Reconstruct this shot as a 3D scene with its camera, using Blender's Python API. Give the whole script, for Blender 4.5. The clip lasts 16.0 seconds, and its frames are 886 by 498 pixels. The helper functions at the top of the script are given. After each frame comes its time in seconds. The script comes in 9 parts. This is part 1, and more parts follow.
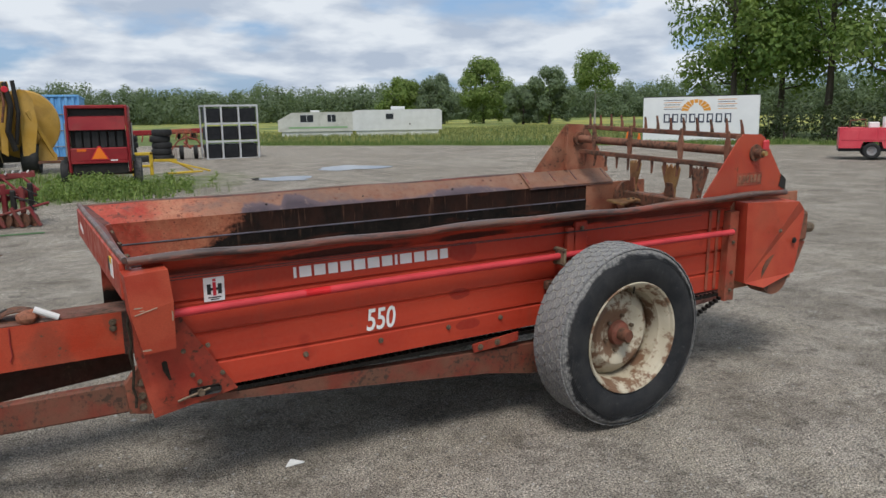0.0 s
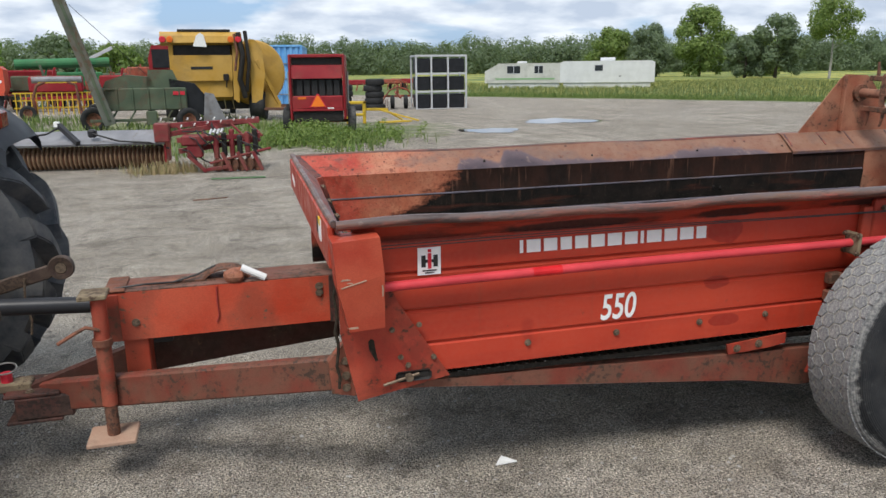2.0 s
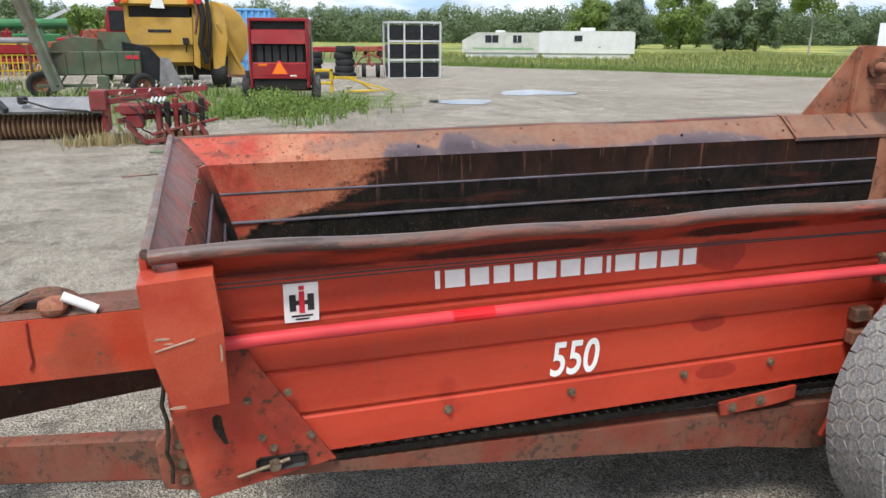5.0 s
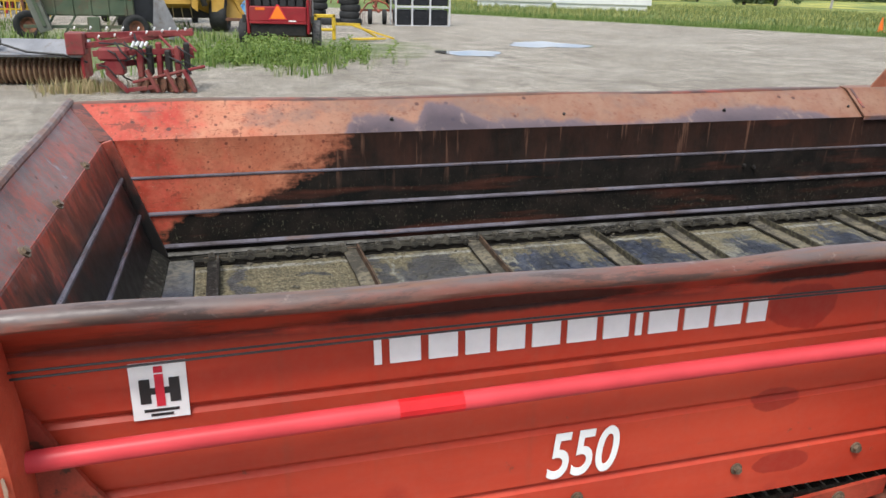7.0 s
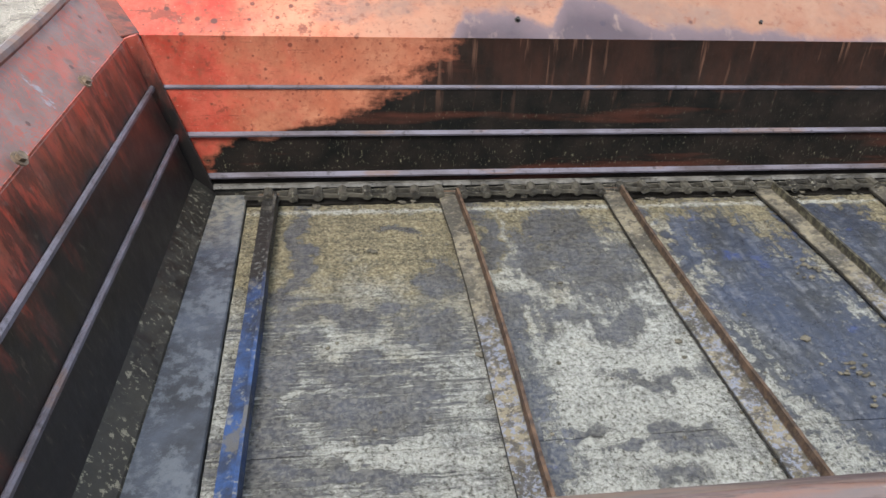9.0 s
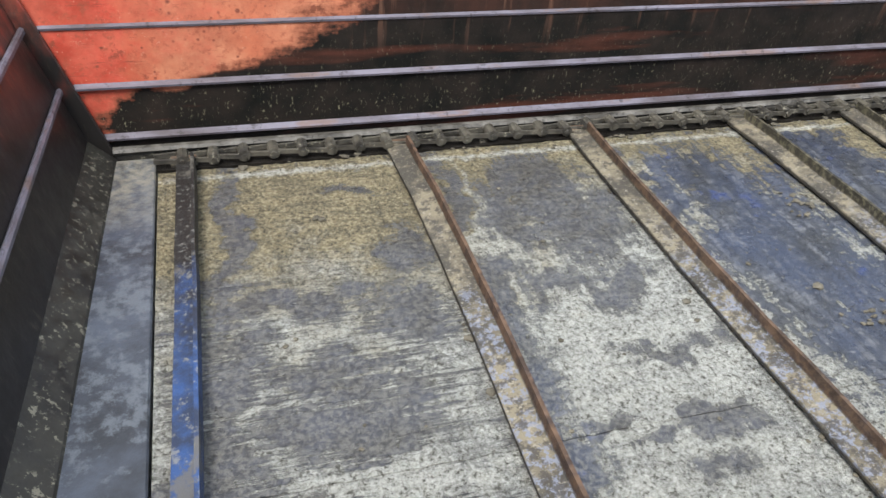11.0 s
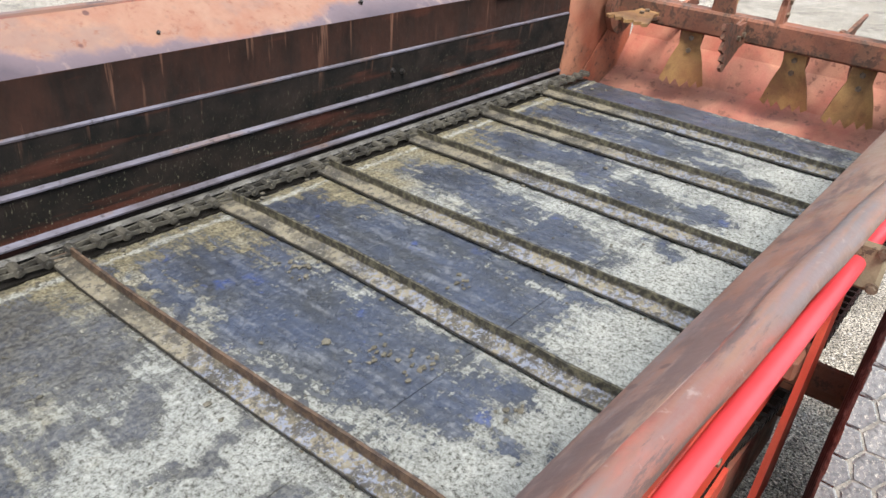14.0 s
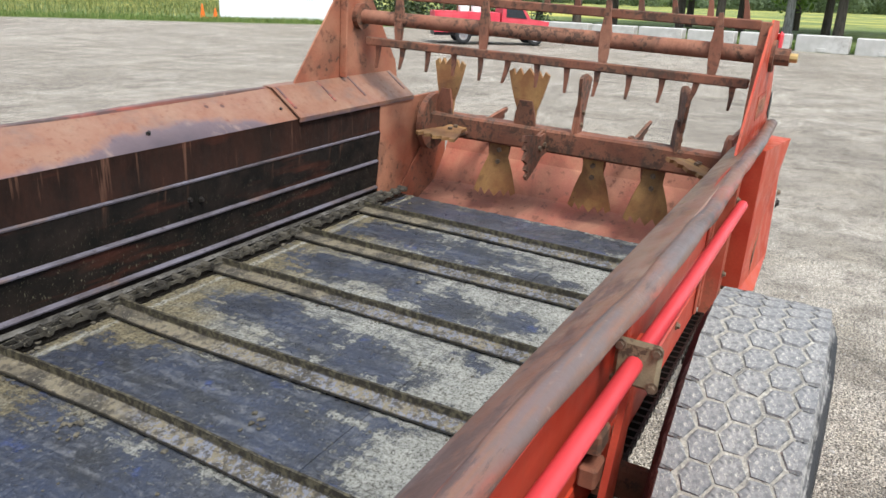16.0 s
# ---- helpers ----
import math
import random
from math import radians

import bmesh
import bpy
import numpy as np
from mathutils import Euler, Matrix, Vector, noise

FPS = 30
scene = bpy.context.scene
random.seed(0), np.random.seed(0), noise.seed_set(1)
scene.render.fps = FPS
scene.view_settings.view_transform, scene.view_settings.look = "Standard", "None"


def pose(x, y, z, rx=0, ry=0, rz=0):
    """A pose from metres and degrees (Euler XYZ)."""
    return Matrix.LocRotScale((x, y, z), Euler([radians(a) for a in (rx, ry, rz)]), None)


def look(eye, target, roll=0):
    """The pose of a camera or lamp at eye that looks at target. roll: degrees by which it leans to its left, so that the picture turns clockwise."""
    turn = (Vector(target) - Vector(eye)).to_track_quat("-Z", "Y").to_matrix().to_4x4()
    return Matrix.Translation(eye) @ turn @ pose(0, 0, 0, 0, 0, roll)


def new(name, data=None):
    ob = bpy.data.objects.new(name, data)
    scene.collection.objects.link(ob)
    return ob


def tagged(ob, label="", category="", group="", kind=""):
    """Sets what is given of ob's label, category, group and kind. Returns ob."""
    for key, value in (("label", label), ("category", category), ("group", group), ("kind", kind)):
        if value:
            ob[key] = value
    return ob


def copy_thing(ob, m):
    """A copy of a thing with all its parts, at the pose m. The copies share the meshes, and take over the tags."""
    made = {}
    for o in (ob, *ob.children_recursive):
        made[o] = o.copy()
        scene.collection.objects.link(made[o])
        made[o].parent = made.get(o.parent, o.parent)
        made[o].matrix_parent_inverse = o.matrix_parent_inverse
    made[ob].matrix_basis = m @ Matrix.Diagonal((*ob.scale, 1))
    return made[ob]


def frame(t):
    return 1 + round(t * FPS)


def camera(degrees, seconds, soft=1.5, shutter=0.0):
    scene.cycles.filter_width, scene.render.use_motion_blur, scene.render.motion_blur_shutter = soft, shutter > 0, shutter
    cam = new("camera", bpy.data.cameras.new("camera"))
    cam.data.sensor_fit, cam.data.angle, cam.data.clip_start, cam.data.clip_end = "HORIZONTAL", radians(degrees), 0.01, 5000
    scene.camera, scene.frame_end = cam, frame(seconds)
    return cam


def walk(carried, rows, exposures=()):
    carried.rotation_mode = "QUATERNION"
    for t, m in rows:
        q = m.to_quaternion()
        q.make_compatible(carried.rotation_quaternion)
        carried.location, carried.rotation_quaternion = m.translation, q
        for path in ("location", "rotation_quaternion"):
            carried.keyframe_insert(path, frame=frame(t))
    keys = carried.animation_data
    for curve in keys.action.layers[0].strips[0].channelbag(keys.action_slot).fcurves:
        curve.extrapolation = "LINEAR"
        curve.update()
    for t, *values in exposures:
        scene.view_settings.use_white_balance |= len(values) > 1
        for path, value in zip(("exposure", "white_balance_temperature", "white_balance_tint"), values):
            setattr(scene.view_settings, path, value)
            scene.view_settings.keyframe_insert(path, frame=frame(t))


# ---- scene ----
cam = camera(60.09, 16.0)
BOX = pose(0, 0, 0.6895, 2.043, -0.355, 0)
PATH = [
    (0, (-0.4852, -4.7821, 1.7250), (0.5058, -3.0798, 1.3786), -0.97),
    (0.5, (-0.4098, -4.6296, 1.7012), (0.4845, -2.8794, 1.3307), -1.10),
    (1, (-0.3365, -4.4723, 1.6968), (0.4499, -2.6767, 1.3004), -0.96),
    (1.5, (-0.3369, -4.3222, 1.6923), (0.3337, -2.4863, 1.2683), -0.71),
    (2, (-0.3932, -4.1641, 1.6937), (0.1194, -2.2859, 1.2356), -0.61),
    (2.5, (-0.4300, -4.0634, 1.6859), (-0.0838, -2.1572, 1.1892), -0.64),
    (3, (-0.3802, -3.9571, 1.6734), (-0.1439, -2.0413, 1.1501), -0.41),
    (3.5, (-0.2392, -3.8219, 1.6663), (0.0031, -1.9099, 1.1320), 0.04),
    (4, (-0.1222, -3.6816, 1.6627), (0.2372, -1.7878, 1.1296), 0.15),
    (4.5, (-0.0297, -3.5043, 1.6658), (0.4698, -1.6408, 1.1389), 0.06),
    (4.7, (0.0204, -3.4505, 1.6628), (0.5725, -1.6019, 1.1357), 0.00),
    (6.8, (0.3981, -2.7340, 1.6481), (0.9702, -0.9257, 1.0134), 1.39),
    (7, (0.4194, -2.6651, 1.6429), (0.9559, -0.8529, 0.9886), 1.60),
    (7.5, (0.5255, -2.4755, 1.6334), (0.9640, -0.6589, 0.9208), 1.91),
    (8, (0.5755, -2.3063, 1.6323), (0.9570, -0.5129, 0.8333), 2.50),
    (8.5, (0.5412, -2.0769, 1.6232), (0.8731, -0.3128, 0.7413), 2.77),
    (9, (0.5258, -1.9124, 1.6390), (0.8130, -0.2016, 0.6437), 3.42),
    (9.2, (0.5327, -1.8671, 1.6460), (0.8235, -0.1792, 0.6133), 3.84),
    (11.5, (0.4343, -1.6087, 1.5258), (1.1046, -0.1045, 0.3910), 4.21),
    (12, (0.4855, -1.6075, 1.5452), (1.3408, -0.1956, 0.4160), 4.31),
    (12.5, (0.5316, -1.6227, 1.5613), (1.5569, -0.3013, 0.4647), 4.31),
    (13, (0.5667, -1.6476, 1.5724), (1.7365, -0.4061, 0.5284), 4.01),
    (13.5, (0.5905, -1.6749, 1.5948), (1.8873, -0.5118, 0.6121), 3.70),
    (14, (0.6269, -1.6995, 1.6058), (2.0316, -0.6075, 0.6924), 2.96),
    (14.5, (0.6652, -1.7285, 1.6211), (2.1726, -0.7080, 0.7927), 2.71),
    (15, (0.7042, -1.7437, 1.6245), (2.2969, -0.7966, 0.8719), 2.66),
    (15.5, (0.7399, -1.7704, 1.6232), (2.3880, -0.8693, 0.9363), 2.36),
    (16, (0.7849, -1.8013, 1.6171), (2.4691, -0.9285, 0.9832), 2.07),
]
EXPOSURES = [(0, 0.2), (1, 0.48), (1.5, 0.52), (2.5, 0.56), (3.5, 0.84), (7, 1.0), (8, 1.20), (8.5, 1.22), (9, 1.46), (11.5, 1.72), (12.5, 1.80), (13.5, 1.84), (14.5, 1.52), (15, 1.25), (15.5, 1.24), (16, 1.22)]
walk(cam, [(t, look(eye, target, roll)) for t, eye, target, roll in PATH], EXPOSURES)

# ---- world, sun ----
SUN_AZ, SUN_EL = 215.0, 57.0   # degrees: azimuth from +y towards +x, elevation


def build_world():
    w = bpy.data.worlds.new("sky")
    w.use_nodes = True
    scene.world = w
    nt = w.node_tree
    n, l = nt.nodes, nt.links
    n.clear()
    out, bg = n.new("ShaderNodeOutputWorld"), n.new("ShaderNodeBackground")
    sky = n.new("ShaderNodeTexSky")
    sky.sky_type, sky.sun_disc = "NISHITA", False
    sky.sun_elevation, sky.sun_rotation = radians(SUN_EL), radians(SUN_AZ)
    sky.dust_density, sky.ozone_density = 1.5, 1.5
    geo, sep = n.new("ShaderNodeTexCoord"), n.new("ShaderNodeSeparateXYZ")
    l.new(geo.outputs["Generated"], sep.inputs[0])
    # clouds: flat decks, seen more edge-on towards the horizon
    add = n.new("ShaderNodeMath"); add.operation = "ADD"; add.inputs[1].default_value = 0.24
    l.new(sep.outputs["Z"], add.inputs[0])
    dx, dy = n.new("ShaderNodeMath"), n.new("ShaderNodeMath")
    for d, s in ((dx, "X"), (dy, "Y")):
        d.operation = "DIVIDE"
        l.new(sep.outputs[s], d.inputs[0]); l.new(add.outputs[0], d.inputs[1])
    comb = n.new("ShaderNodeCombineXYZ")
    l.new(dx.outputs[0], comb.inputs[0]); l.new(dy.outputs[0], comb.inputs[1])
    noi = n.new("ShaderNodeTexNoise")
    noi.inputs["Scale"].default_value, noi.inputs["Detail"].default_value, noi.inputs["Roughness"].default_value = 1.75, 8, 0.48
    noi.inputs["Distortion"].default_value = 0.25
    l.new(comb.outputs[0], noi.inputs["Vector"])
    ramp = n.new("ShaderNodeValToRGB")
    ramp.color_ramp.elements[0].position, ramp.color_ramp.elements[1].position = 0.36, 0.47
    l.new(noi.outputs["Fac"], ramp.inputs[0])
    noi2 = n.new("ShaderNodeTexNoise")
    noi2.inputs["Scale"].default_value, noi2.inputs["Detail"].default_value = 2.9, 7
    l.new(comb.outputs[0], noi2.inputs["Vector"])
    shade = n.new("ShaderNodeValToRGB")
    shade.color_ramp.elements[0].position, shade.color_ramp.elements[1].position = 0.40, 0.60
    shade.color_ramp.elements[0].color, shade.color_ramp.elements[1].color = (4.2, 4.9, 6.0, 1), (7.1, 7.6, 8.2, 1)
    l.new(noi2.outputs["Fac"], shade.inputs[0])
    blue = n.new("ShaderNodeMixRGB")
    blue.inputs[0].default_value, blue.inputs[2].default_value = 0.55, (2.5, 4.3, 7.4, 1)
    l.new(sky.outputs[0], blue.inputs[1])
    mix = n.new("ShaderNodeMixRGB")
    l.new(ramp.outputs[0], mix.inputs[0]); l.new(blue.outputs[0], mix.inputs[1]); l.new(shade.outputs[0], mix.inputs[2])
    l.new(mix.outputs[0], bg.inputs[0]); l.new(bg.outputs[0], out.inputs[0])
    bg.inputs[1].default_value = 0.093
    return w


build_world()
_sd = bpy.data.lights.new("sun", "SUN")
_sd.energy, _sd.angle, _sd.color = 2.2, radians(20.0), (1.0, 0.96, 0.91)
sun = new("sun", _sd)
_az, _el = radians(SUN_AZ), radians(SUN_EL)
sun.matrix_world = look((math.sin(_az) * math.cos(_el) * 50, math.cos(_az) * math.cos(_el) * 50, math.sin(_el) * 50), (0, 0, 0))
scene.view_settings.exposure = 0.0

# ---- materials ----
class Nodes:
    """A small helper to wire a node material."""

    def __init__(self, name, rough=0.7, metal=0.0):
        self.mat = bpy.data.materials.new(name)
        self.mat.use_nodes = True
        self.t = self.mat.node_tree
        self.b = self.t.nodes["Principled BSDF"]
        self.b.inputs["Roughness"].default_value, self.b.inputs["Metallic"].default_value = rough, metal
        self.b.inputs["Specular IOR Level"].default_value = 0.28
        self.pos = self.t.nodes.new("ShaderNodeTexCoord").outputs["Object"]

    def node(self, kind, **props):
        nd = self.t.nodes.new(kind)
        for k, v in props.items():
            nd.inputs[k.replace("_", " ")].default_value = v
        return nd

    def link(self, a, b):
        self.t.links.new(a, b)

    def scaled(self, v):
        m = self.t.nodes.new("ShaderNodeMapping")
        m.inputs["Scale"].default_value = v
        self.link(self.pos, m.inputs["Vector"])
        return m.outputs[0]

    def noise(self, scale, detail=5, rough=0.55, stretch=None, distortion=0.0):
        nd = self.node("ShaderNodeTexNoise", Scale=scale, Detail=detail, Roughness=rough, Distortion=distortion)
        self.link(self.scaled(stretch) if stretch else self.pos, nd.inputs["Vector"])
        return nd.outputs["Fac"]

    def voro(self, scale, feature="F1", stretch=None):
        nd = self.node("ShaderNodeTexVoronoi", Scale=scale)
        nd.feature = feature
        self.link(self.scaled(stretch) if stretch else self.pos, nd.inputs["Vector"])
        return nd.outputs["Distance"]

    def ramp(self, fac, stops):
        nd = self.t.nodes.new("ShaderNodeValToRGB")
        e = nd.color_ramp.elements
        while len(e) < len(stops):
            e.new(0.5)
        for el, (p, c) in zip(e, stops):
            el.position = p
            el.color = (c, c, c, 1) if isinstance(c, (int, float)) else (*c, 1)
        self.link(fac, nd.inputs[0])
        return nd.outputs[0]

    def mix(self, fac, a, b, mode="MIX"):
        nd = self.t.nodes.new("ShaderNodeMixRGB")
        nd.blend_type = mode
        for k, v in enumerate((fac, a, b)):
            sock = nd.inputs[k]
            if isinstance(v, (int, float)):
                sock.default_value = v if k == 0 else (v, v, v, 1)
            elif isinstance(v, tuple):
                sock.default_value = (*v, 1)
            else:
                self.link(v, sock)
        return nd.outputs[0]

    def math(self, op, a, b=0.0):
        nd = self.t.nodes.new("ShaderNodeMath")
        nd.operation = op
        for sock, v in zip(nd.inputs, (a, b)):
            if isinstance(v, (int, float)):
                sock.default_value = v
            else:
                self.link(v, sock)
        return nd.outputs[0]

    def axis(self, k):
        nd = self.t.nodes.new("ShaderNodeSeparateXYZ")
        self.link(self.pos, nd.inputs[0])
        return nd.outputs[k]

    def attribute(self, name):
        nd = self.t.nodes.new("ShaderNodeAttribute")
        nd.attribute_name = name
        return nd.outputs["Fac"]

    def random(self):
        return self.t.nodes.new("ShaderNodeObjectInfo").outputs["Random"]

    def island(self):
        return self.t.nodes.new("ShaderNodeNewGeometry").outputs["Random Per Island"]

    def bump(self, height, strength=0.3, dist=0.01):
        nd = self.node("ShaderNodeBump", Strength=strength, Distance=dist)
        self.link(height, nd.inputs["Height"])
        self.link(nd.outputs[0], self.b.inputs["Normal"])

    def color(self, c):
        if isinstance(c, tuple):
            self.b.inputs["Base Color"].default_value = (*c, 1)
        else:
            self.link(c, self.b.inputs["Base Color"])

    def rough(self, r):
        self.link(r, self.b.inputs["Roughness"])


def paint(name, base, worn, rust, amount=0.5, rough=0.45, scale=3.0, chips=0.62, dirt=(0.09, 0.06, 0.04)):
    """Old machine paint: faded in patches, chipped to rust, dusty."""
    m = Nodes(name, rough)
    fade = m.ramp(m.noise(scale, 6, 0.62), [(0.40, 0.0), (0.60, 1.0)])
    c = m.mix(fade, base, worn)
    chip = m.ramp(m.noise(scale * 7, 8, 0.65), [(chips, 0.0), (chips + 0.05, 1.0)])
    big = m.ramp(m.noise(scale * 0.9, 5, 0.6, distortion=0.6), [(0.58 - 0.13 * amount, 0.0), (0.68 - 0.13 * amount, 1.0)])
    c = m.mix(m.math("MULTIPLY", chip, m.math("ADD", big, 0.15 * amount)), c, rust)
    c = m.mix(m.math("MULTIPLY", big, 0.45 * amount), c, dirt)
    c = m.mix(0.12, c, m.ramp(m.noise(180, 3), [(0.3, 0.1), (0.7, 0.9)]), "OVERLAY")
    m.color(c)
    m.rough(m.ramp(m.noise(scale * 4, 5), [(0.38, rough - 0.08), (0.62, min(1.0, rough + 0.22))]))
    m.bump(m.math("ADD", m.math("MULTIPLY", chip, -0.6), m.noise(60, 4)), 0.12, 0.004)
    return m.mat


def plain(name, c, rough=0.6, metal=0.0, var=0.25, scale=12.0, bump=0.08):
    m = Nodes(name, rough, metal)
    d = tuple(x * (1 - var) for x in c)
    m.color(m.mix(m.ramp(m.noise(scale, 6, 0.6), [(0.38, 0.0), (0.62, 1.0)]), d, c))
    m.bump(m.noise(scale * 8, 4), bump, 0.004)
    return m.mat


RED = paint("red_paint", (0.35, 0.040, 0.022), (0.42, 0.072, 0.036), (0.13, 0.045, 0.022), 0.35, 0.42)
RED_WORN = paint("worn_red_paint", (0.29, 0.048, 0.028), (0.35, 0.10, 0.058), (0.15, 0.06, 0.032), 1.0, 0.55, 4.0, 0.52)
RUST_BROWN = paint("rust_brown_pipe", (0.20, 0.078, 0.048), (0.27, 0.125, 0.080), (0.075, 0.036, 0.026), 0.9, 0.8, 6.0, 0.5)
RUSTY = paint("rusty_steel", (0.14, 0.055, 0.034), (0.23, 0.095, 0.058), (0.06, 0.03, 0.022), 1.0, 0.75, 5.0, 0.5)
GRIMY = paint("grimy_red_paint", (0.34, 0.038, 0.022), (0.38, 0.065, 0.035), (0.10, 0.035, 0.02), 0.9, 0.45, 3.5, 0.56, (0.03, 0.016, 0.012))
BAR_RED = plain("new_red_paint", (0.62, 0.055, 0.065), 0.4, 0, 0.22, 5)
FRESH = plain("fresh_red", (0.66, 0.02, 0.025), 0.4)
WIRE_Y, WIRE_Z = -1.484, 0.421


def gloss(mat, amount):
    mat.node_tree.nodes["Principled BSDF"].inputs["Specular IOR Level"].default_value = amount
    return mat


DARK = plain("black_grime_and_shade", (0.025, 0.022, 0.02), 0.5, 0, 0.4, 9, 0.3)
WHITE = plain("white_vinyl", (0.8, 0.8, 0.78), 0.4, 0, 0.08, 20)
BLACKV = plain("black_vinyl", (0.03, 0.03, 0.03), 0.4)
STEEL = plain("dull_steel", (0.32, 0.31, 0.29), 0.5, 0.7, 0.35, 30)
BLACK_PAINT = plain("black_paint", (0.03, 0.03, 0.033), 0.4, 0, 0.3, 6)


def soft(m, field, width):
    """0 to 1 across a band of the given width round zero."""
    return m.ramp(m.math("ADD", m.math("MULTIPLY", field, 1.0 / width), 0.5), [(0.0, 0.0), (1.0, 1.0)])


def spots(m, scale, size, share):
    """Round spots in some of the cells of a pattern."""
    v = m.node("ShaderNodeTexVoronoi", Scale=scale)
    m.link(m.pos, v.inputs["Vector"])
    sep = m.t.nodes.new("ShaderNodeSeparateColor")
    m.link(v.outputs["Color"], sep.inputs[0])
    dot = m.ramp(v.outputs["Distance"], [(size * 0.7, 1.0), (size, 0.0)])
    return m.math("MULTIPLY", dot, m.ramp(sep.outputs[0], [(share, 1.0), (share + 0.02, 0.0)]))


def old_red(m, faded=0.5):
    """Paint faded to orange-tan away from the front corner, with rust dots, scratches and fine pitting."""
    x = m.axis(0)
    tan = m.mix(m.ramp(m.noise(5, 7, 0.68), [(0.36, 0.0), (0.64, 1.0)]), (0.36, 0.105, 0.055), (0.42, 0.175 + 0.03 * faded, 0.098 + 0.03 * faded))
    red = m.mix(m.ramp(m.noise(9, 7, 0.7), [(0.40, 0.0), (0.60, 1.0)]), (0.32, 0.036, 0.022), (0.44, 0.085, 0.055))
    go = m.math("ADD", x, m.math("MULTIPLY", m.math("SUBTRACT", m.noise(6, 7, 0.7), 0.5), 0.9))
    c = m.mix(m.ramp(go, [(0.18, 0.0), (0.42, 1.0)]), red, tan)
    c = m.mix(m.ramp(m.noise(60, 7, 0.75), [(0.53, 0.0), (0.62, 0.65)]), c, (0.20, 0.055, 0.032))
    c = m.mix(m.ramp(m.noise(14, 8, 0.76), [(0.585, 0.0), (0.62, 0.75)]), c, (0.14, 0.038, 0.024))
    c = m.mix(m.math("MULTIPLY", spots(m, 30, 0.22, 0.30), 0.85), c, (0.085, 0.026, 0.020))
    c = m.mix(m.math("MULTIPLY", spots(m, 62, 0.24, 0.22), 0.8), c, (0.12, 0.036, 0.024))
    scr = m.ramp(m.noise(16, 8, 0.78, (0.35, 1.0, 7.0)), [(0.60, 0.0), (0.64, 0.85)])
    c = m.mix(m.math("MULTIPLY", scr, m.ramp(go, [(0.30, 1.0), (0.75, 0.25)])), c, (0.07, 0.028, 0.022))
    return m.mix(m.ramp(m.noise(110, 5, 0.7), [(0.62, 0.0), (0.70, 0.5)]), c, (0.50, 0.30, 0.22))


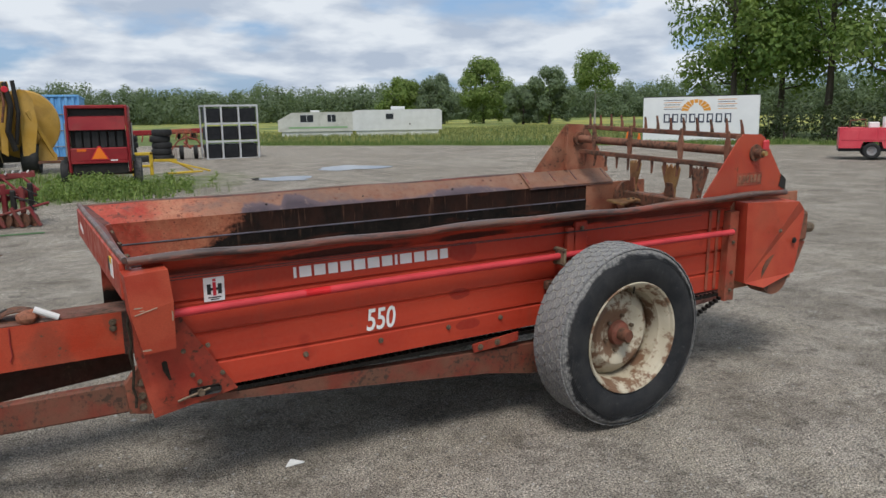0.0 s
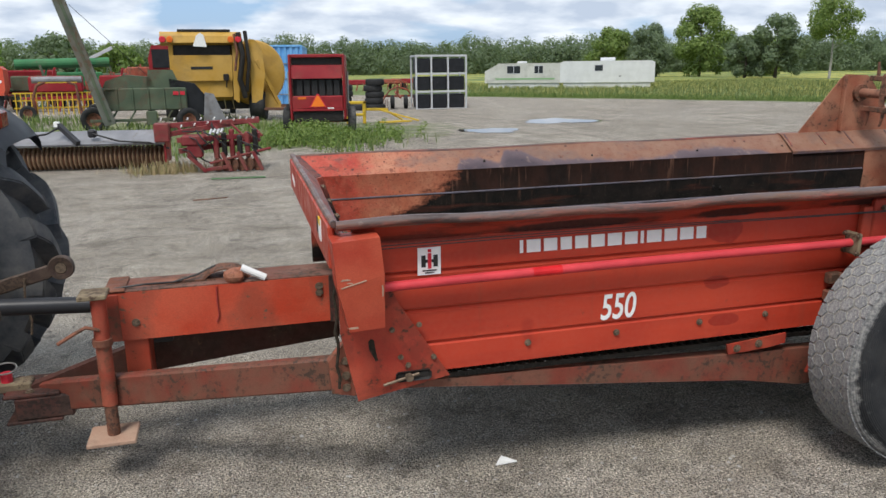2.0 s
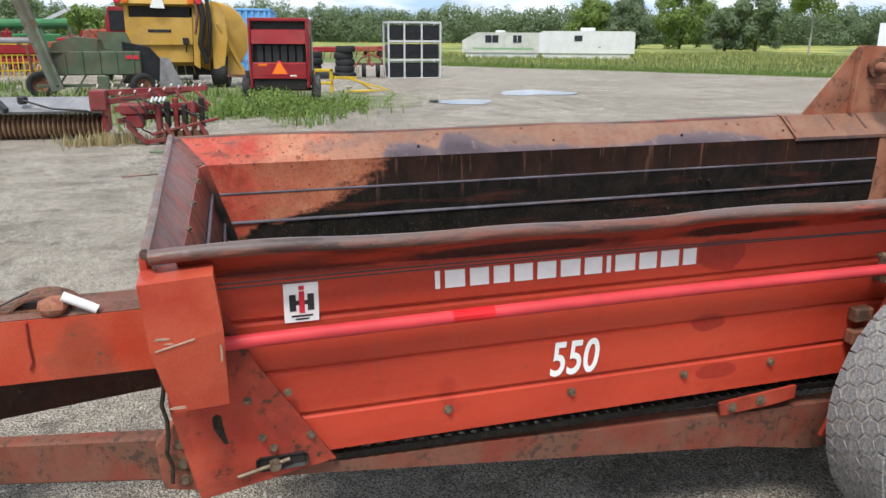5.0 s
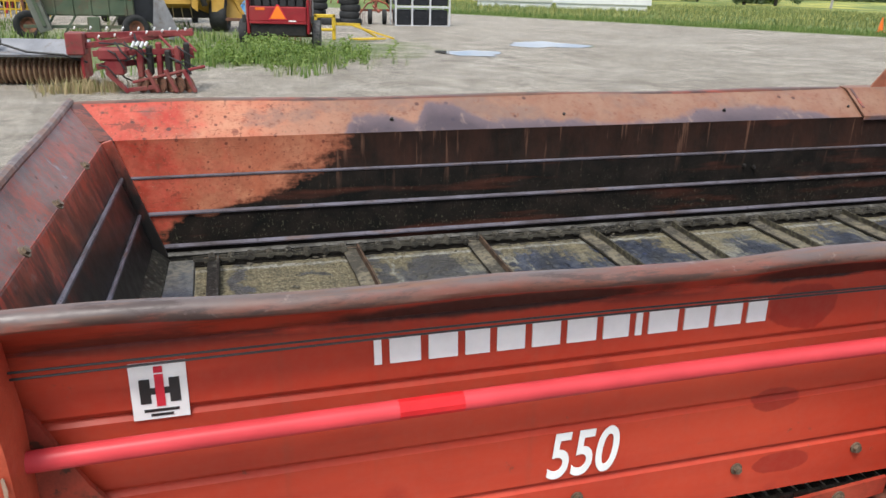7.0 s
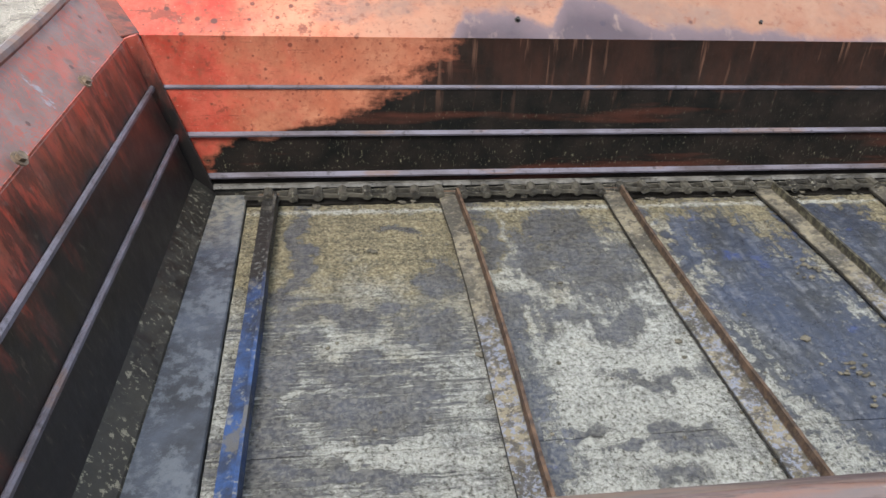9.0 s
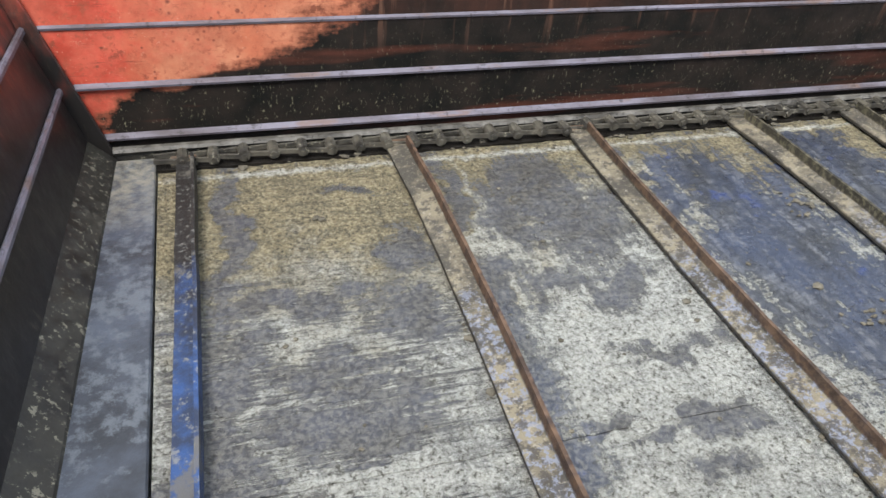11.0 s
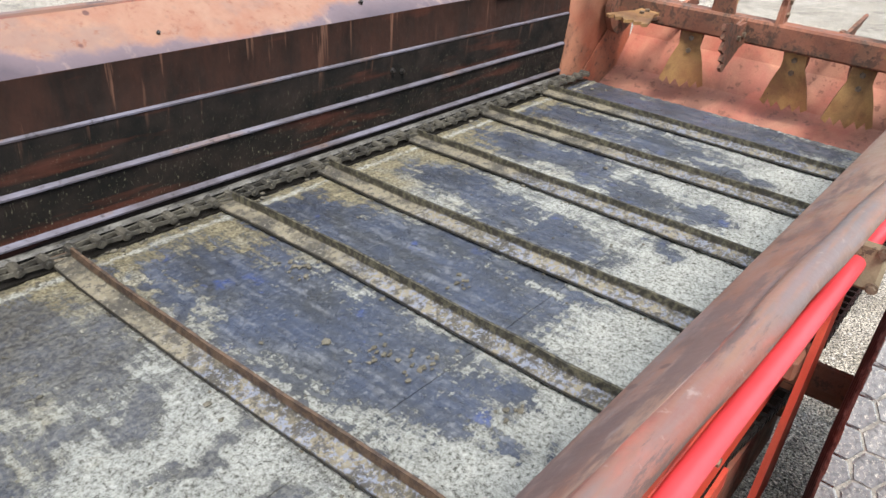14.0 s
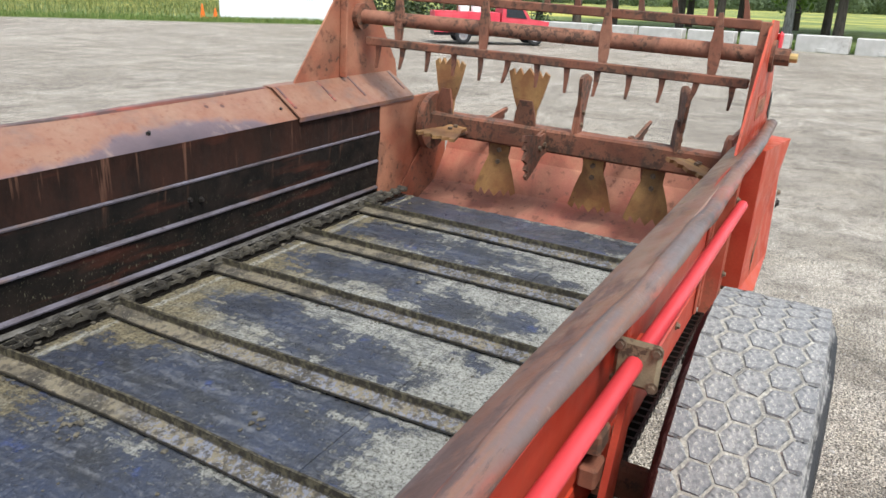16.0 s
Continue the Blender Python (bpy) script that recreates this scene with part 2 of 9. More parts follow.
def burnt_wall():
    """Inside of the box: red paint to the front, darkened for shade, blackened by manure further back, with runs and
    rust.
    """
    m = Nodes("blackened_red_wall", 0.5)
    x, z = m.axis(0), m.axis(2)
    warp = m.noise(3.6, 7, 0.62)
    smear = m.noise(5.0, 6, 0.65, (0.7, 1.0, 3.0))
    fine = m.noise(28, 6, 0.68)
    # brown mixed in for the upright wall's shade beside the sky-facing flare
    red = m.mix(m.ramp(m.noise(13, 8, 0.75), [(0.36, 0.55), (0.64, 0.10)]), old_red(m, 0.2), (0.17, 0.050, 0.030))
    # black grows to the rear and downwards, behind a ragged brown edge
    edge = m.ramp(z, [(0.10, 0.10), (0.15, 0.30), (0.19, 0.50), (0.25, 0.66), (0.31, 0.70), (0.40, 0.84)])
    rag = m.math("MULTIPLY", m.math("SUBTRACT", warp, 0.5), m.ramp(z, [(0.15, 1.1), (0.19, 0.30)]))
    f = m.math("ADD", m.math("SUBTRACT", x, edge), rag)
    f = m.math("ADD", f, m.math("MULTIPLY", m.math("SUBTRACT", smear, 0.5), 0.34))
    f = m.math("ADD", f, m.math("MULTIPLY", m.math("SUBTRACT", fine, 0.5), 0.22))
    # black along the foot: manure, plus painted shade behind the chain
    low = m.math("SUBTRACT", m.math("ADD", 0.055, m.math("MULTIPLY", m.math("SUBTRACT", warp, 0.5), 0.20)), z)
    f = m.math("MAXIMUM", f, m.math("MULTIPLY", low, 3.0))
    brown = soft(m, m.math("ADD", f, 0.03), 0.07)
    black = soft(m, m.math("SUBTRACT", f, 0.02), 0.06)
    dark = m.mix(m.ramp(m.noise(11, 6, 0.6), [(0.35, 0.0), (0.7, 1.0)]), (0.005, 0.005, 0.0045), (0.016, 0.012, 0.010))
    high = m.ramp(z, [(0.29, 0.0), (0.31, 1.0)])
    dark = m.mix(m.math("MULTIPLY", high, m.ramp(m.noise(7, 7, 0.7, (1.2, 1.0, 0.4)), [(0.38, 0.15), (0.60, 0.9)])), dark, (0.030, 0.014, 0.010))
    dark = m.mix(m.math("MULTIPLY", m.ramp(m.noise(3, 6, 0.6, (0.5, 1, 4)), [(0.56, 0.0), (0.68, 1.0)]), 0.30), dark, (0.12, 0.034, 0.02))
    runs = m.ramp(m.noise(22, 4, 0.6, (1.7, 1.0, 0.10)), [(0.59, 0.0), (0.68, 1.0)])
    dark = m.mix(m.math("MULTIPLY", runs, m.ramp(z, [(0.20, 0.0), (0.42, 0.6)])), dark, (0.17, 0.085, 0.055))
    speck = m.ramp(m.noise(170, 5, 0.72, (1.0, 1.0, 0.4)), [(0.605, 0.0), (0.67, 1.0)])
    dark = m.mix(m.math("MULTIPLY", speck, m.ramp(z, [(0.035, 0.12), (0.05, 0.75), (0.16, 0.40), (0.30, 0.03)])), dark, (0.19, 0.175, 0.115))
    c = m.mix(m.math("MULTIPLY", brown, 0.85), red, (0.15, 0.05, 0.028))
    c = m.mix(black, c, dark)
    m.color(c)
    m.rough(m.ramp(fine, [(0.35, 0.5), (0.65, 0.8)]))
    m.b.inputs["Specular IOR Level"].default_value = 0.07
    m.bump(m.math("ADD", fine, m.math("MULTIPLY", speck, 0.6)), 0.25, 0.006)
    return m.mat


def front_mat():
    """Front sheet: rust red above, black and wet below."""
    m = Nodes("rust_black_front_sheet", 0.45)
    z = m.axis(2)
    warp = m.noise(4.0, 7, 0.62, (1.0, 1.6, 0.7))
    f = m.math("ADD", m.math("SUBTRACT", 0.315, z), m.math("MULTIPLY", m.math("SUBTRACT", warp, 0.5), 0.60))
    runs = m.noise(14, 4, 0.6, (1.0, 1.6, 0.15))
    f = m.math("ADD", f, m.math("MULTIPLY", m.math("SUBTRACT", runs, 0.5), 0.35))
    c = m.mix(m.ramp(m.noise(9, 6, 0.65), [(0.4, 0.0), (0.65, 1.0)]), (0.36, 0.050, 0.030), (0.20, 0.062, 0.040))
    c = m.mix(m.ramp(m.noise(18, 8, 0.76, (1.0, 2.0, 0.30)), [(0.50, 0.0), (0.55, 0.85)]), c, (0.070, 0.026, 0.020))
    c = m.mix(m.math("MULTIPLY", spots(m, 26, 0.28, 0.30), 0.8), c, (0.07, 0.024, 0.018))
    c = m.mix(m.ramp(m.noise(30, 8, 0.75), [(0.58, 0.0), (0.65, 0.6)]), c, (0.30, 0.20, 0.17))
    c = m.mix(m.math("MULTIPLY", soft(m, m.math("ADD", f, 0.06), 0.16), m.ramp(m.noise(26, 8, 0.78, (1.0, 1.4, 0.5)), [(0.44, 0.95), (0.58, 0.35)])), c, (0.055, 0.024, 0.018))
    lowc = m.mix(m.ramp(m.noise(55, 7, 0.75, (1.0, 1.6, 0.35)), [(0.57, 0.0), (0.66, 0.4)]), (0.014, 0.012, 0.011), (0.12, 0.105, 0.075))
    c = m.mix(soft(m, m.math("SUBTRACT", f, 0.02), 0.14), c, lowc)
    m.color(c)
    m.rough(m.ramp(m.noise(20, 5), [(0.3, 0.28), (0.7, 0.5)]))
    m.b.inputs["Specular IOR Level"].default_value = 0.5
    m.bump(m.noise(40, 5), 0.2, 0.005)
    return m.mat


# height of the tar tide along the flare, by a quarter of the way to the rear
TIDE = [(0.205, 0.385), (0.222, 0.468), (0.252, 0.480), (0.280, 0.448), (0.294, 0.508), (0.322, 0.495), (0.350, 0.455), (0.410, 0.454), (0.485, 0.432), (0.557, 0.447),
        (0.59, 0.478), (0.652, 0.476), (0.725, 0.458), (0.76, 0.425)]


def flare_mat():
    """The sloping top edge: faded orange paint, a grey-purple tar tide along its foot."""
    m = Nodes("faded_orange_flare", 0.5)
    x, z = m.axis(0), m.axis(2)
    warp = m.noise(2.6, 5, 0.55, (1.0, 1.0, 0.6))
    fine = m.noise(30, 7, 0.7)
    tan = m.mix(m.ramp(m.noise(6, 6, 0.65), [(0.35, 0.0), (0.65, 1.0)]), (0.175, 0.080, 0.050), (0.215, 0.132, 0.090))
    c = m.mix(m.ramp(m.math("ADD", m.math("MULTIPLY", x, 0.5), m.math("MULTIPLY", m.math("SUBTRACT", warp, 0.5), 0.7)), [(0.22, 0.0), (0.62, 0.9)]), old_red(m, 0.55), tan)
    c = m.mix(m.ramp(m.noise(4.5, 8, 0.7, (0.7, 1.0, 1.0)), [(0.50, 0.0), (0.60, 0.6)]), c, (0.145, 0.095, 0.078))
    c = m.mix(m.ramp(fine, [(0.58, 0.0), (0.66, 0.8)]), c, (0.16, 0.065, 0.04))
    c = m.mix(m.math("MULTIPLY", spots(m, 16, 0.16, 0.30), 0.9), c, (0.07, 0.03, 0.025))
    lim = m.math("ADD", m.math("MULTIPLY", m.math("SUBTRACT", warp, 0.5), 0.05), m.ramp(m.math("MULTIPLY", x, 0.25), TIDE))
    lim = m.math("ADD", lim, m.math("MULTIPLY", m.math("SUBTRACT", m.noise(11, 7, 0.65), 0.5), 0.05))
    d = m.math("SUBTRACT", lim, z)
    tar = soft(m, d, 0.016)
    tcol = m.mix(soft(m, m.math("SUBTRACT", d, 0.02), 0.05), (0.115, 0.085, 0.095), (0.045, 0.038, 0.05))
    tcol = m.mix(m.ramp(m.noise(14, 5, 0.6, (1.5, 1.0, 0.2)), [(0.55, 0.0), (0.68, 0.6)]), tcol, (0.24, 0.17, 0.14))
    c = m.mix(m.math("MULTIPLY", tar, 0.9), c, tcol)
    m.color(c)
    m.rough(m.ramp(m.math("SUBTRACT", fine, m.math("MULTIPLY", tar, 0.2)), [(0.2, 0.32), (0.6, 0.6)]))
    m.bump(fine, 0.18, 0.005)
    return m.mat


# bare wet patches on the bed, bay by bay: centre x, y and half sizes
STAINS_FRONT = ((0.445, -0.28, 0.03, 0.20), (0.735, -0.155, 0.055, 0.03), (0.775, -0.39, 0.035, 0.08), (0.55, -0.535, 0.16, 0.042), (0.74, -0.61, 0.07, 0.045),
                (0.405, -0.85, 0.05, 0.28), (0.54, -0.70, 0.12, 0.035), (0.66, -0.745, 0.06, 0.022), (0.60, -0.81, 0.13, 0.035), (0.56, -0.98, 0.12, 0.022),
                (0.905, -0.22, 0.026, 0.20), (0.905, -0.56, 0.034, 0.20), (0.905, -0.90, 0.034, 0.24), (1.13, -0.19, 0.12, 0.075), (1.17, -0.34, 0.085, 0.13), (1.02, -0.31, 0.05, 0.09),
                (1.04, -0.56, 0.055, 0.032), (1.18, -0.58, 0.05, 0.035), (1.16, -0.76, 0.07, 0.018), (1.16, -0.935, 0.085, 0.022), (1.06, -0.935, 0.04, 0.018), (1.12, -1.04, 0.04, 0.026), (0.98, -0.88, 0.04, 0.016))
STAINS_MIDDLE = ((1.390, -0.34, 0.018, 0.24), (1.60, -0.31, 0.125, 0.16), (1.60, -0.60, 0.135, 0.24), (1.60, -0.88, 0.095, 0.15), (1.665, -1.05, 0.05, 0.06), (1.54, -1.11, 0.035, 0.06),
                 (1.385, -0.82, 0.016, 0.26), (1.62, -1.21, 0.025, 0.03), (1.70, -1.27, 0.02, 0.03), (1.96, -0.19, 0.10, 0.08), (1.99, -0.45, 0.12, 0.24), (1.97, -0.74, 0.085, 0.18), (1.88, -0.62, 0.04, 0.32), (2.11, -0.72, 0.04, 0.26))
STAINS_REAR = ((2.44, -0.32, 0.065, 0.13), (2.38, -0.56, 0.10, 0.11), (2.35, -0.80, 0.07, 0.13), (2.27, -1.05, 0.03, 0.06), (2.52, -1.08, 0.05, 0.06), (2.88, -0.30, 0.09, 0.16), (2.88, -0.55, 0.09, 0.11), (2.80, -0.80, 0.085, 0.13),
               (2.81, -1.03, 0.07, 0.07), (3.30, -0.28, 0.09, 0.17), (3.28, -0.62, 0.11, 0.15), (3.21, -0.95, 0.07, 0.11), (3.69, -0.50, 0.14, 0.48), (3.71, -1.10, 0.12, 0.18))
# pale dried bands
PALE_BANDS = ((1.430, -0.30, 0.014, 0.15), (1.430, -0.62, 0.028, 0.14), (1.445, -0.93, 0.05, 0.22), (1.50, -1.20, 0.14, 0.10), (1.12, -0.86, 0.13, 0.24), (0.965, -0.46, 0.022, 0.30), (0.60, -0.90, 0.10, 0.03),
              (1.75, -0.42, 0.015, 0.12), (2.02, -1.14, 0.09, 0.13), (2.065, -0.52, 0.014, 0.26), (2.34, -1.08, 0.11, 0.14), (2.76, -1.16, 0.14, 0.11), (3.18, -1.16, 0.12, 0.10), (2.50, -0.62, 0.05, 0.06))


def nearest(x, y, patches, cap):
    """Scaled distance to the nearest of some oval patches, 1 on its rim."""
    return min(cap, min(math.hypot((x - cx) / rx, (y - cy) / ry) for cx, cy, rx, ry in patches))


def wear(x, y):
    """How far the crust is worn off, and how floury it is, at a place on the bed."""
    p = Vector((x, y, 0.0))
    wx = x + 0.075 * noise.fractal(p * 5.0, 0.8, 2.1, 6) + 0.012 * noise.noise(p * 40)
    wy = y + 0.09 * noise.fractal(p * 5.0 + Vector((7, 3, 1)), 0.8, 2.1, 6) + 0.015 * noise.noise(p * 37 + Vector((2, 5, 0)))
    wet = (0.76 if x < 0.84 else 0.77 if x < 1.36 else 0.86) - 0.62 * nearest(wx, wy, STAINS_FRONT + STAINS_MIDDLE + STAINS_REAR, 2.0)
    near = min(1.0, max(0.0, (-0.98 - wy) / 0.16)) * (x > 1.36)
    return wet - 0.55 * near - max(0.0, 0.55 - abs(y + 0.048) / 0.03), max(1.15 - nearest(wx, wy, PALE_BANDS, 2.2), 0.9 * near - 0.6, 0.30 - abs(y + 0.052) / 0.03)


def floor_mat():
    """Bed of the box: bare blue-grey wet sheet, its blue a painted sky reflection, where a grainy crust of dried manure
    has worn through.
    """
    m = Nodes("caked_bed", 0.7)
    x, y = m.axis(0), m.axis(1)
    warp = m.noise(4.4, 8, 0.66)
    warp2 = m.noise(5.6, 7, 0.66, (1.3, 0.8, 1.0))
    blot = m.noise(13.0, 9, 0.74, (0.9, 1.2, 1.0))
    drag = m.noise(9.0, 8, 0.74, (0.4, 3.0, 1.0))
    tiny = m.noise(46, 7, 0.74)
    worm = m.noise(105, 8, 0.80)
    pore = m.voro(210)
    strokes = m.noise(20, 6, 0.7, (0.20, 6.0, 1.0))

    def less(v, k):
        return m.math("MULTIPLY", m.math("SUBTRACT", v, 0.5), k)

    f = m.attribute("wet")
    for nz, amp in ((blot, 1.1), (drag, 1.1), (tiny, 1.6), (worm, 2.0)):
        f = m.math("ADD", f, less(nz, amp))
    # strokes left by the scraper, strongest in the lower half of the front bay
    low_front = m.math("MULTIPLY", m.ramp(x, [(0.82, 1.0), (0.90, 0.18)]), m.ramp(m.math("MULTIPLY", y, -1.0), [(0.46, 0.10), (0.60, 1.0)]))
    f = m.math("ADD", f, m.math("MULTIPLY", less(strokes, 3.2), low_front))
    pull = m.noise(10.0, 8, 0.74, (3.6, 0.4, 1.0))
    f = m.math("ADD", f, m.math("MULTIPLY", less(pull, 2.0), m.ramp(x, [(0.85, 0.2), (0.95, 1.0)])))
    back = m.ramp(m.math("MULTIPLY", x, 0.5), [(0.66, 0.0), (0.72, 1.0)])
    bare = soft(m, f, 0.13)
    halo = soft(m, m.math("ADD", f, 0.40), 0.80)
    band = soft(m, m.math("ADD", m.attribute("band"), m.math("ADD", less(tiny, 2.0), less(blot, 1.4))), 0.5)
    # tan crust towards the far wall, grey and floury towards the near one
    turn = m.math("ADD", m.math("SUBTRACT", m.math("MULTIPLY", y, -1.0), m.ramp(m.math("MULTIPLY", x, 0.5), [(0.40, 0.52), (0.60, 0.30)])), less(warp, 0.9))
    turn = m.math("ADD", turn, less(blot, 0.5))
    pale = soft(m, turn, 0.35)
    pale = m.math("MAXIMUM", pale, m.math("MULTIPLY", band, 0.8))
    g = m.ramp(tiny, [(0.36, 0.0), (0.62, 1.0)])
    tan = m.mix(g, (0.250, 0.210, 0.128), (0.40, 0.342, 0.215))
    grey = m.mix(g, (0.42, 0.42, 0.375), (0.62, 0.62, 0.56))
    c = m.mix(pale, tan, grey)
    thin = soft(m, m.math("ADD", m.math("ADD", less(blot, 2.0), less(drag, 1.4)), m.math("ADD", m.math("ADD", less(tiny, 1.8), less(pull, 1.2)), 0.02)), 0.40)
    thin = m.math("MULTIPLY", thin, m.math("SUBTRACT", 1.0, m.math("MULTIPLY", band, 0.7)))
    c = m.mix(m.math("MULTIPLY", thin, 0.50), c, m.mix(pale, (0.072, 0.064, 0.046), (0.125, 0.130, 0.138)))
    c = m.mix(m.ramp(worm, [(0.42, 0.85), (0.465, 0.0)]), c, (0.070, 0.066, 0.054))
    c = m.mix(m.ramp(pore, [(0.30, 0.0), (0.66, 0.30)]), c, (0.075, 0.070, 0.056))
    c = m.mix(m.ramp(worm, [(0.53, 0.0), (0.58, 0.68)]), c, m.mix(pale, (0.50, 0.445, 0.29), (0.70, 0.70, 0.65)))
    c = m.mix(m.math("MULTIPLY", halo, 0.20), c, (0.082, 0.084, 0.086))
    # blue of the reflected sky is put into the wet sheet's colour
    wet = m.mix(m.ramp(warp2, [(0.38, 0.0), (0.62, 1.0)]), (0.020, 0.022, 0.027), (0.024, 0.032, 0.056))
    wet = m.mix(m.ramp(m.noise(12, 8, 0.75, (3.2, 0.5, 1.0)), [(0.53, 0.0), (0.62, 0.6)]), wet, (0.014, 0.015, 0.019))
    wet = m.mix(m.ramp(m.noise(7, 7, 0.75), [(0.60, 0.0), (0.67, 0.7)]), wet, (0.024, 0.044, 0.15))
    wet = m.mix(m.ramp(m.noise(75, 6, 0.75), [(0.57, 0.0), (0.66, 0.55)]), wet, (0.19, 0.195, 0.20))
    film = m.ramp(m.math("ADD", m.math("MULTIPLY", pull, 0.6), m.math("MULTIPLY", tiny, 0.4)), [(0.49, 0.0), (0.60, 0.62)])
    wet = m.mix(m.math("MULTIPLY", film, m.ramp(blot, [(0.44, 0.15), (0.60, 1.0)])), wet, (0.175, 0.180, 0.190))
    # in the two front bays a thin dark crust is left, further back the sheet is clean
    left = m.math("MULTIPLY", m.ramp(worm, [(0.485, 0.0), (0.53, 0.95)]), m.ramp(back, [(0.0, 1.0), (1.0, 0.0)]))
    grime = m.mix(m.ramp(blot, [(0.40, 0.0), (0.60, 1.0)]), (0.021, 0.020, 0.021), (0.040, 0.042, 0.052))
    blue_strip = m.math("MULTIPLY", m.ramp(x, [(0.87, 0.0), (0.90, 1.0), (0.95, 1.0), (0.99, 0.0)]), m.ramp(m.math("MULTIPLY", y, -1.0), [(0.50, 0.0), (0.62, 0.85)]))
    wet = m.mix(m.math("MAXIMUM", back, blue_strip), grime, wet)
    wet = m.mix(m.math("MULTIPLY", left, 0.42), wet, (0.14, 0.135, 0.115))
    c = m.mix(m.math("MULTIPLY", bare, m.ramp(back, [(0.0, 0.94), (1.0, 0.97)])), c, wet)
    m.color(c)
    m.rough(m.math("ADD", m.ramp(bare, [(0.0, 0.95), (1.0, 0.34)]), less(tiny, 0.7)))
    m.link(m.ramp(bare, [(0.0, 0.03), (1.0, 0.28)]), m.b.inputs["Specular IOR Level"])
    dry = m.math("SUBTRACT", 1.0, bare)
    h = m.math("ADD", less(worm, 2.4), m.math("ADD", less(tiny, 1.2), m.math("MULTIPLY", m.math("SUBTRACT", pore, 0.4), -0.5)))
    m.bump(m.math("ADD", m.math("MULTIPLY", h, m.math("ADD", m.math("MULTIPLY", dry, 0.85), 0.15)), m.math("MULTIPLY", dry, 0.25)), 1.0, 0.007)
    return m.mat


def pan_mat():
    m = Nodes("dark_front_pan", 0.45)
    c = m.mix(m.ramp(m.noise(5, 7, 0.68), [(0.4, 0.0), (0.65, 1.0)]), (0.022, 0.024, 0.028), (0.050, 0.058, 0.075))
    f = m.math("ADD", m.math("MULTIPLY", m.noise(34, 8, 0.78), 0.5), m.math("MULTIPLY", m.noise(7, 8, 0.72, (1.2, 0.8, 1.0)), 0.5))
    c = m.mix(m.ramp(f, [(0.49, 0.0), (0.55, 0.8)]), c, (0.082, 0.092, 0.106))
    far = m.ramp(m.math("ADD", m.axis(1), m.math("MULTIPLY", m.noise(6, 6), 0.5)), [(0.0, 0.0), (0.22, 0.7)])
    c = m.mix(m.math("MULTIPLY", far, m.ramp(m.noise(40, 7, 0.75), [(0.42, 0.2), (0.58, 1.0)])), c, (0.20, 0.185, 0.145))
    m.color(c)
    m.bump(m.noise(90, 5), 0.4, 0.005)
    return m.mat


def slat_mat():
    """Cross slat: dusty flange with shade painted below it, rusty upright edge to the front of the box, crumbly olive
    dirt further back.
    """
    m = Nodes("caked_slat", 0.8)
    x, z = m.axis(0), m.axis(2)
    base = m.mix(m.ramp(m.noise(9, 7, 0.68), [(0.42, 0.0), (0.56, 1.0)]), (0.050, 0.045, 0.036), (0.160, 0.138, 0.096))
    half = m.ramp(m.math("ADD", m.math("MULTIPLY", m.axis(1), -1.0), m.math("MULTIPLY", m.math("SUBTRACT", m.noise(5, 5), 0.5), 0.8)), [(0.40, 0.0), (0.60, 1.0)])
    c = m.mix(m.math("MULTIPLY", half, m.ramp(m.noise(75, 6, 0.72), [(0.49, 0.0), (0.54, 0.85)])), base, (0.155, 0.168, 0.21))
    c = m.mix(m.ramp(m.noise(48, 7, 0.72), [(0.50, 0.0), (0.57, 0.85)]), c, (0.045, 0.040, 0.034))
    c = m.mix(m.ramp(m.noise(110, 5, 0.7), [(0.57, 0.0), (0.64, 0.7)]), c, (0.25, 0.23, 0.185))
    back = m.ramp(m.math("MULTIPLY", m.math("SUBTRACT", x, 1.2), 1.0), [(0.1, 0.0), (0.5, 1.0)])
    dirt = m.mix(m.ramp(m.noise(60, 6, 0.7), [(0.46, 0.0), (0.60, 1.0)]), (0.022, 0.019, 0.013), (0.092, 0.082, 0.052))
    edge = m.mix(back, m.mix(m.ramp(m.noise(30, 6, 0.7), [(0.4, 0.0), (0.6, 1.0)]), (0.035, 0.021, 0.015), (0.105, 0.062, 0.038)), dirt)
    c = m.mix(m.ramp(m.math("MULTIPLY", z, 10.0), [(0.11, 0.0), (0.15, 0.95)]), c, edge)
    # gap shade under the raised flange, put in as a dark lower rim
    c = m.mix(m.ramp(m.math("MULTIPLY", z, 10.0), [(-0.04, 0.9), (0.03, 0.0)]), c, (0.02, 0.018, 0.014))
    m.color(c)
    m.bump(m.noise(90, 6, 0.7), 0.7, 0.006)
    return m.mat


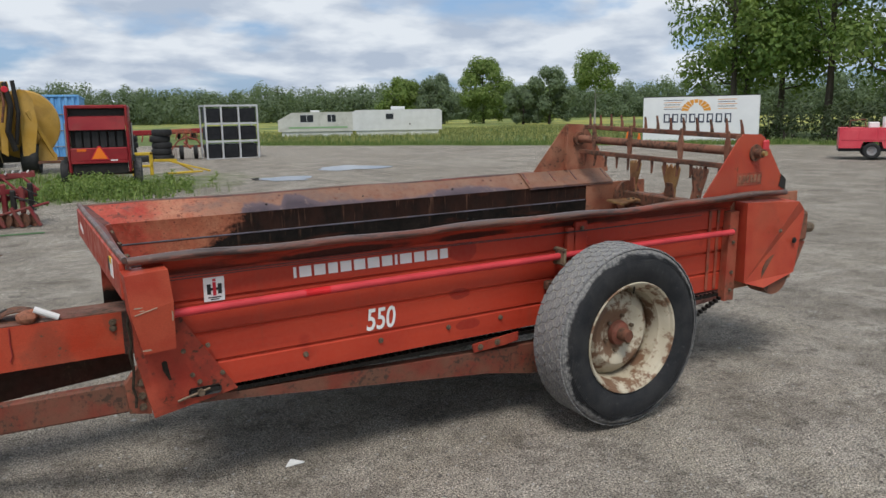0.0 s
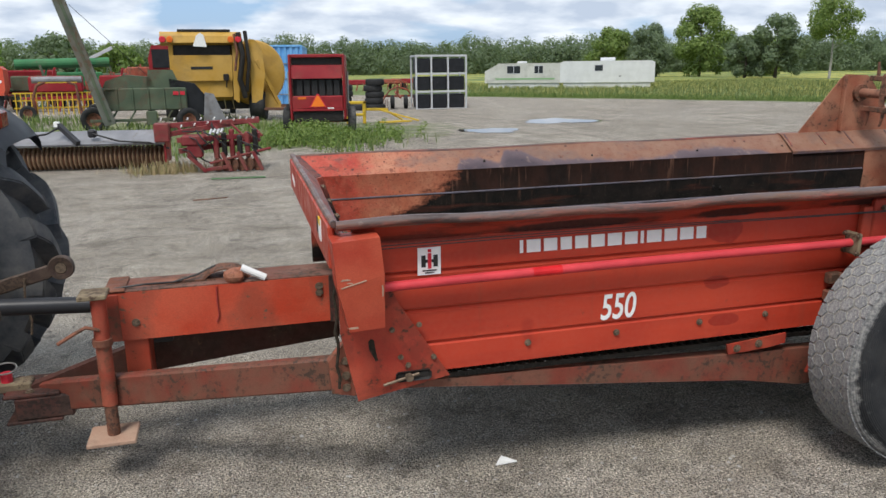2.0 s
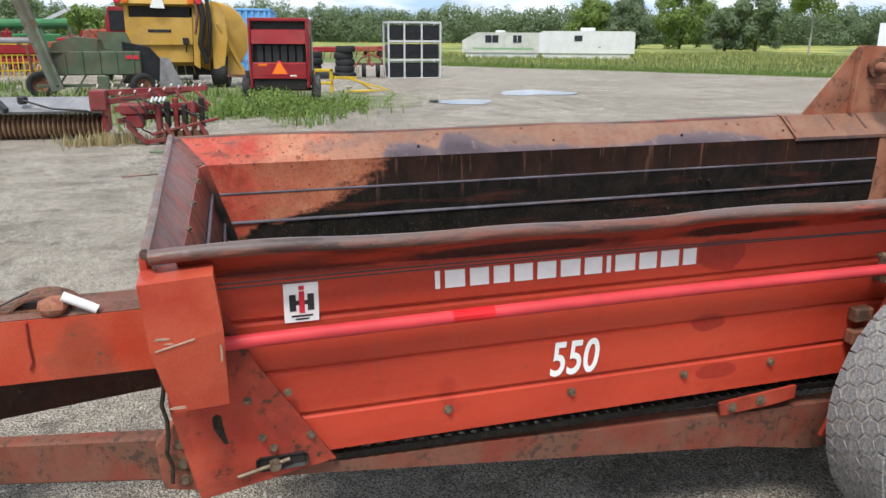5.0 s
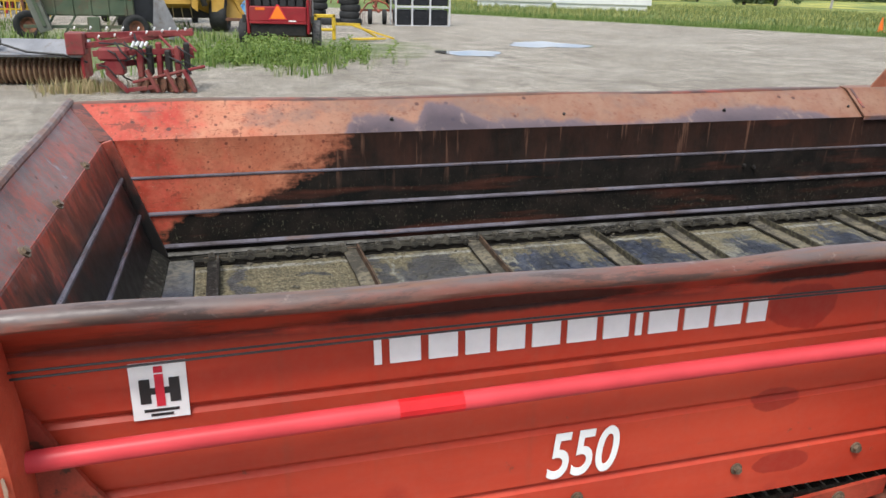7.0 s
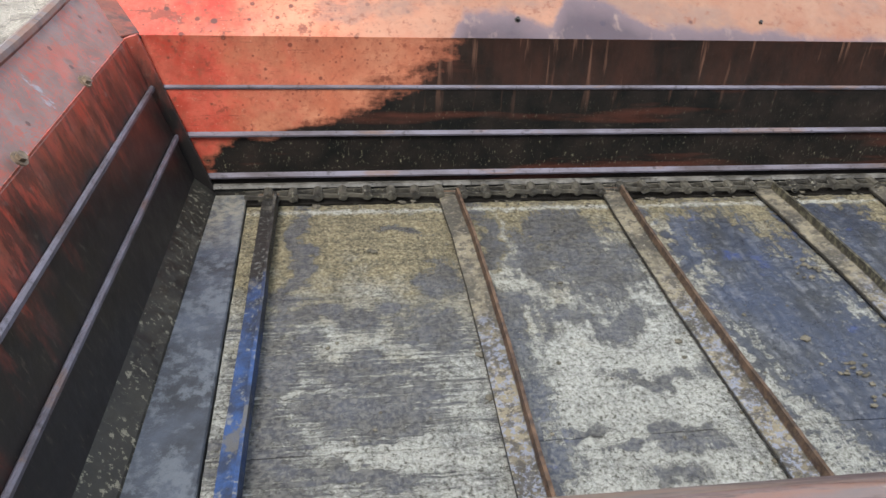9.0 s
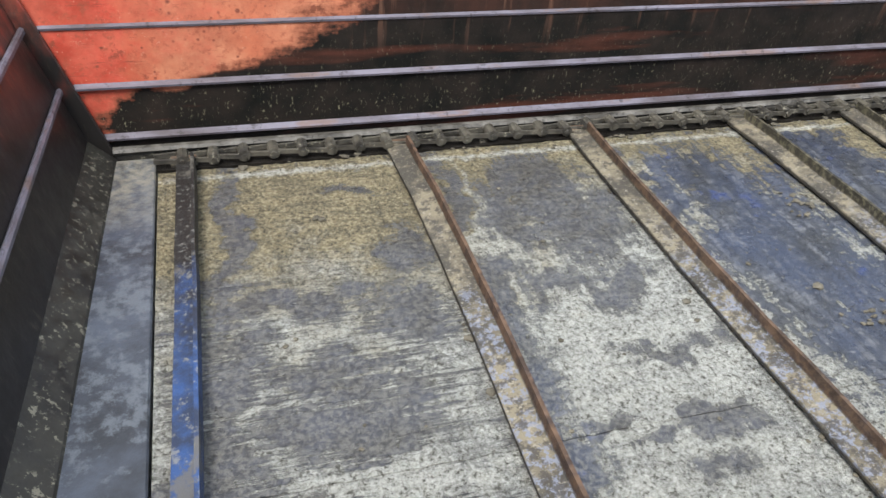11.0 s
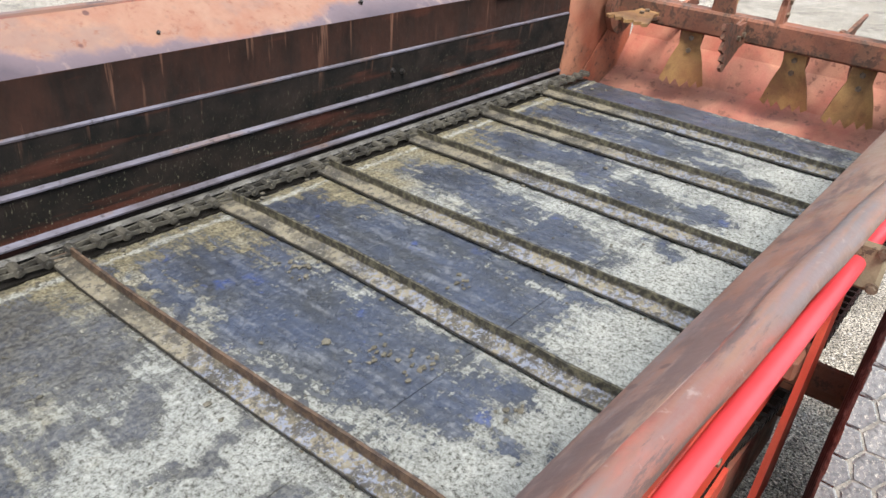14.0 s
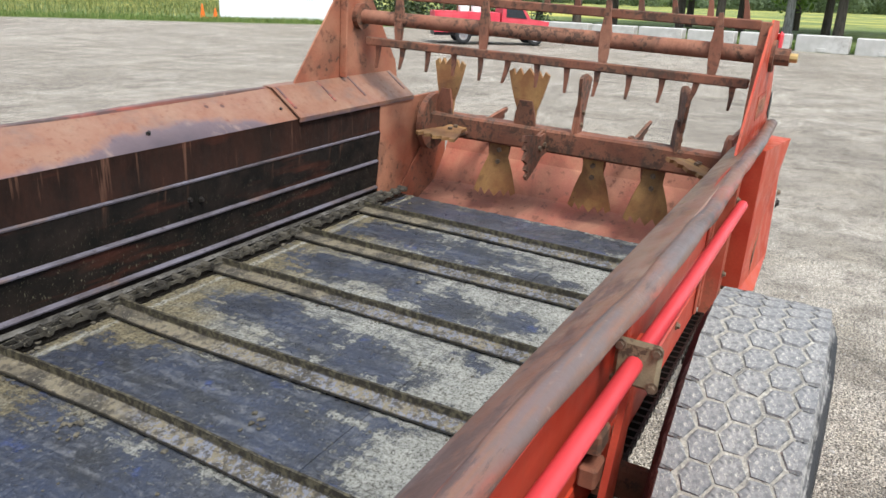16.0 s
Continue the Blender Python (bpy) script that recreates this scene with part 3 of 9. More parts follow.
def side_mat():
    """Outer side panel: bright red with rain-worn fading, blotches of darker red, soot and painted-in shade under the
    rail.
    """
    m = Nodes("red_side_panel", 0.4)
    z = m.axis(2)
    c = m.mix(m.ramp(m.noise(1.6, 5), [(0.3, 0.0), (0.7, 1.0)]), (0.41, 0.034, 0.016), (0.48, 0.056, 0.025))
    c = m.mix(m.ramp(m.noise(2.2, 6, 0.6, (0.5, 1.0, 4.0)), [(0.45, 0.0), (0.65, 0.5)]), c, (0.28, 0.028, 0.016))
    # three darker patches where oil has soaked in, and a few faint ones
    blot = m.ramp(m.noise(4.5, 2, 0.4), [(0.68, 0.0), (0.71, 0.5)])
    wob = m.math("MULTIPLY", m.math("SUBTRACT", m.noise(9, 5, 0.6), 0.5), 1.1)
    for cx, cz, rx, rz in ((1.575, 0.375, 0.085, 0.055), (1.56, 0.150, 0.070, 0.030), (1.61, -0.025, 0.085, 0.028)):
        dx = m.math("MULTIPLY", m.math("SUBTRACT", m.axis(0), cx), 1.0 / rx)
        dz = m.math("MULTIPLY", m.math("SUBTRACT", z, cz), 1.0 / rz)
        d = m.math("ADD", m.math("SQRT", m.math("ADD", m.math("MULTIPLY", dx, dx), m.math("MULTIPLY", dz, dz))), wob)
        blot = m.math("MAXIMUM", blot, m.ramp(d, [(0.92, 0.8), (1.04, 0.0)]))
    c = m.mix(blot, c, (0.27, 0.022, 0.013))
    # shade below the rail, put in as darker red above the groove
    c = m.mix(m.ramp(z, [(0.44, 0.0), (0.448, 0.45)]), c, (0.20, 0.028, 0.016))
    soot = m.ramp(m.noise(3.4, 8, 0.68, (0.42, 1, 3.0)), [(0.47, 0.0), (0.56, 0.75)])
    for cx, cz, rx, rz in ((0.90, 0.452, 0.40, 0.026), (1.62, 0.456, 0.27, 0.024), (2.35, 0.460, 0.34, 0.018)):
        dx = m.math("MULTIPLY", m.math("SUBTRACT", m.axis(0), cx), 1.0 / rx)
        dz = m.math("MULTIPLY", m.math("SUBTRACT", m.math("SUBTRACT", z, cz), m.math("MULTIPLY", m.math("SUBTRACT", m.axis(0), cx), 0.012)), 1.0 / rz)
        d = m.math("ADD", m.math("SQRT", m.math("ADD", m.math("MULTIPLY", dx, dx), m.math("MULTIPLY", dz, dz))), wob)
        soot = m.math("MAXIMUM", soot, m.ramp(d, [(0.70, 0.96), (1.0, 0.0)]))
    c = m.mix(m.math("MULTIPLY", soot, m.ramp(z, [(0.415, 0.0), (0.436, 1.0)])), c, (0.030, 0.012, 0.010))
    chips = m.ramp(m.noise(22, 8, 0.7), [(0.66, 0.0), (0.7, 1.0)])
    c = m.mix(m.math("MULTIPLY", chips, 0.6), c, (0.12, 0.05, 0.03))
    runs = m.ramp(m.noise(9, 5, 0.6, (1.4, 1.0, 0.08)), [(0.58, 0.0), (0.7, 1.0)])
    c = m.mix(m.math("MULTIPLY", runs, 0.28), c, (0.22, 0.06, 0.035))
    dust = m.ramp(m.noise(60, 4), [(0.4, 0.0), (0.8, 0.05)])
    c = m.mix(dust, c, (0.5, 0.3, 0.22))
    m.color(c)
    m.rough(m.ramp(m.noise(6, 5), [(0.3, 0.33), (0.7, 0.58)]))
    m.bump(m.math("ADD", m.math("MULTIPLY", chips, -0.4), m.noise(2.5, 3)), 0.25, 0.008)
    return m.mat


def tyre_mat(name, dust=0.5, c0=(0.022, 0.023, 0.025), axle=None):
    m = Nodes(name, 0.7)
    f = m.ramp(m.noise(8, 7, 0.65), [(0.35, 0.0), (0.75, 1.0)])
    c = m.mix(m.math("MULTIPLY", f, dust), c0, (0.20, 0.19, 0.175))
    c = m.mix(m.ramp(m.noise(30, 7, 0.7, (1, 1, 1)), [(0.66, 0.0), (0.72, 0.5)]), c, (0.16, 0.17, 0.18))
    if axle:
        dx, dz = m.math("SUBTRACT", m.axis(0), axle[0]), m.math("SUBTRACT", m.axis(2), axle[1])
        rad = m.math("SQRT", m.math("ADD", m.math("MULTIPLY", dx, dx), m.math("MULTIPLY", dz, dz)))
        rag = m.math("MULTIPLY", m.math("SUBTRACT", m.noise(9, 8, 0.7), 0.5), 0.11)
        worn = soft(m, m.math("SUBTRACT", m.math("ADD", rad, rag), 0.466), 0.012)
        grey = m.mix(m.ramp(m.noise(60, 6, 0.7), [(0.40, 0.0), (0.60, 1.0)]), (0.10, 0.10, 0.102), (0.27, 0.262, 0.245))
        c = m.mix(worn, c, grey)
        c = m.mix(m.ramp(m.noise(26, 9, 0.8, (1.0, 1.0, 1.0)), [(0.60, 0.0), (0.63, 0.45)]), c, (0.10, 0.10, 0.10))
        ring = m.math("SINE", m.math("MULTIPLY", rad, 760.0))
        m.color(c)
        m.bump(m.math("ADD", m.math("MULTIPLY", ring, m.ramp(rad, [(0.40, 0.0), (0.43, 0.5)])), m.noise(90, 4)), 0.35, 0.004)
        return m.mat
    m.color(c)
    m.bump(m.noise(90, 4), 0.3, 0.004)
    return m.mat


def tread_mat(name, lo, hi, pit):
    m = Nodes(name, 0.95)
    c = m.mix(m.ramp(m.noise(12, 7, 0.65), [(0.35, 0.0), (0.7, 1.0)]), lo, hi)
    c = m.mix(m.ramp(m.noise(150, 3), [(0.42, 0.0), (0.62, 0.6)]), c, pit)
    c = m.mix(m.ramp(m.noise(5, 7, 0.7), [(0.50, 0.0), (0.62, 0.75)]), c, tuple(q * 0.42 for q in lo))
    c = m.mix(m.ramp(m.noise(55, 7, 0.75), [(0.56, 0.0), (0.62, 0.8)]), c, tuple(q * 0.35 for q in lo))
    c = m.mix(m.ramp(m.noise(40, 7, 0.75), [(0.58, 0.0), (0.66, 0.6)]), c, (0.42, 0.41, 0.385))
    c = m.mix(m.ramp(m.random(), [(0.0, 0.0), (1.0, 0.45)]), c, (0.14, 0.145, 0.155))
    c = m.mix(m.ramp(m.noise(130, 6, 0.75), [(0.545, 0.0), (0.59, 0.75)]), c, (0.46, 0.44, 0.385))
    m.color(c)
    m.bump(m.noise(220, 3), 0.5, 0.004)
    return m.mat


def rim_mat():
    m = Nodes("cream_rusty_rim", 0.55)
    rust = m.ramp(m.noise(6, 8, 0.7), [(0.475, 0.0), (0.535, 1.0)])
    c = m.mix(m.ramp(m.noise(5, 4), [(0.3, 0.0), (0.7, 1.0)]), (0.38, 0.33, 0.235), (0.55, 0.50, 0.39))
    c = m.mix(m.math("MULTIPLY", rust, 0.9), c, (0.15, 0.07, 0.035))
    m.color(c)
    m.bump(rust, 0.2, 0.004)
    return m.mat


def rib_mat():
    """Worn ridge: pale mauve painted in for the sky reflected on its ledge, tan and dark smudges along it."""
    m = Nodes("worn_sky_sheen_ridge", 0.42, 0.15)
    c = m.mix(m.ramp(m.noise(7, 7, 0.7, (0.5, 1.0, 3.0)), [(0.36, 0.0), (0.60, 1.0)]), (0.075, 0.064, 0.070), (0.155, 0.146, 0.178))
    c = m.mix(m.ramp(m.noise(13, 7, 0.72, (0.4, 1.0, 2.0)), [(0.55, 0.0), (0.63, 0.6)]), c, (0.15, 0.095, 0.070))
    c = m.mix(m.ramp(m.noise(45, 6, 0.75), [(0.56, 0.0), (0.64, 0.7)]), c, (0.035, 0.030, 0.030))
    m.color(c)
    m.bump(m.noise(70, 5, 0.7), 0.4, 0.004)
    return m.mat


FARWALL, FLARE, BED, SLAT, SIDE, FRONT, FPAN = burnt_wall(), flare_mat(), floor_mat(), slat_mat(), side_mat(), front_mat(), pan_mat()
TYRE = tyre_mat("black_rubber", 0.12, (0.013, 0.014, 0.015))
WORN_TYRE, TREAD, RIM = tyre_mat("worn_black_rubber", 0.14, (0.013, 0.0145, 0.017), (2.415, -0.128)), tread_mat("dusty_tread", (0.155, 0.158, 0.165), (0.34, 0.332, 0.315), (0.10, 0.10, 0.10)), rim_mat()
TREADBASE = tread_mat("dusty_groove", (0.34, 0.312, 0.255), (0.46, 0.425, 0.345), (0.18, 0.17, 0.15))
RIB = rib_mat()
CHAIN = gloss(paint("caked_black_chain", (0.022, 0.020, 0.017), (0.075, 0.068, 0.053), (0.27, 0.25, 0.19), 0.6, 0.42, 22.0, 0.57, (0.012, 0.012, 0.011)), 0.6)


def rail_mat():
    """Rolled top rail: brown-mauve rubbed metal over red, with dark drag marks."""
    m = Nodes("brown_worn_rail", 0.45)
    c = m.mix(m.ramp(m.noise(6, 8, 0.7, (0.18, 1.0, 1.0)), [(0.44, 0.0), (0.58, 1.0)]), (0.150, 0.050, 0.034), (0.160, 0.090, 0.072))
    c = m.mix(m.ramp(m.noise(7, 6, 0.65, (0.4, 1.3, 1.3)), [(0.49, 0.0), (0.58, 0.85)]), c, (0.27, 0.058, 0.036))
    c = m.mix(m.ramp(m.noise(9, 8, 0.72, (0.25, 1.0, 1.0)), [(0.50, 0.0), (0.56, 0.85)]), c, (0.05, 0.034, 0.032))
    # the upper face is browner and greyer, with a ragged edge
    z = m.axis(2)
    top = soft(m, m.math("ADD", m.math("SUBTRACT", z, 0.531), m.math("MULTIPLY", m.math("SUBTRACT", m.noise(7, 7, 0.7, (0.35, 1.0, 1.0)), 0.5), 0.045)), 0.010)
    upper_tone = m.mix(m.ramp(m.noise(12, 7, 0.7, (0.12, 1.6, 1.6)), [(0.45, 0.0), (0.55, 1.0)]), (0.150, 0.080, 0.052), (0.105, 0.083, 0.078))
    c = m.mix(m.math("MULTIPLY", top, 0.85), c, upper_tone)
    c = m.mix(m.ramp(m.noise(16, 8, 0.76, (0.22, 1.4, 1.4)), [(0.55, 0.0), (0.60, 0.8)]), c, (0.055, 0.036, 0.032))
    c = m.mix(m.ramp(m.noise(40, 6, 0.7), [(0.62, 0.0), (0.70, 0.45)]), c, (0.28, 0.21, 0.18))
    m.color(c)
    m.rough(m.ramp(m.noise(16, 5), [(0.3, 0.30), (0.7, 0.55)]))
    m.b.inputs["Specular IOR Level"].default_value = 0.4
    m.bump(m.noise(30, 6), 0.3, 0.005)
    return m.mat


def rubbed_mat():
    """Inner flare: tan-brown metal rubbed smooth in long streaks, mauve where the paint is gone."""
    m = Nodes("rubbed_tan_flare", 0.45)
    c = m.mix(m.ramp(m.noise(7, 8, 0.7, (0.14, 1.2, 1.2)), [(0.44, 0.0), (0.56, 1.0)]), (0.170, 0.074, 0.046), (0.200, 0.128, 0.090))
    c = m.mix(m.ramp(m.noise(6, 8, 0.7, (0.16, 1.5, 1.5)), [(0.50, 0.0), (0.58, 0.8)]), c, (0.130, 0.102, 0.098))
    c = m.mix(m.ramp(m.noise(11, 8, 0.74, (0.3, 1.0, 1.0)), [(0.53, 0.0), (0.59, 0.85)]), c, (0.085, 0.046, 0.038))
    c = m.mix(m.math("MULTIPLY", spots(m, 24, 0.18, 0.25), 0.8), c, (0.07, 0.035, 0.028))
    m.color(c)
    m.rough(m.ramp(m.noise(16, 5), [(0.3, 0.32), (0.7, 0.6)]))
    m.b.inputs["Specular IOR Level"].default_value = 0.5
    m.bump(m.noise(30, 6), 0.3, 0.005)
    return m.mat


def front_flare_mat():
    """Front flare: dull mauve-brown worn metal, with a net of fine red scratches and grey bare rims."""
    m = Nodes("mauve_brown_flare", 0.5)
    c = m.mix(m.ramp(m.noise(6, 7, 0.68), [(0.36, 0.0), (0.64, 1.0)]), (0.150, 0.088, 0.078), (0.215, 0.150, 0.140))
    c = m.mix(m.ramp(m.noise(9, 8, 0.75), [(0.52, 0.0), (0.58, 0.75)]), c, (0.30, 0.085, 0.062))
    for sc, w in ((11, 0.012), (23, 0.016)):
        n = m.noise(sc, 5, 0.6, distortion=1.2)
        vein = m.ramp(n, [(0.5 - w, 0.0), (0.5, 0.8), (0.5 + w, 0.0)])
        c = m.mix(vein, c, (0.36, 0.075, 0.055))
    c = m.mix(m.ramp(m.noise(5, 8, 0.7, (1.0, 1.6, 1.0)), [(0.61, 0.0), (0.64, 0.8)]), c, (0.25, 0.255, 0.285))
    c = m.mix(m.math("MULTIPLY", spots(m, 30, 0.2, 0.2), 0.8), c, (0.07, 0.035, 0.03))
    m.color(c)
    m.rough(m.ramp(m.noise(16, 6), [(0.3, 0.36), (0.7, 0.62)]))
    m.bump(m.noise(30, 7, 0.7), 0.3, 0.005)
    return m.mat


RAIL, RUBBED = rail_mat(), rubbed_mat()
RUST_PALE = paint("pale_rust", (0.38, 0.24, 0.17), (0.42, 0.30, 0.22), (0.2, 0.1, 0.06), 0.6, 0.8, 8)
RUST_ORANGE = paint("orange_rust", (0.27, 0.085, 0.047), (0.34, 0.15, 0.09), (0.11, 0.045, 0.03), 0.8, 0.7, 5.0, 0.55)
DIRTY_RED = paint("dirty_red", (0.23, 0.06, 0.045), (0.26, 0.125, 0.105), (0.08, 0.04, 0.03), 1.0, 0.6, 4.0, 0.5)
BEAM = paint("rust_brown_beam", (0.18, 0.040, 0.025), (0.165, 0.068, 0.044), (0.045, 0.022, 0.017), 0.95, 0.65, 6.0, 0.53)
GREASE = plain("greasy_black_chain", (0.018, 0.016, 0.014), 0.35, 0.3, 0.5, 40, 0.4)
BOLT = plain("rusty_bolt", (0.23, 0.17, 0.12), 0.6, 0.5, 0.5, 60)
MUD = plain("crusted_manure", (0.125, 0.112, 0.085), 0.95, 0, 0.5, 40, 0.8)

# ---- mesh tools ----
def thing(name, label, category, m=None, group="", kind=""):
    ob = new(name)
    ob.empty_display_size = 0.2
    if m is not None:
        ob.matrix_world = m
    return tagged(ob, label, category, group, kind)


def part(name, bm, material, parent=None, label="", smooth=False):
    me = bpy.data.meshes.new(name)
    bmesh.ops.recalc_face_normals(bm, faces=bm.faces)
    if smooth:
        for fc in bm.faces:
            fc.smooth = True
        for e in bm.edges:
            if len(e.link_faces) == 2 and e.calc_face_angle(0.0) > 0.6:
                e.smooth = False
    bm.to_mesh(me)
    bm.free()
    me.materials.append(material)
    ob = new(name, me)
    if parent is not None:
        ob.parent = parent
    if label:
        ob["label"] = label
    return ob


def box(bm, x0, x1, y0, y1, z0, z1, bevel=0.0, m=None):
    vs = [bm.verts.new((x, y, z)) for x in (x0, x1) for y in (y0, y1) for z in (z0, z1)]
    for q in ((0, 1, 3, 2), (4, 6, 7, 5), (0, 4, 5, 1), (2, 3, 7, 6), (0, 2, 6, 4), (1, 5, 7, 3)):
        bm.faces.new([vs[i] for i in q])
    if bevel:
        es = list({e for v in vs for e in v.link_edges})
        r = bmesh.ops.bevel(bm, geom=es, offset=bevel, segments=1, affect="EDGES", profile=0.5)
        vs = list({v for fc in r["faces"] for v in fc.verts} | {v for v in vs if v.is_valid})
    if m is not None:
        bmesh.ops.transform(bm, matrix=m, verts=vs)
    return vs


def prism(bm, pts, a, b, axis="y"):
    """A flat outline (in x-z for y, y-z for x, x-y for z) pushed from a to b along the axis."""
    def at(p, q, w):
        return {"y": (p, w, q), "x": (w, p, q), "z": (p, q, w)}[axis]
    lo = [bm.verts.new(at(p, q, a)) for p, q in pts]
    hi = [bm.verts.new(at(p, q, b)) for p, q in pts]
    k = len(pts)
    bm.faces.new(lo), bm.faces.new(hi)
    for i in range(k):
        bm.faces.new((lo[i], lo[(i + 1) % k], hi[(i + 1) % k], hi[i]))
    return lo + hi


def tube(bm, p, q, r, n=12, r2=None, caps=True):
    p, q = Vector(p), Vector(q)
    w = (q - p).normalized()
    u = w.orthogonal().normalized()
    v = w.cross(u)
    r2 = r if r2 is None else r2
    A = [bm.verts.new(p + (u * math.cos(2 * math.pi * i / n) + v * math.sin(2 * math.pi * i / n)) * r) for i in range(n)]
    B = [bm.verts.new(q + (u * math.cos(2 * math.pi * i / n) + v * math.sin(2 * math.pi * i / n)) * r2) for i in range(n)]
    for i in range(n):
        bm.faces.new((A[i], A[(i + 1) % n], B[(i + 1) % n], B[i]))
    if caps:
        bm.faces.new(A), bm.faces.new(B)
    return A + B


def pipe(bm, pts, r, n=8):
    """A bent tube through points."""
    pts = [Vector(p) for p in pts]
    prev = None
    u = None
    for i, p in enumerate(pts):
        d = (pts[min(i + 1, len(pts) - 1)] - pts[max(i - 1, 0)]).normalized()
        u = d.orthogonal().normalized() if u is None else (u - d * u.dot(d)).normalized()
        v = d.cross(u)
        ring = [bm.verts.new(p + (u * math.cos(2 * math.pi * k / n) + v * math.sin(2 * math.pi * k / n)) * r) for k in range(n)]
        if prev:
            for k in range(n):
                bm.faces.new((prev[k], prev[(k + 1) % n], ring[(k + 1) % n], ring[k]))
        else:
            bm.faces.new(ring)
        prev = ring
    bm.faces.new(prev)


def lathe(bm, profile, n=32, m=None):
    """Spin (radius, along) pairs round the local y axis; closed where the radius is 0."""
    rings = []
    for r, a in profile:
        if r < 1e-6:
            rings.append([bm.verts.new((0, a, 0))])
        else:
            rings.append([bm.verts.new((r * math.cos(2 * math.pi * i / n), a, r * math.sin(2 * math.pi * i / n))) for i in range(n)])
    for A, B in zip(rings, rings[1:]):
        for i in range(n):
            j = (i + 1) % n
            if len(A) == 1 and len(B) == 1:
                continue
            if len(A) == 1:
                bm.faces.new((A[0], B[i], B[j]))
            elif len(B) == 1:
                bm.faces.new((A[i], B[0], A[j]))
            else:
                bm.faces.new((A[i], B[i], B[j], A[j]))
    vs = [v for r in rings for v in r]
    if m is not None:
        bmesh.ops.transform(bm, matrix=m, verts=vs)
    return vs


def sheet(bm, profile, x0, x1, t=0.004, dx=None):
    """A bent sheet: a (y, z) line run from x0 to x1, with thickness t. dx(y, z, x) may wobble it."""
    xs = np.linspace(x0, x1, max(2, int(abs(x1 - x0) / 0.12) + 1)) if dx else (x0, x1)
    k = len(profile)
    nrm = []
    for i in range(k):
        a, b = Vector(profile[max(i - 1, 0)]), Vector(profile[min(i + 1, k - 1)])
        d = (b - a).normalized()
        nrm.append(Vector((-d.y, d.x)) * t)
    rows = []
    for x in xs:
        ra, rb = [], []
        for (y, z), nn in zip(profile, nrm):
            oy, oz = dx(x, y, z) if dx else (0, 0)
            ra.append(bm.verts.new((x, y + oy, z + oz)))
            rb.append(bm.verts.new((x, y + oy + nn.x, z + oz + nn.y)))
        rows.append(ra + rb[::-1])
    for A, B in zip(rows, rows[1:]):
        for i in range(2 * k):
            j = (i + 1) % (2 * k)
            bm.faces.new((A[i], A[j], B[j], B[i]))
    for A in (rows[0], rows[-1]):
        for i in range(k - 1):
            bm.faces.new((A[i], A[i + 1], A[2 * k - 2 - i], A[2 * k - 1 - i]))


def beam(bm, p, q, w, h, bevel=0.006):
    """A square beam from p to q, w wide and h high, kept upright."""
    p, q = Vector(p), Vector(q)
    d = (q - p)
    L = d.length
    d.normalize()
    side = Vector((0, 0, 1)).cross(d)
    side = side.normalized() if side.length > 1e-4 else Vector((0, 1, 0))
    up = d.cross(side)
    m = Matrix((d, side, up)).transposed().to_4x4()
    m.translation = p
    return box(bm, 0, L, -w / 2, w / 2, -h / 2, h / 2, bevel, m)


def text_mesh(body, size, m, material, name, parent, shear=0.0, stretch=1.0, depth=0.001, bold=0.0):
    cu = bpy.data.curves.new(name, "FONT")
    cu.body, cu.size, cu.extrude, cu.shear, cu.offset = body, size, depth, shear, bold
    ob = bpy.data.objects.new("t", cu)
    me = bpy.data.meshes.new_from_object(ob)
    bpy.data.objects.remove(ob)
    me.transform(m @ Matrix.Diagonal((stretch, 1, 1, 1)))
    me.materials.append(material)
    o = new(name, me)
    if parent is not None:
        o.parent = parent
    return o

# ---- the manure spreader ----
# Local axes: x to the rear, y away from the walk, floor of the box at z = 0.
YF, YN = 0.065, -1.440          # far inner wall, near outer wall
SKEW = 0.035                     # the front sheet stands a little askew
spreader = thing("manure_spreader", "weathered red steel manure spreader with open box, hitched to tractor", "manure spreader", BOX)
rng = random.Random(5)


def ripple(a):
    def fn(x, y, z):
        k = max(0.0, z - 0.44) * a * 3.0
        return (k * (math.sin(x * 3.1) + 0.5 * math.sin(x * 8.7 + 1)), 0.5 * k * math.sin(x * 4.3 + 0.5))
    return fn


def bolt(x, y, z, r=0.013, n=(0, -1, 0), parent=None, mat=None, name="bolt"):
    bm = bmesh.new()
    p, d = Vector((x, y, z)), Vector(n)
    tube(bm, p, p + d * 0.004, r * 1.5, 12)
    tube(bm, p + d * 0.003, p + d * 0.012, r, 6)
    return part(name, bm, mat or BOLT, parent or spreader)


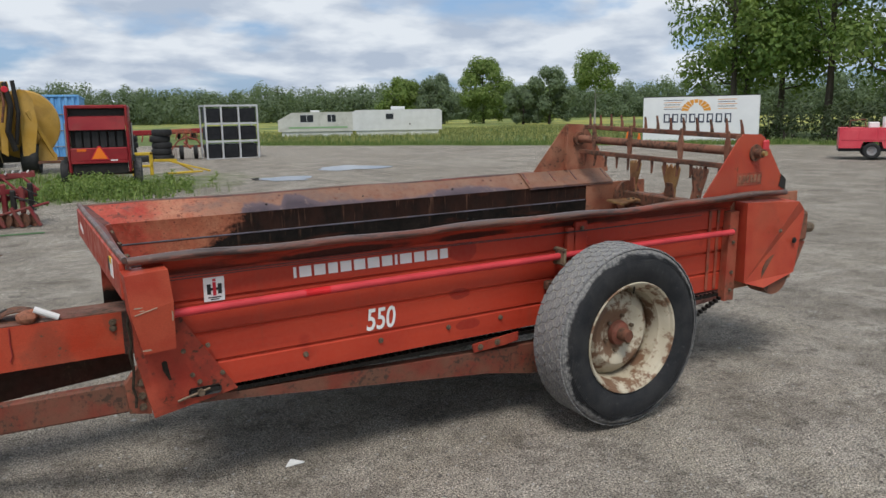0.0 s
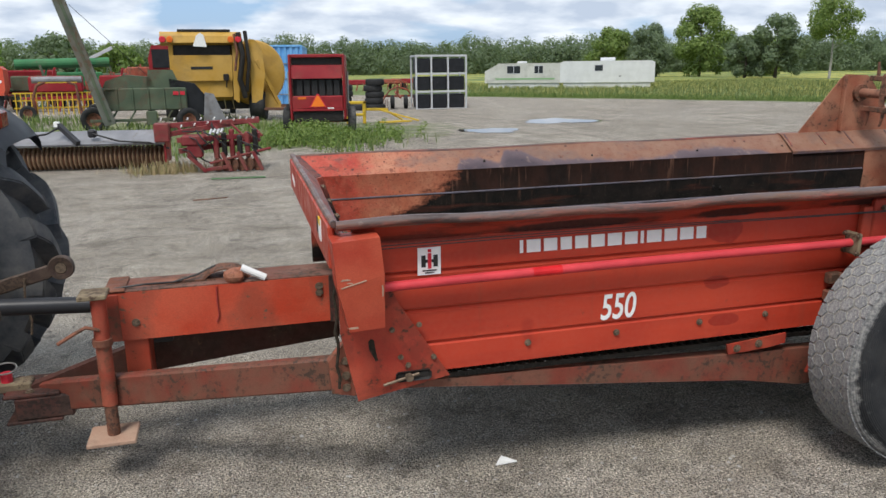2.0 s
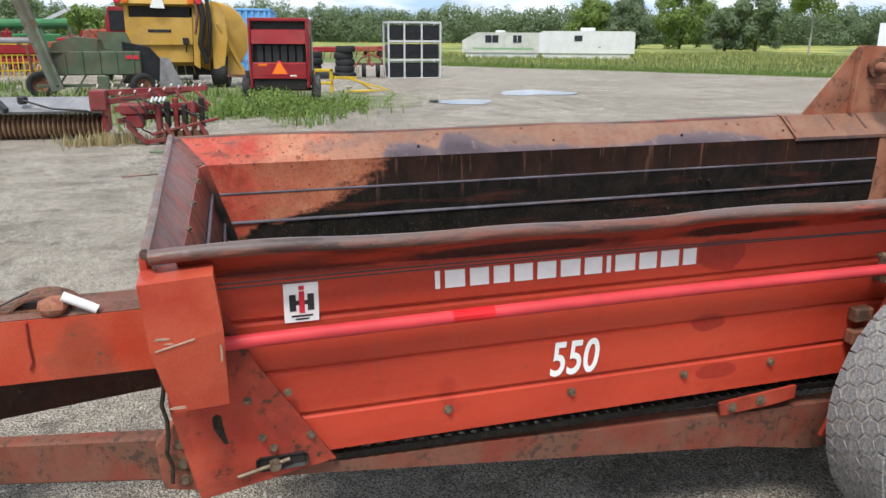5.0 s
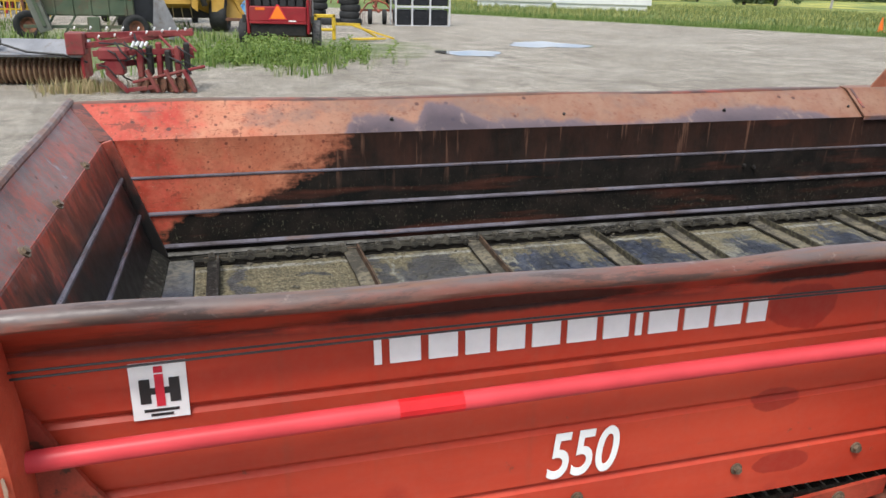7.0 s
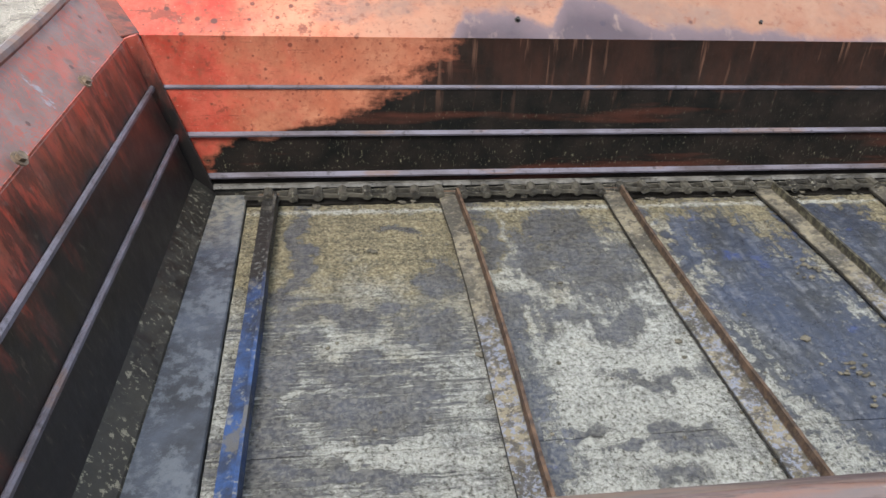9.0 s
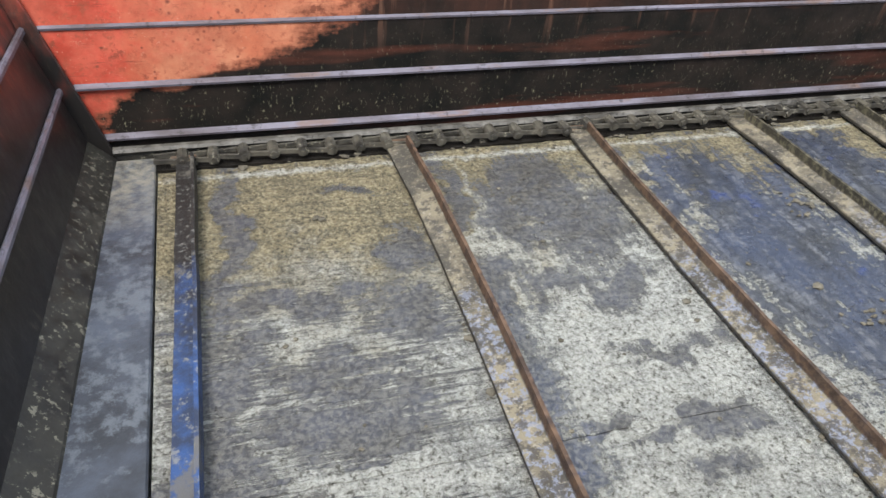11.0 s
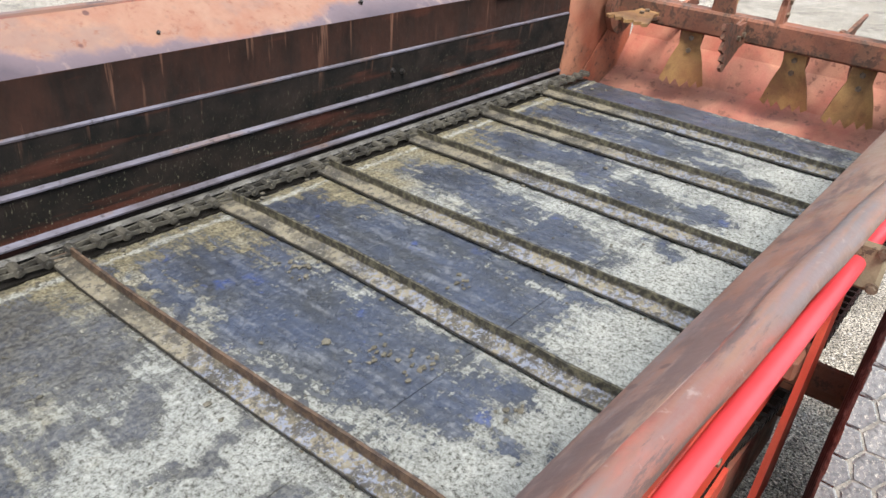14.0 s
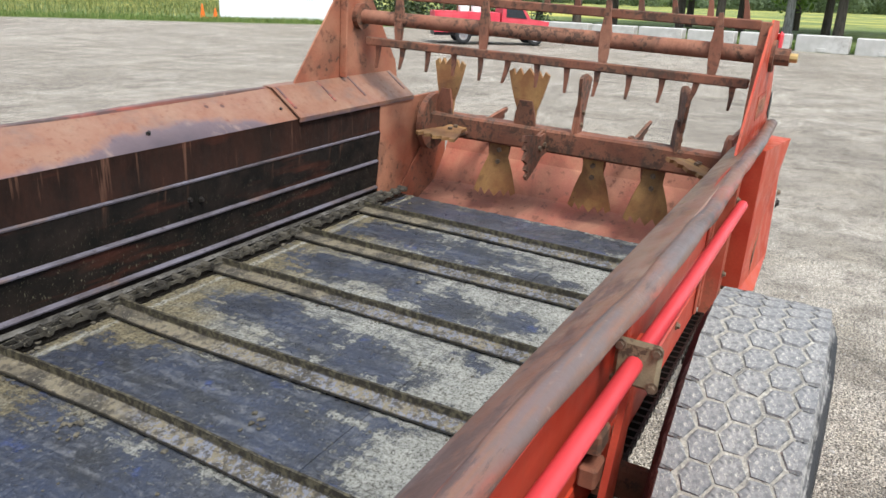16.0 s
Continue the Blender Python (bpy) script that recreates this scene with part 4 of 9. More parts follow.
def build_box():
    # far side: inner sheet, ridges, flare with a rolled lip
    bm = bmesh.new()
    zs = [-0.05, 0.044, 0.167, 0.300, 0.430]
    pts = [(YF, zs[0])]
    for i, z in enumerate(zs[1:-1]):
        pts += [(YF - 0.004 * i, z - 0.006), (YF + 0.006 - 0.004 * i, z + 0.006)]
    pts += [(YF + 0.002, zs[-1])]
    sheet(bm, pts, 0.0, 3.70, -0.005, ripple(0.02))
    far = part("far_side", bm, FARWALL, spreader, "red side sheet blackened by manure inside", True)
    for z in zs[1:-1]:
        bm = bmesh.new()
        sheet(bm, [(YF + 0.004, z - 0.007), (YF - 0.010, z - 0.004), (YF - 0.011, z + 0.001), (YF + 0.004, z + 0.008)], 0.19 - (z - 0.03) * 0.40, 3.69, -0.002, ripple(0.02))
        part("ridge", bm, RIB, far, "worn ridge with sky sheen in its colour", True)
    bm = bmesh.new()
    sheet(bm, [(YF + 0.002, 0.428), (YF + 0.035, 0.452), (YF + 0.135, 0.522), (YF + 0.155, 0.528)], -0.05, 3.40, -0.005, ripple(0.03))
    fl = part("far_flare", bm, FLARE, spreader, "faded orange flare with tar patches", True)
    bm = bmesh.new()
    pipe(bm, [(x, YF + 0.158 + 0.006 * math.sin(x * 3), 0.522 + 0.004 * math.sin(x * 5)) for x in np.linspace(-0.06, 3.42, 30)], 0.013, 8)
    part("rolled_edge", bm, RAIL, fl, smooth=True)
    for x in (1.03, 1.72, 2.45, 3.08):
        bolt(x, YF + 0.055, 0.462, 0.0055, (0, -0.6, 0.8), fl, DARK)
    for x, z in ((0.07, 0.425), (0.03, 0.415), (2.55, 0.24), (2.6, 0.23)):
        bolt(x, YF - 0.002, z, 0.0065, (0, -1, 0), far, DARK)
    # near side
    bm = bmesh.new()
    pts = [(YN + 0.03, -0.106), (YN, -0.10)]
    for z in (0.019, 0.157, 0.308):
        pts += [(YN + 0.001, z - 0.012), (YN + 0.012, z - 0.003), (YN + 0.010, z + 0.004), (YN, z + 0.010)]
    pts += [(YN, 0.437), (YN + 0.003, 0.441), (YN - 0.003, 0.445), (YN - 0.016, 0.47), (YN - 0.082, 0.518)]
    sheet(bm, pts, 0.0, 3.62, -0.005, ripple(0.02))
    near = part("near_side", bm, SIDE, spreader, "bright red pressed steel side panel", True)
    bm = bmesh.new()
    prev = None   # flattened roll, a little bent and dented
    for x in np.linspace(-0.06, 4.05, 90):
        cy = -1.520 - 0.030 * min(1.0, max(0.0, (x - 1.1) / 1.0)) + 0.004 * math.sin(x * 2.3) + max(0, x - 3.6) * 0.05
        cz = 0.519 + 0.006 * math.sin(x * 3.7 + 1) + 0.004 * math.sin(x * 9)
        ring = []
        for k in range(14):
            a = 2 * math.pi * k / 14
            ring.append(bm.verts.new((x, cy + 0.006 + 0.021 * math.cos(a) + 0.0015 * math.sin(x * 21 + k), cz + 0.004 + 0.018 * math.sin(a))))
        if prev:
            for k in range(14):
                bm.faces.new((prev[k], prev[(k + 1) % 14], ring[(k + 1) % 14], ring[k]))
        else:
            bm.faces.new(ring)
        prev = ring
    bm.faces.new(prev)
    part("near_rail", bm, RAIL, spreader, "thick rolled top rail worn brown", True)
    # inner face of the near wall
    bm = bmesh.new()
    sheet(bm, [(YN + 0.030, -0.05), (YN + 0.0075, 0.43)], 0.0, 3.62, -0.002)
    part("near_inner", bm, FARWALL, spreader)
    bm = bmesh.new()
    for i, x in enumerate(np.linspace(0.0, 3.62, 40)):
        cy = -1.520 - 0.030 * min(1.0, max(0.0, (x - 1.1) / 1.0))
        ring = [bm.verts.new((x, yy, zz)) for yy, zz in ((YN + 0.018, 0.434), (YN - 0.004, 0.480), (cy + 0.0225, 0.5285), (cy, 0.520), (YN - 0.014, 0.474), (YN + 0.010, 0.430))]
        if i:
            for q in range(6):
                bm.faces.new((last[q], last[(q + 1) % 6], ring[(q + 1) % 6], ring[q]))
        last = ring
    part("near_flare", bm, RUBBED, spreader, "brown rubbed inner flare", True)
    # front wall: leaning, with two ridges, and its own flare
    bm = bmesh.new()
    for v in prism(bm, [(0.195, -0.05), (0.045, 0.425), (0.037, 0.425), (0.185, -0.05)], YN + 0.02, YF):
        v.co.x += SKEW * (v.co.y - YF)
    front = part("front_wall", bm, FRONT, spreader, "leaning front sheet, rusty red and black")
    bm = bmesh.new()
    rows = []
    for y in np.linspace(YN - 0.05, YF + 0.14, 15):
        d = SKEW * (y - YF)
        bend = 0.003 * math.sin(y * 9)
        rows.append([bm.verts.new(p) for p in ((0.047 + d, y, 0.420), (-0.008 + d * 0.5, y, 0.473 + bend), (-0.062, y, 0.528), (-0.070, y, 0.524), (-0.017 + d * 0.5, y, 0.469 + bend), (0.036 + d, y, 0.415))])
    for A, B in zip(rows, rows[1:]):
        for q in range(6):
            bm.faces.new((A[q], A[(q + 1) % 6], B[(q + 1) % 6], B[q]))
    bm.faces.new(rows[0]), bm.faces.new(rows[-1])
    bmesh.ops.recalc_face_normals(bm, faces=bm.faces[:])
    ff = part("front_flare", bm, front_flare_mat(), spreader, "dull brown front flare")
    near_x = SKEW * (YN + 0.05 - YF)
    for z in (0.167, 0.300):
        x = 0.195 - (z + 0.05) / 0.475 * 0.15
        bm = bmesh.new()
        beam(bm, (x + 0.006 + near_x, YN + 0.05, z), (x + 0.006, YF, z), 0.012, 0.017, 0.004)
        part("ridge", bm, RIB, front, "worn ridge with sky sheen in its colour")
    bm = bmesh.new()
    for v in prism(bm, [(0.160, 0.052), (0.212, 0.002), (0.215, -0.004), (0.175, -0.004), (0.155, 0.048)], YN + 0.05, YF - 0.012):
        v.co.x += SKEW * (v.co.y - YF)
    part("foot_strip", bm, CRUST, front, "crusted grey angle strip along the foot")
    bm = bmesh.new()
    pipe(bm, [(-0.066, y, 0.530 + 0.003 * math.sin(y * 7)) for y in np.linspace(YN - 0.07, YF + 0.155, 14)], 0.014, 8)
    part("rolled_edge", bm, RAIL, ff, smooth=True)
    for y in (-1.3, -0.98, -0.657, -0.292):
        bolt(0.05 + SKEW * (y - YF), y, 0.44, 0.010, (0.7, 0, 0.7), ff)
    bm = bmesh.new()   # corner strips
    beam(bm, (0.055, YF - 0.006, 0.43), (-0.05, YF + 0.13, 0.53), 0.05, 0.008, 0.002)
    part("corner_strip", bm, RAIL, ff)
    bm = bmesh.new()
    beam(bm, (0.19, YF - 0.012, 0.0), (0.05, YF - 0.012, 0.43), 0.012, 0.05, 0.002)
    part("corner_strip", bm, FRONT, front)
    # outside of the front wall: stiffener and labels
    bm = bmesh.new()
    box(bm, -0.085, -0.062, YN - 0.04, YF + 0.13, 0.36, 0.52, 0.006)
    part("front_channel", bm, RED, spreader, "red channel across the front")
    for y, w, h, mat in ((-1.235, 0.075, 0.085, WHITE), (-1.165, 0.05, 0.06, DARK), (-1.237, 0.055, 0.026, YELLOWV)):
        bm = bmesh.new()
        zz = 0.455 if mat is not YELLOWV else 0.486
        box(bm, -0.0885 - (0.0015 if mat is YELLOWV else 0), -0.085, y - w / 2, y + w / 2, zz - h / 2, zz + h / 2)
        part("warning_label", bm, mat, spreader, "small worn warning label")
    bm = bmesh.new()
    for k in range(7):
        box(bm, -0.0875, -0.085, 0.03 - k * 0.02, 0.044 - k * 0.02, 0.43 - 0.003 * k, 0.46 - 0.003 * k)
    part("front_lettering", bm, WHITE, spreader, "row of small pale bars")


CRUST = paint("wet_crusted_steel", (0.014, 0.013, 0.012), (0.034, 0.032, 0.026), (0.24, 0.225, 0.17), 0.9, 0.4, 11.0, 0.565, (0.03, 0.028, 0.022))
LIP = paint("pale_crusted_lip", (0.045, 0.041, 0.034), (0.135, 0.128, 0.115), (0.02, 0.018, 0.016), 0.9, 0.5, 14.0, 0.53, (0.03, 0.028, 0.024))
YELLOWV = plain("yellow_vinyl", (0.75, 0.5, 0.03), 0.5)
build_box()


def build_bed():
    n = 3
    w = (YF - 0.04 - (YN + 0.05)) / n
    for k in range(n):
        bm = bmesh.new()
        y0 = YN + 0.05 + k * w
        wet, band = bm.verts.layers.float.new("wet"), bm.verts.layers.float.new("band")
        top = -0.012 + 0.0006 * (k % 2)
        xs, ys = np.linspace(0.302, 3.84, 600), np.linspace(y0 + 0.0008, y0 + w - 0.0008, 82)
        grid = []
        for x in xs:
            col = []
            for y in ys:
                bare, pale = wear(x, y)
                dry = min(1.0, max(0.12, 1.1 - 1.3 * bare))
                lump = noise.noise((x * 42, y * 42, 1.0)) + 0.8 * noise.noise((x * 90, y * 90, 4.0))
                v = bm.verts.new((x, y, top + 0.0030 * dry * lump))
                v[wet], v[band] = bare, pale
                col.append(v)
            grid.append(col)
        for A, B in zip(grid, grid[1:]):
            for q in range(len(ys) - 1):
                bm.faces.new((A[q], B[q], B[q + 1], A[q + 1]))
        rim = grid[0] + [c[-1] for c in grid[1:]] + grid[-1][-2::-1] + [c[0] for c in grid[-2:0:-1]]
        low = [bm.verts.new((v.co.x, v.co.y, -0.045)) for v in rim]
        for q in range(len(rim)):
            r = (q + 1) % len(rim)
            bm.faces.new((rim[q], rim[r], low[r], low[q]))
        bm.faces.new(low)
        part("bed_board", bm, BED, spreader, "bed board caked with dried grey manure")
    bm = bmesh.new()
    box(bm, 0.10, 0.298, YN + 0.05, YF - 0.02, -0.04, -0.004, 0.003)
    part("front_pan", bm, FPAN, spreader, "dark steel pan at the front")
    # cross slats: angle irons, tilted and bent a little
    for x, wob in ((0.368, 0.0), (0.866, 0.006), (1.343, -0.006), (1.815, 0.010), (2.188, -0.006), (2.612, 0.004), (3.050, -0.004), (3.480, 0.004)):
        bm = bmesh.new()
        ys = np.linspace(-0.005, YN + 0.11, 13)
        prof = [(-0.040, -0.004), (-0.039, 0.004), (0.006, 0.010), (0.008, 0.031), (0.015, 0.031), (0.017, -0.010)]
        prev = None
        for i, y in enumerate(ys):
            dx = (0.014 * y if x < 0.5 else 0.0) + wob * math.sin(i * 0.45) + rng.uniform(-0.0012, 0.0012)
            dz = rng.uniform(-0.0015, 0.0015)
            ring = [bm.verts.new((x + max(px, -0.026 if x < 0.5 else -1) + dx, y, pz + dz * (pz > 0))) for px, pz in prof]
            if prev:
                for a in range(len(prof)):
                    b = (a + 1) % len(prof)
                    bm.faces.new((prev[a], prev[b], ring[b], ring[a]))
            else:
                bm.faces.new(ring)
            prev = ring
        bm.faces.new(prev)
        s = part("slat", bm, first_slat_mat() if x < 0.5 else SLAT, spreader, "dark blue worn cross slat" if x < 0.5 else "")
        bm = bmesh.new()   # lug on the chain
        box(bm, x - 0.038, x + 0.022, -0.008, 0.018, -0.008, 0.014, 0.004)
        part("lug", bm, SLAT, s)
    # chains, link by link
    for y in (0.012, YN + 0.085):
        bm = bmesh.new()
        x = 0.30
        while x < 3.84:
            dy, dz = rng.uniform(-0.003, 0.003), rng.uniform(-0.002, 0.003)
            for sy in (-1, 1):
                beam(bm, (x - 0.004, y + sy * 0.011 + dy, 0.012 + dz), (x + 0.056, y + sy * 0.018 + dy, 0.012 + dz), 0.007, 0.010, 0.0)
            tube(bm, (x + 0.058, y - 0.021 + dy, 0.012 + dz), (x + 0.058, y + 0.021 + dy, 0.012 + dz), 0.0140, 8)
            tube(bm, (x + 0.058, y - 0.026 + dy, 0.012 + dz), (x + 0.058, y + 0.026 + dy, 0.012 + dz), 0.007, 6)
            x += 0.067
        part("apron_chain", bm, CHAIN, spreader, "greasy black apron chain")
    # dark plate added so that the gaps between the links look shaded
    bm = bmesh.new()
    box(bm, 0.30, 3.83, -0.013, YF - 0.017, -0.014, -0.006, 0.0)
    part("chain_gap_plate", bm, GREASE, spreader, "black plate added for the shaded gaps in the chain")
    bm = bmesh.new()
    sheet(bm, [(YF - 0.006, 0.012), (YF - 0.018, 0.012), (YF - 0.022, 0.016), (YF - 0.018, 0.021), (YF - 0.006, 0.021)], 0.21, 3.72, 0.002)
    part("guard_lip", bm, LIP, spreader, "pale worn lip along the chain guard")
    bm = bmesh.new()   # angle strip between chain and wall
    sheet(bm, [(YF - 0.003, 0.010), (YF - 0.016, 0.008), (YF - 0.018, -0.012)], 0.2, 3.75, 0.004)
    part("chain_guard", bm, CRUST, spreader, "wet angle iron crusted with manure beside the chain")
    # loose crumbs of manure
    bm = bmesh.new()
    for _ in range(900):
        cx = rng.uniform(0.33, 3.75)
        u = rng.random()
        cy = rng.uniform(YN + 0.12, -0.05) if u < 0.16 else (rng.gauss(0.042, 0.010) if u < 0.62 else rng.gauss(-0.012, 0.016))
        if u > 0.9:
            cx, cy = rng.choice((0.866, 1.343, 1.815, 2.188, 2.612, 3.05, 3.48)) - 0.042 + rng.gauss(0, 0.006), rng.uniform(YN + 0.12, -0.02)
        r = rng.uniform(0.0015, 0.0045) * (2.0 if rng.random() < 0.08 else 1)
        vs = bmesh.ops.create_icosphere(bm, subdivisions=1, radius=r)["verts"]
        for v in vs:
            v.co = Vector((v.co.x * rng.uniform(0.8, 2.0) + cx, v.co.y * rng.uniform(0.8, 1.8) + cy, v.co.z * 0.55 - 0.010 + r * 0.3))
    for cx, cy, n_bits, spread in ((0.625, -0.257, 5, 0.010), (1.62, -0.862, 16, 0.030), (1.60, -0.775, 12, 0.026), (1.72, -0.385, 18, 0.034), (1.96, -0.722, 8, 0.022), (1.65, -1.096, 7, 0.016)):
        for _ in range(n_bits):
            px, py, r = cx + rng.gauss(0, spread), cy + rng.gauss(0, spread * 0.8), rng.uniform(0.0025, 0.0065)
            k = Vector((rng.uniform(0, 9), rng.uniform(0, 9), 0))
            for v in bmesh.ops.create_icosphere(bm, subdivisions=1, radius=r)["verts"]:
                q = 1 + 0.8 * noise.noise(v.co * 210 + k)
                v.co = Vector((v.co.x * q * 1.5 + px, v.co.y * q + py, v.co.z * q * 0.7 - 0.010 + r * 0.4))
    ob = part("crumbled_manure", bm, MUD, spreader, "scattered crumbs of dried manure")
    ob["kind"] = "stuff"


MUD_DARK = plain("greasy_dirt", (0.045, 0.034, 0.022), 0.9, 0, 0.6, 50, 0.8)
def first_slat_mat():
    """Front slat: black and greasy at the far end, worn blue paint towards the near side."""
    m = Nodes("blue_black_slat", 0.5)
    run = m.math("ADD", m.math("MULTIPLY", m.axis(1), -1.0), m.math("MULTIPLY", m.math("SUBTRACT", m.noise(6, 7, 0.7), 0.5), 0.7))
    c = m.mix(m.ramp(run, [(0.42, 0.0), (0.60, 1.0)]), (0.014, 0.013, 0.012), m.mix(m.ramp(m.noise(12, 7, 0.7), [(0.42, 0.0), (0.58, 1.0)]), (0.018, 0.026, 0.050), (0.022, 0.050, 0.135)))
    c = m.mix(m.ramp(m.noise(60, 7, 0.76), [(0.55, 0.0), (0.61, 0.7)]), c, (0.15, 0.15, 0.14))
    c = m.mix(m.ramp(m.noise(9, 7, 0.72, (1.0, 0.8, 1.0)), [(0.58, 0.0), (0.62, 0.8)]), c, (0.085, 0.080, 0.068))
    m.color(c)
    m.bump(m.noise(80, 5, 0.7), 0.5, 0.005)
    return m.mat


build_bed()


def decals():
    y = YN - 0.0025
    # maker's lettering, as plain slanted blocks of each letter's width
    x = 0.658
    gap = 0.0147
    for wd in (0.014, 0.058, 0.056, 0.048, 0.056, 0.058, 0.062, 0.056, 0.014, 0.066, 0.058, 0.062, 0.046):
        bm = bmesh.new()
        wd *= 0.99
        z0 = 0.352
        prism(bm, [(x, z0), (x + wd, z0), (x + wd - 0.002, z0 + 0.051), (x - 0.002, z0 + 0.051)], y - 0.0008, y + 0.006)
        part("maker_lettering", bm, WHITE, spreader, "plain white block of the maker's lettering")
        x += wd + gap
    text_mesh("550", 0.153, pose(1.012, y - 0.001, 0.039, 90, 0, 0), WHITE, "model_number", spreader, shear=0.12, stretch=0.70, bold=0.0022)
    # square emblem
    bm = bmesh.new()
    box(bm, 0.249, 0.339, y - 0.001, y + 0.004, 0.297, 0.404, 0.0)
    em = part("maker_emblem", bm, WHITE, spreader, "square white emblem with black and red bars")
    for x0, x1, z0, z1, mt in ((0.262, 0.279, 0.334, 0.380, BLACKV), (0.309, 0.326, 0.334, 0.380, BLACKV), (0.279, 0.309, 0.351, 0.363, BLACKV),
                               (0.287, 0.301, 0.328, 0.388, REDV), (0.287, 0.301, 0.392, 0.403, REDV), (0.266, 0.322, 0.3175, 0.3225, BLACKV), (0.276, 0.312, 0.309, 0.3135, BLACKV)):
        bm = bmesh.new()
        dy = 0.0 if mt is BLACKV else 0.001
        box(bm, x0 + 0.001, x1 + 0.001, y - 0.0022 - dy, y - 0.001, z0 - 0.006, z1 - 0.006)
        part("emblem_bar", bm, mt, em)


REDV = plain("red_vinyl", (0.60, 0.03, 0.05), 0.4)
decals()


def build_side_fittings():
    # long brace bar and its brackets
    bm = bmesh.new()
    pipe(bm, [(x, -1.498 - 0.012 * max(0, x - 1.5) + 0.003 * math.sin(x * 2), 0.280 + 0.012 * x - 0.0022 * x * x) for x in np.linspace(0.08, 3.56, 30)], 0.0185, 12)
    bar = part("brace_bar", bm, BAR_RED, spreader, "long bright red brace bar", True)
    bm = bmesh.new()
    box(bm, 2.155, 2.172, -1.560, -1.468, 0.245, 0.345, 0.008)
    cl = part("bar_clamp", bm, MUDDY_STEEL, spreader, "muddy square clamp plate")
    for dy, dz in ((-1.550, 0.257), (-1.550, 0.333), (-1.478, 0.257), (-1.478, 0.333)):
        bolt(2.155, dy, dz, 0.008, (-1, 0, 0), cl)
    bm = bmesh.new()
    pipe(bm, [(x, -1.498 + 0.003 * math.sin(x * 2), 0.280 + 0.012 * x - 0.0022 * x * x) for x in np.linspace(0.69, 0.81, 4)], 0.0188, 12)
    part("fresh_band", bm, FRESH, bar, "brighter red unfaded band")
    # two thin control wires stretched along the side
    for dz in (0.0, 0.012):
        bm = bmesh.new()
        pipe(bm, [(x, WIRE_Y, WIRE_Z + dz + 0.006 * math.sin(x * 1.9) - dz * 0.3 * x) for x in np.linspace(-0.02, 3.3, 30)], 0.0022, 5)
        part("control_wire", bm, BLACKV, spreader, "thin dark control wire")
    bm = bmesh.new()
    box(bm, 2.30, 2.39, YN - 0.030, YN - 0.002, 0.20, 0.47, 0.006)
    up = part("upright", bm, RED, spreader, "red upright bracket behind the tyre")
    bolt(2.345, YN - 0.031, 0.43, 0.009, (0, -1, 0), up)
    bm = bmesh.new()
    box(bm, 2.24, 2.29, YN - 0.035, YN - 0.002, 0.30, 0.44, 0.005)
    part("upright", bm, RED, spreader)
    bm = bmesh.new()   # lower upright from the axle beam
    prism(bm, [(2.02, -0.30), (2.16, -0.30), (2.30, 0.30), (2.24, 0.30)], YN - 0.06, YN - 0.045)
    part("axle_stay", bm, RED, spreader)
    for z, dy in ((0.12, 0.0), (0.20, 0.012)):
        bm = bmesh.new()
        box(bm, 2.10, 2.17, YN - 0.042, YN - 0.002, z - 0.10, z - 0.05, 0.006)
        part("stay_bracket", bm, RUSTY, spreader)
    for x, z in ((0.700, -0.025), (1.093, -0.025), (1.486, -0.021), (1.815, -0.019)):
        bolt(x, YN, z, 0.0095, (0, -1, 0), near_parent)
    for x in (2.4, 2.75, 3.1):
        bolt(x, YN, -0.01, 0.009, (0, -1, 0), near_parent)
    # rear seams and the end post
    for x in (3.43, 3.505):
        bm = bmesh.new()
        box(bm, x - 0.012, x + 0.012, YN - 0.010, YN - 0.001, -0.09, 0.43, 0.003)
        part("seam_strip", bm, RED_WORN, spreader)
    bm = bmesh.new()
    prism(bm, [(3.55, -0.17), (3.64, -0.17), (3.64, 0.42), (3.56, 0.42)], YN - 0.055, YN - 0.002)
    post = part("end_post", bm, RED_WORN, spreader, "red end post with bolts")
    for z in (-0.1, 0.02, 0.22, 0.30):
        bolt(3.60, YN - 0.056, z, 0.009, (0, -1, 0), post)
    # front cover box and gusset plate
    bm = bmesh.new()
    prism(bm, [(-0.085, 0.485), (0.082, 0.495), (0.095, 0.358), (-0.072, 0.316)], -1.590, -1.47)
    lo = prism(bm, [(-0.072, 0.316), (0.095, 0.358), (0.095, 0.152), (-0.033, 0.146)], -1.590, -1.47)
    for v in lo:
        if v.co.z < 0.2 and v.co.y < -1.55:
            v.co.y += 0.022
    cv = part("front_cover", bm, RED, spreader, "folded red sheet cover, chipped at the fold")
    bm = bmesh.new()
    beam(bm, (-0.060, -1.591, 0.320), (0.030, -1.591, 0.343), 0.003, 0.005, 0.001)
    part("worn_fold", bm, RUST_PALE, cv, "bare scraped fold")
    for px, pz, rx, rz in ((-0.045, 0.350, 0.016, 0.004), (-0.028, 0.337, 0.010, 0.003), (-0.020, 0.170, 0.018, 0.005), (0.086, 0.30, 0.003, 0.03)):
        ring = [(px + rx * math.cos(a) * (1 + 0.35 * math.sin(3 * a + px * 90)), pz + rz * math.sin(a) * (1 + 0.3 * math.cos(2 * a))) for a in np.linspace(0, 2 * math.pi, 11)[:-1]]
        bm = bmesh.new()
        prism(bm, ring, -1.5915, -1.5895)
        part("chipped_paint", bm, RUST_PALE, cv, "chips down to bare metal")
    bm = bmesh.new()
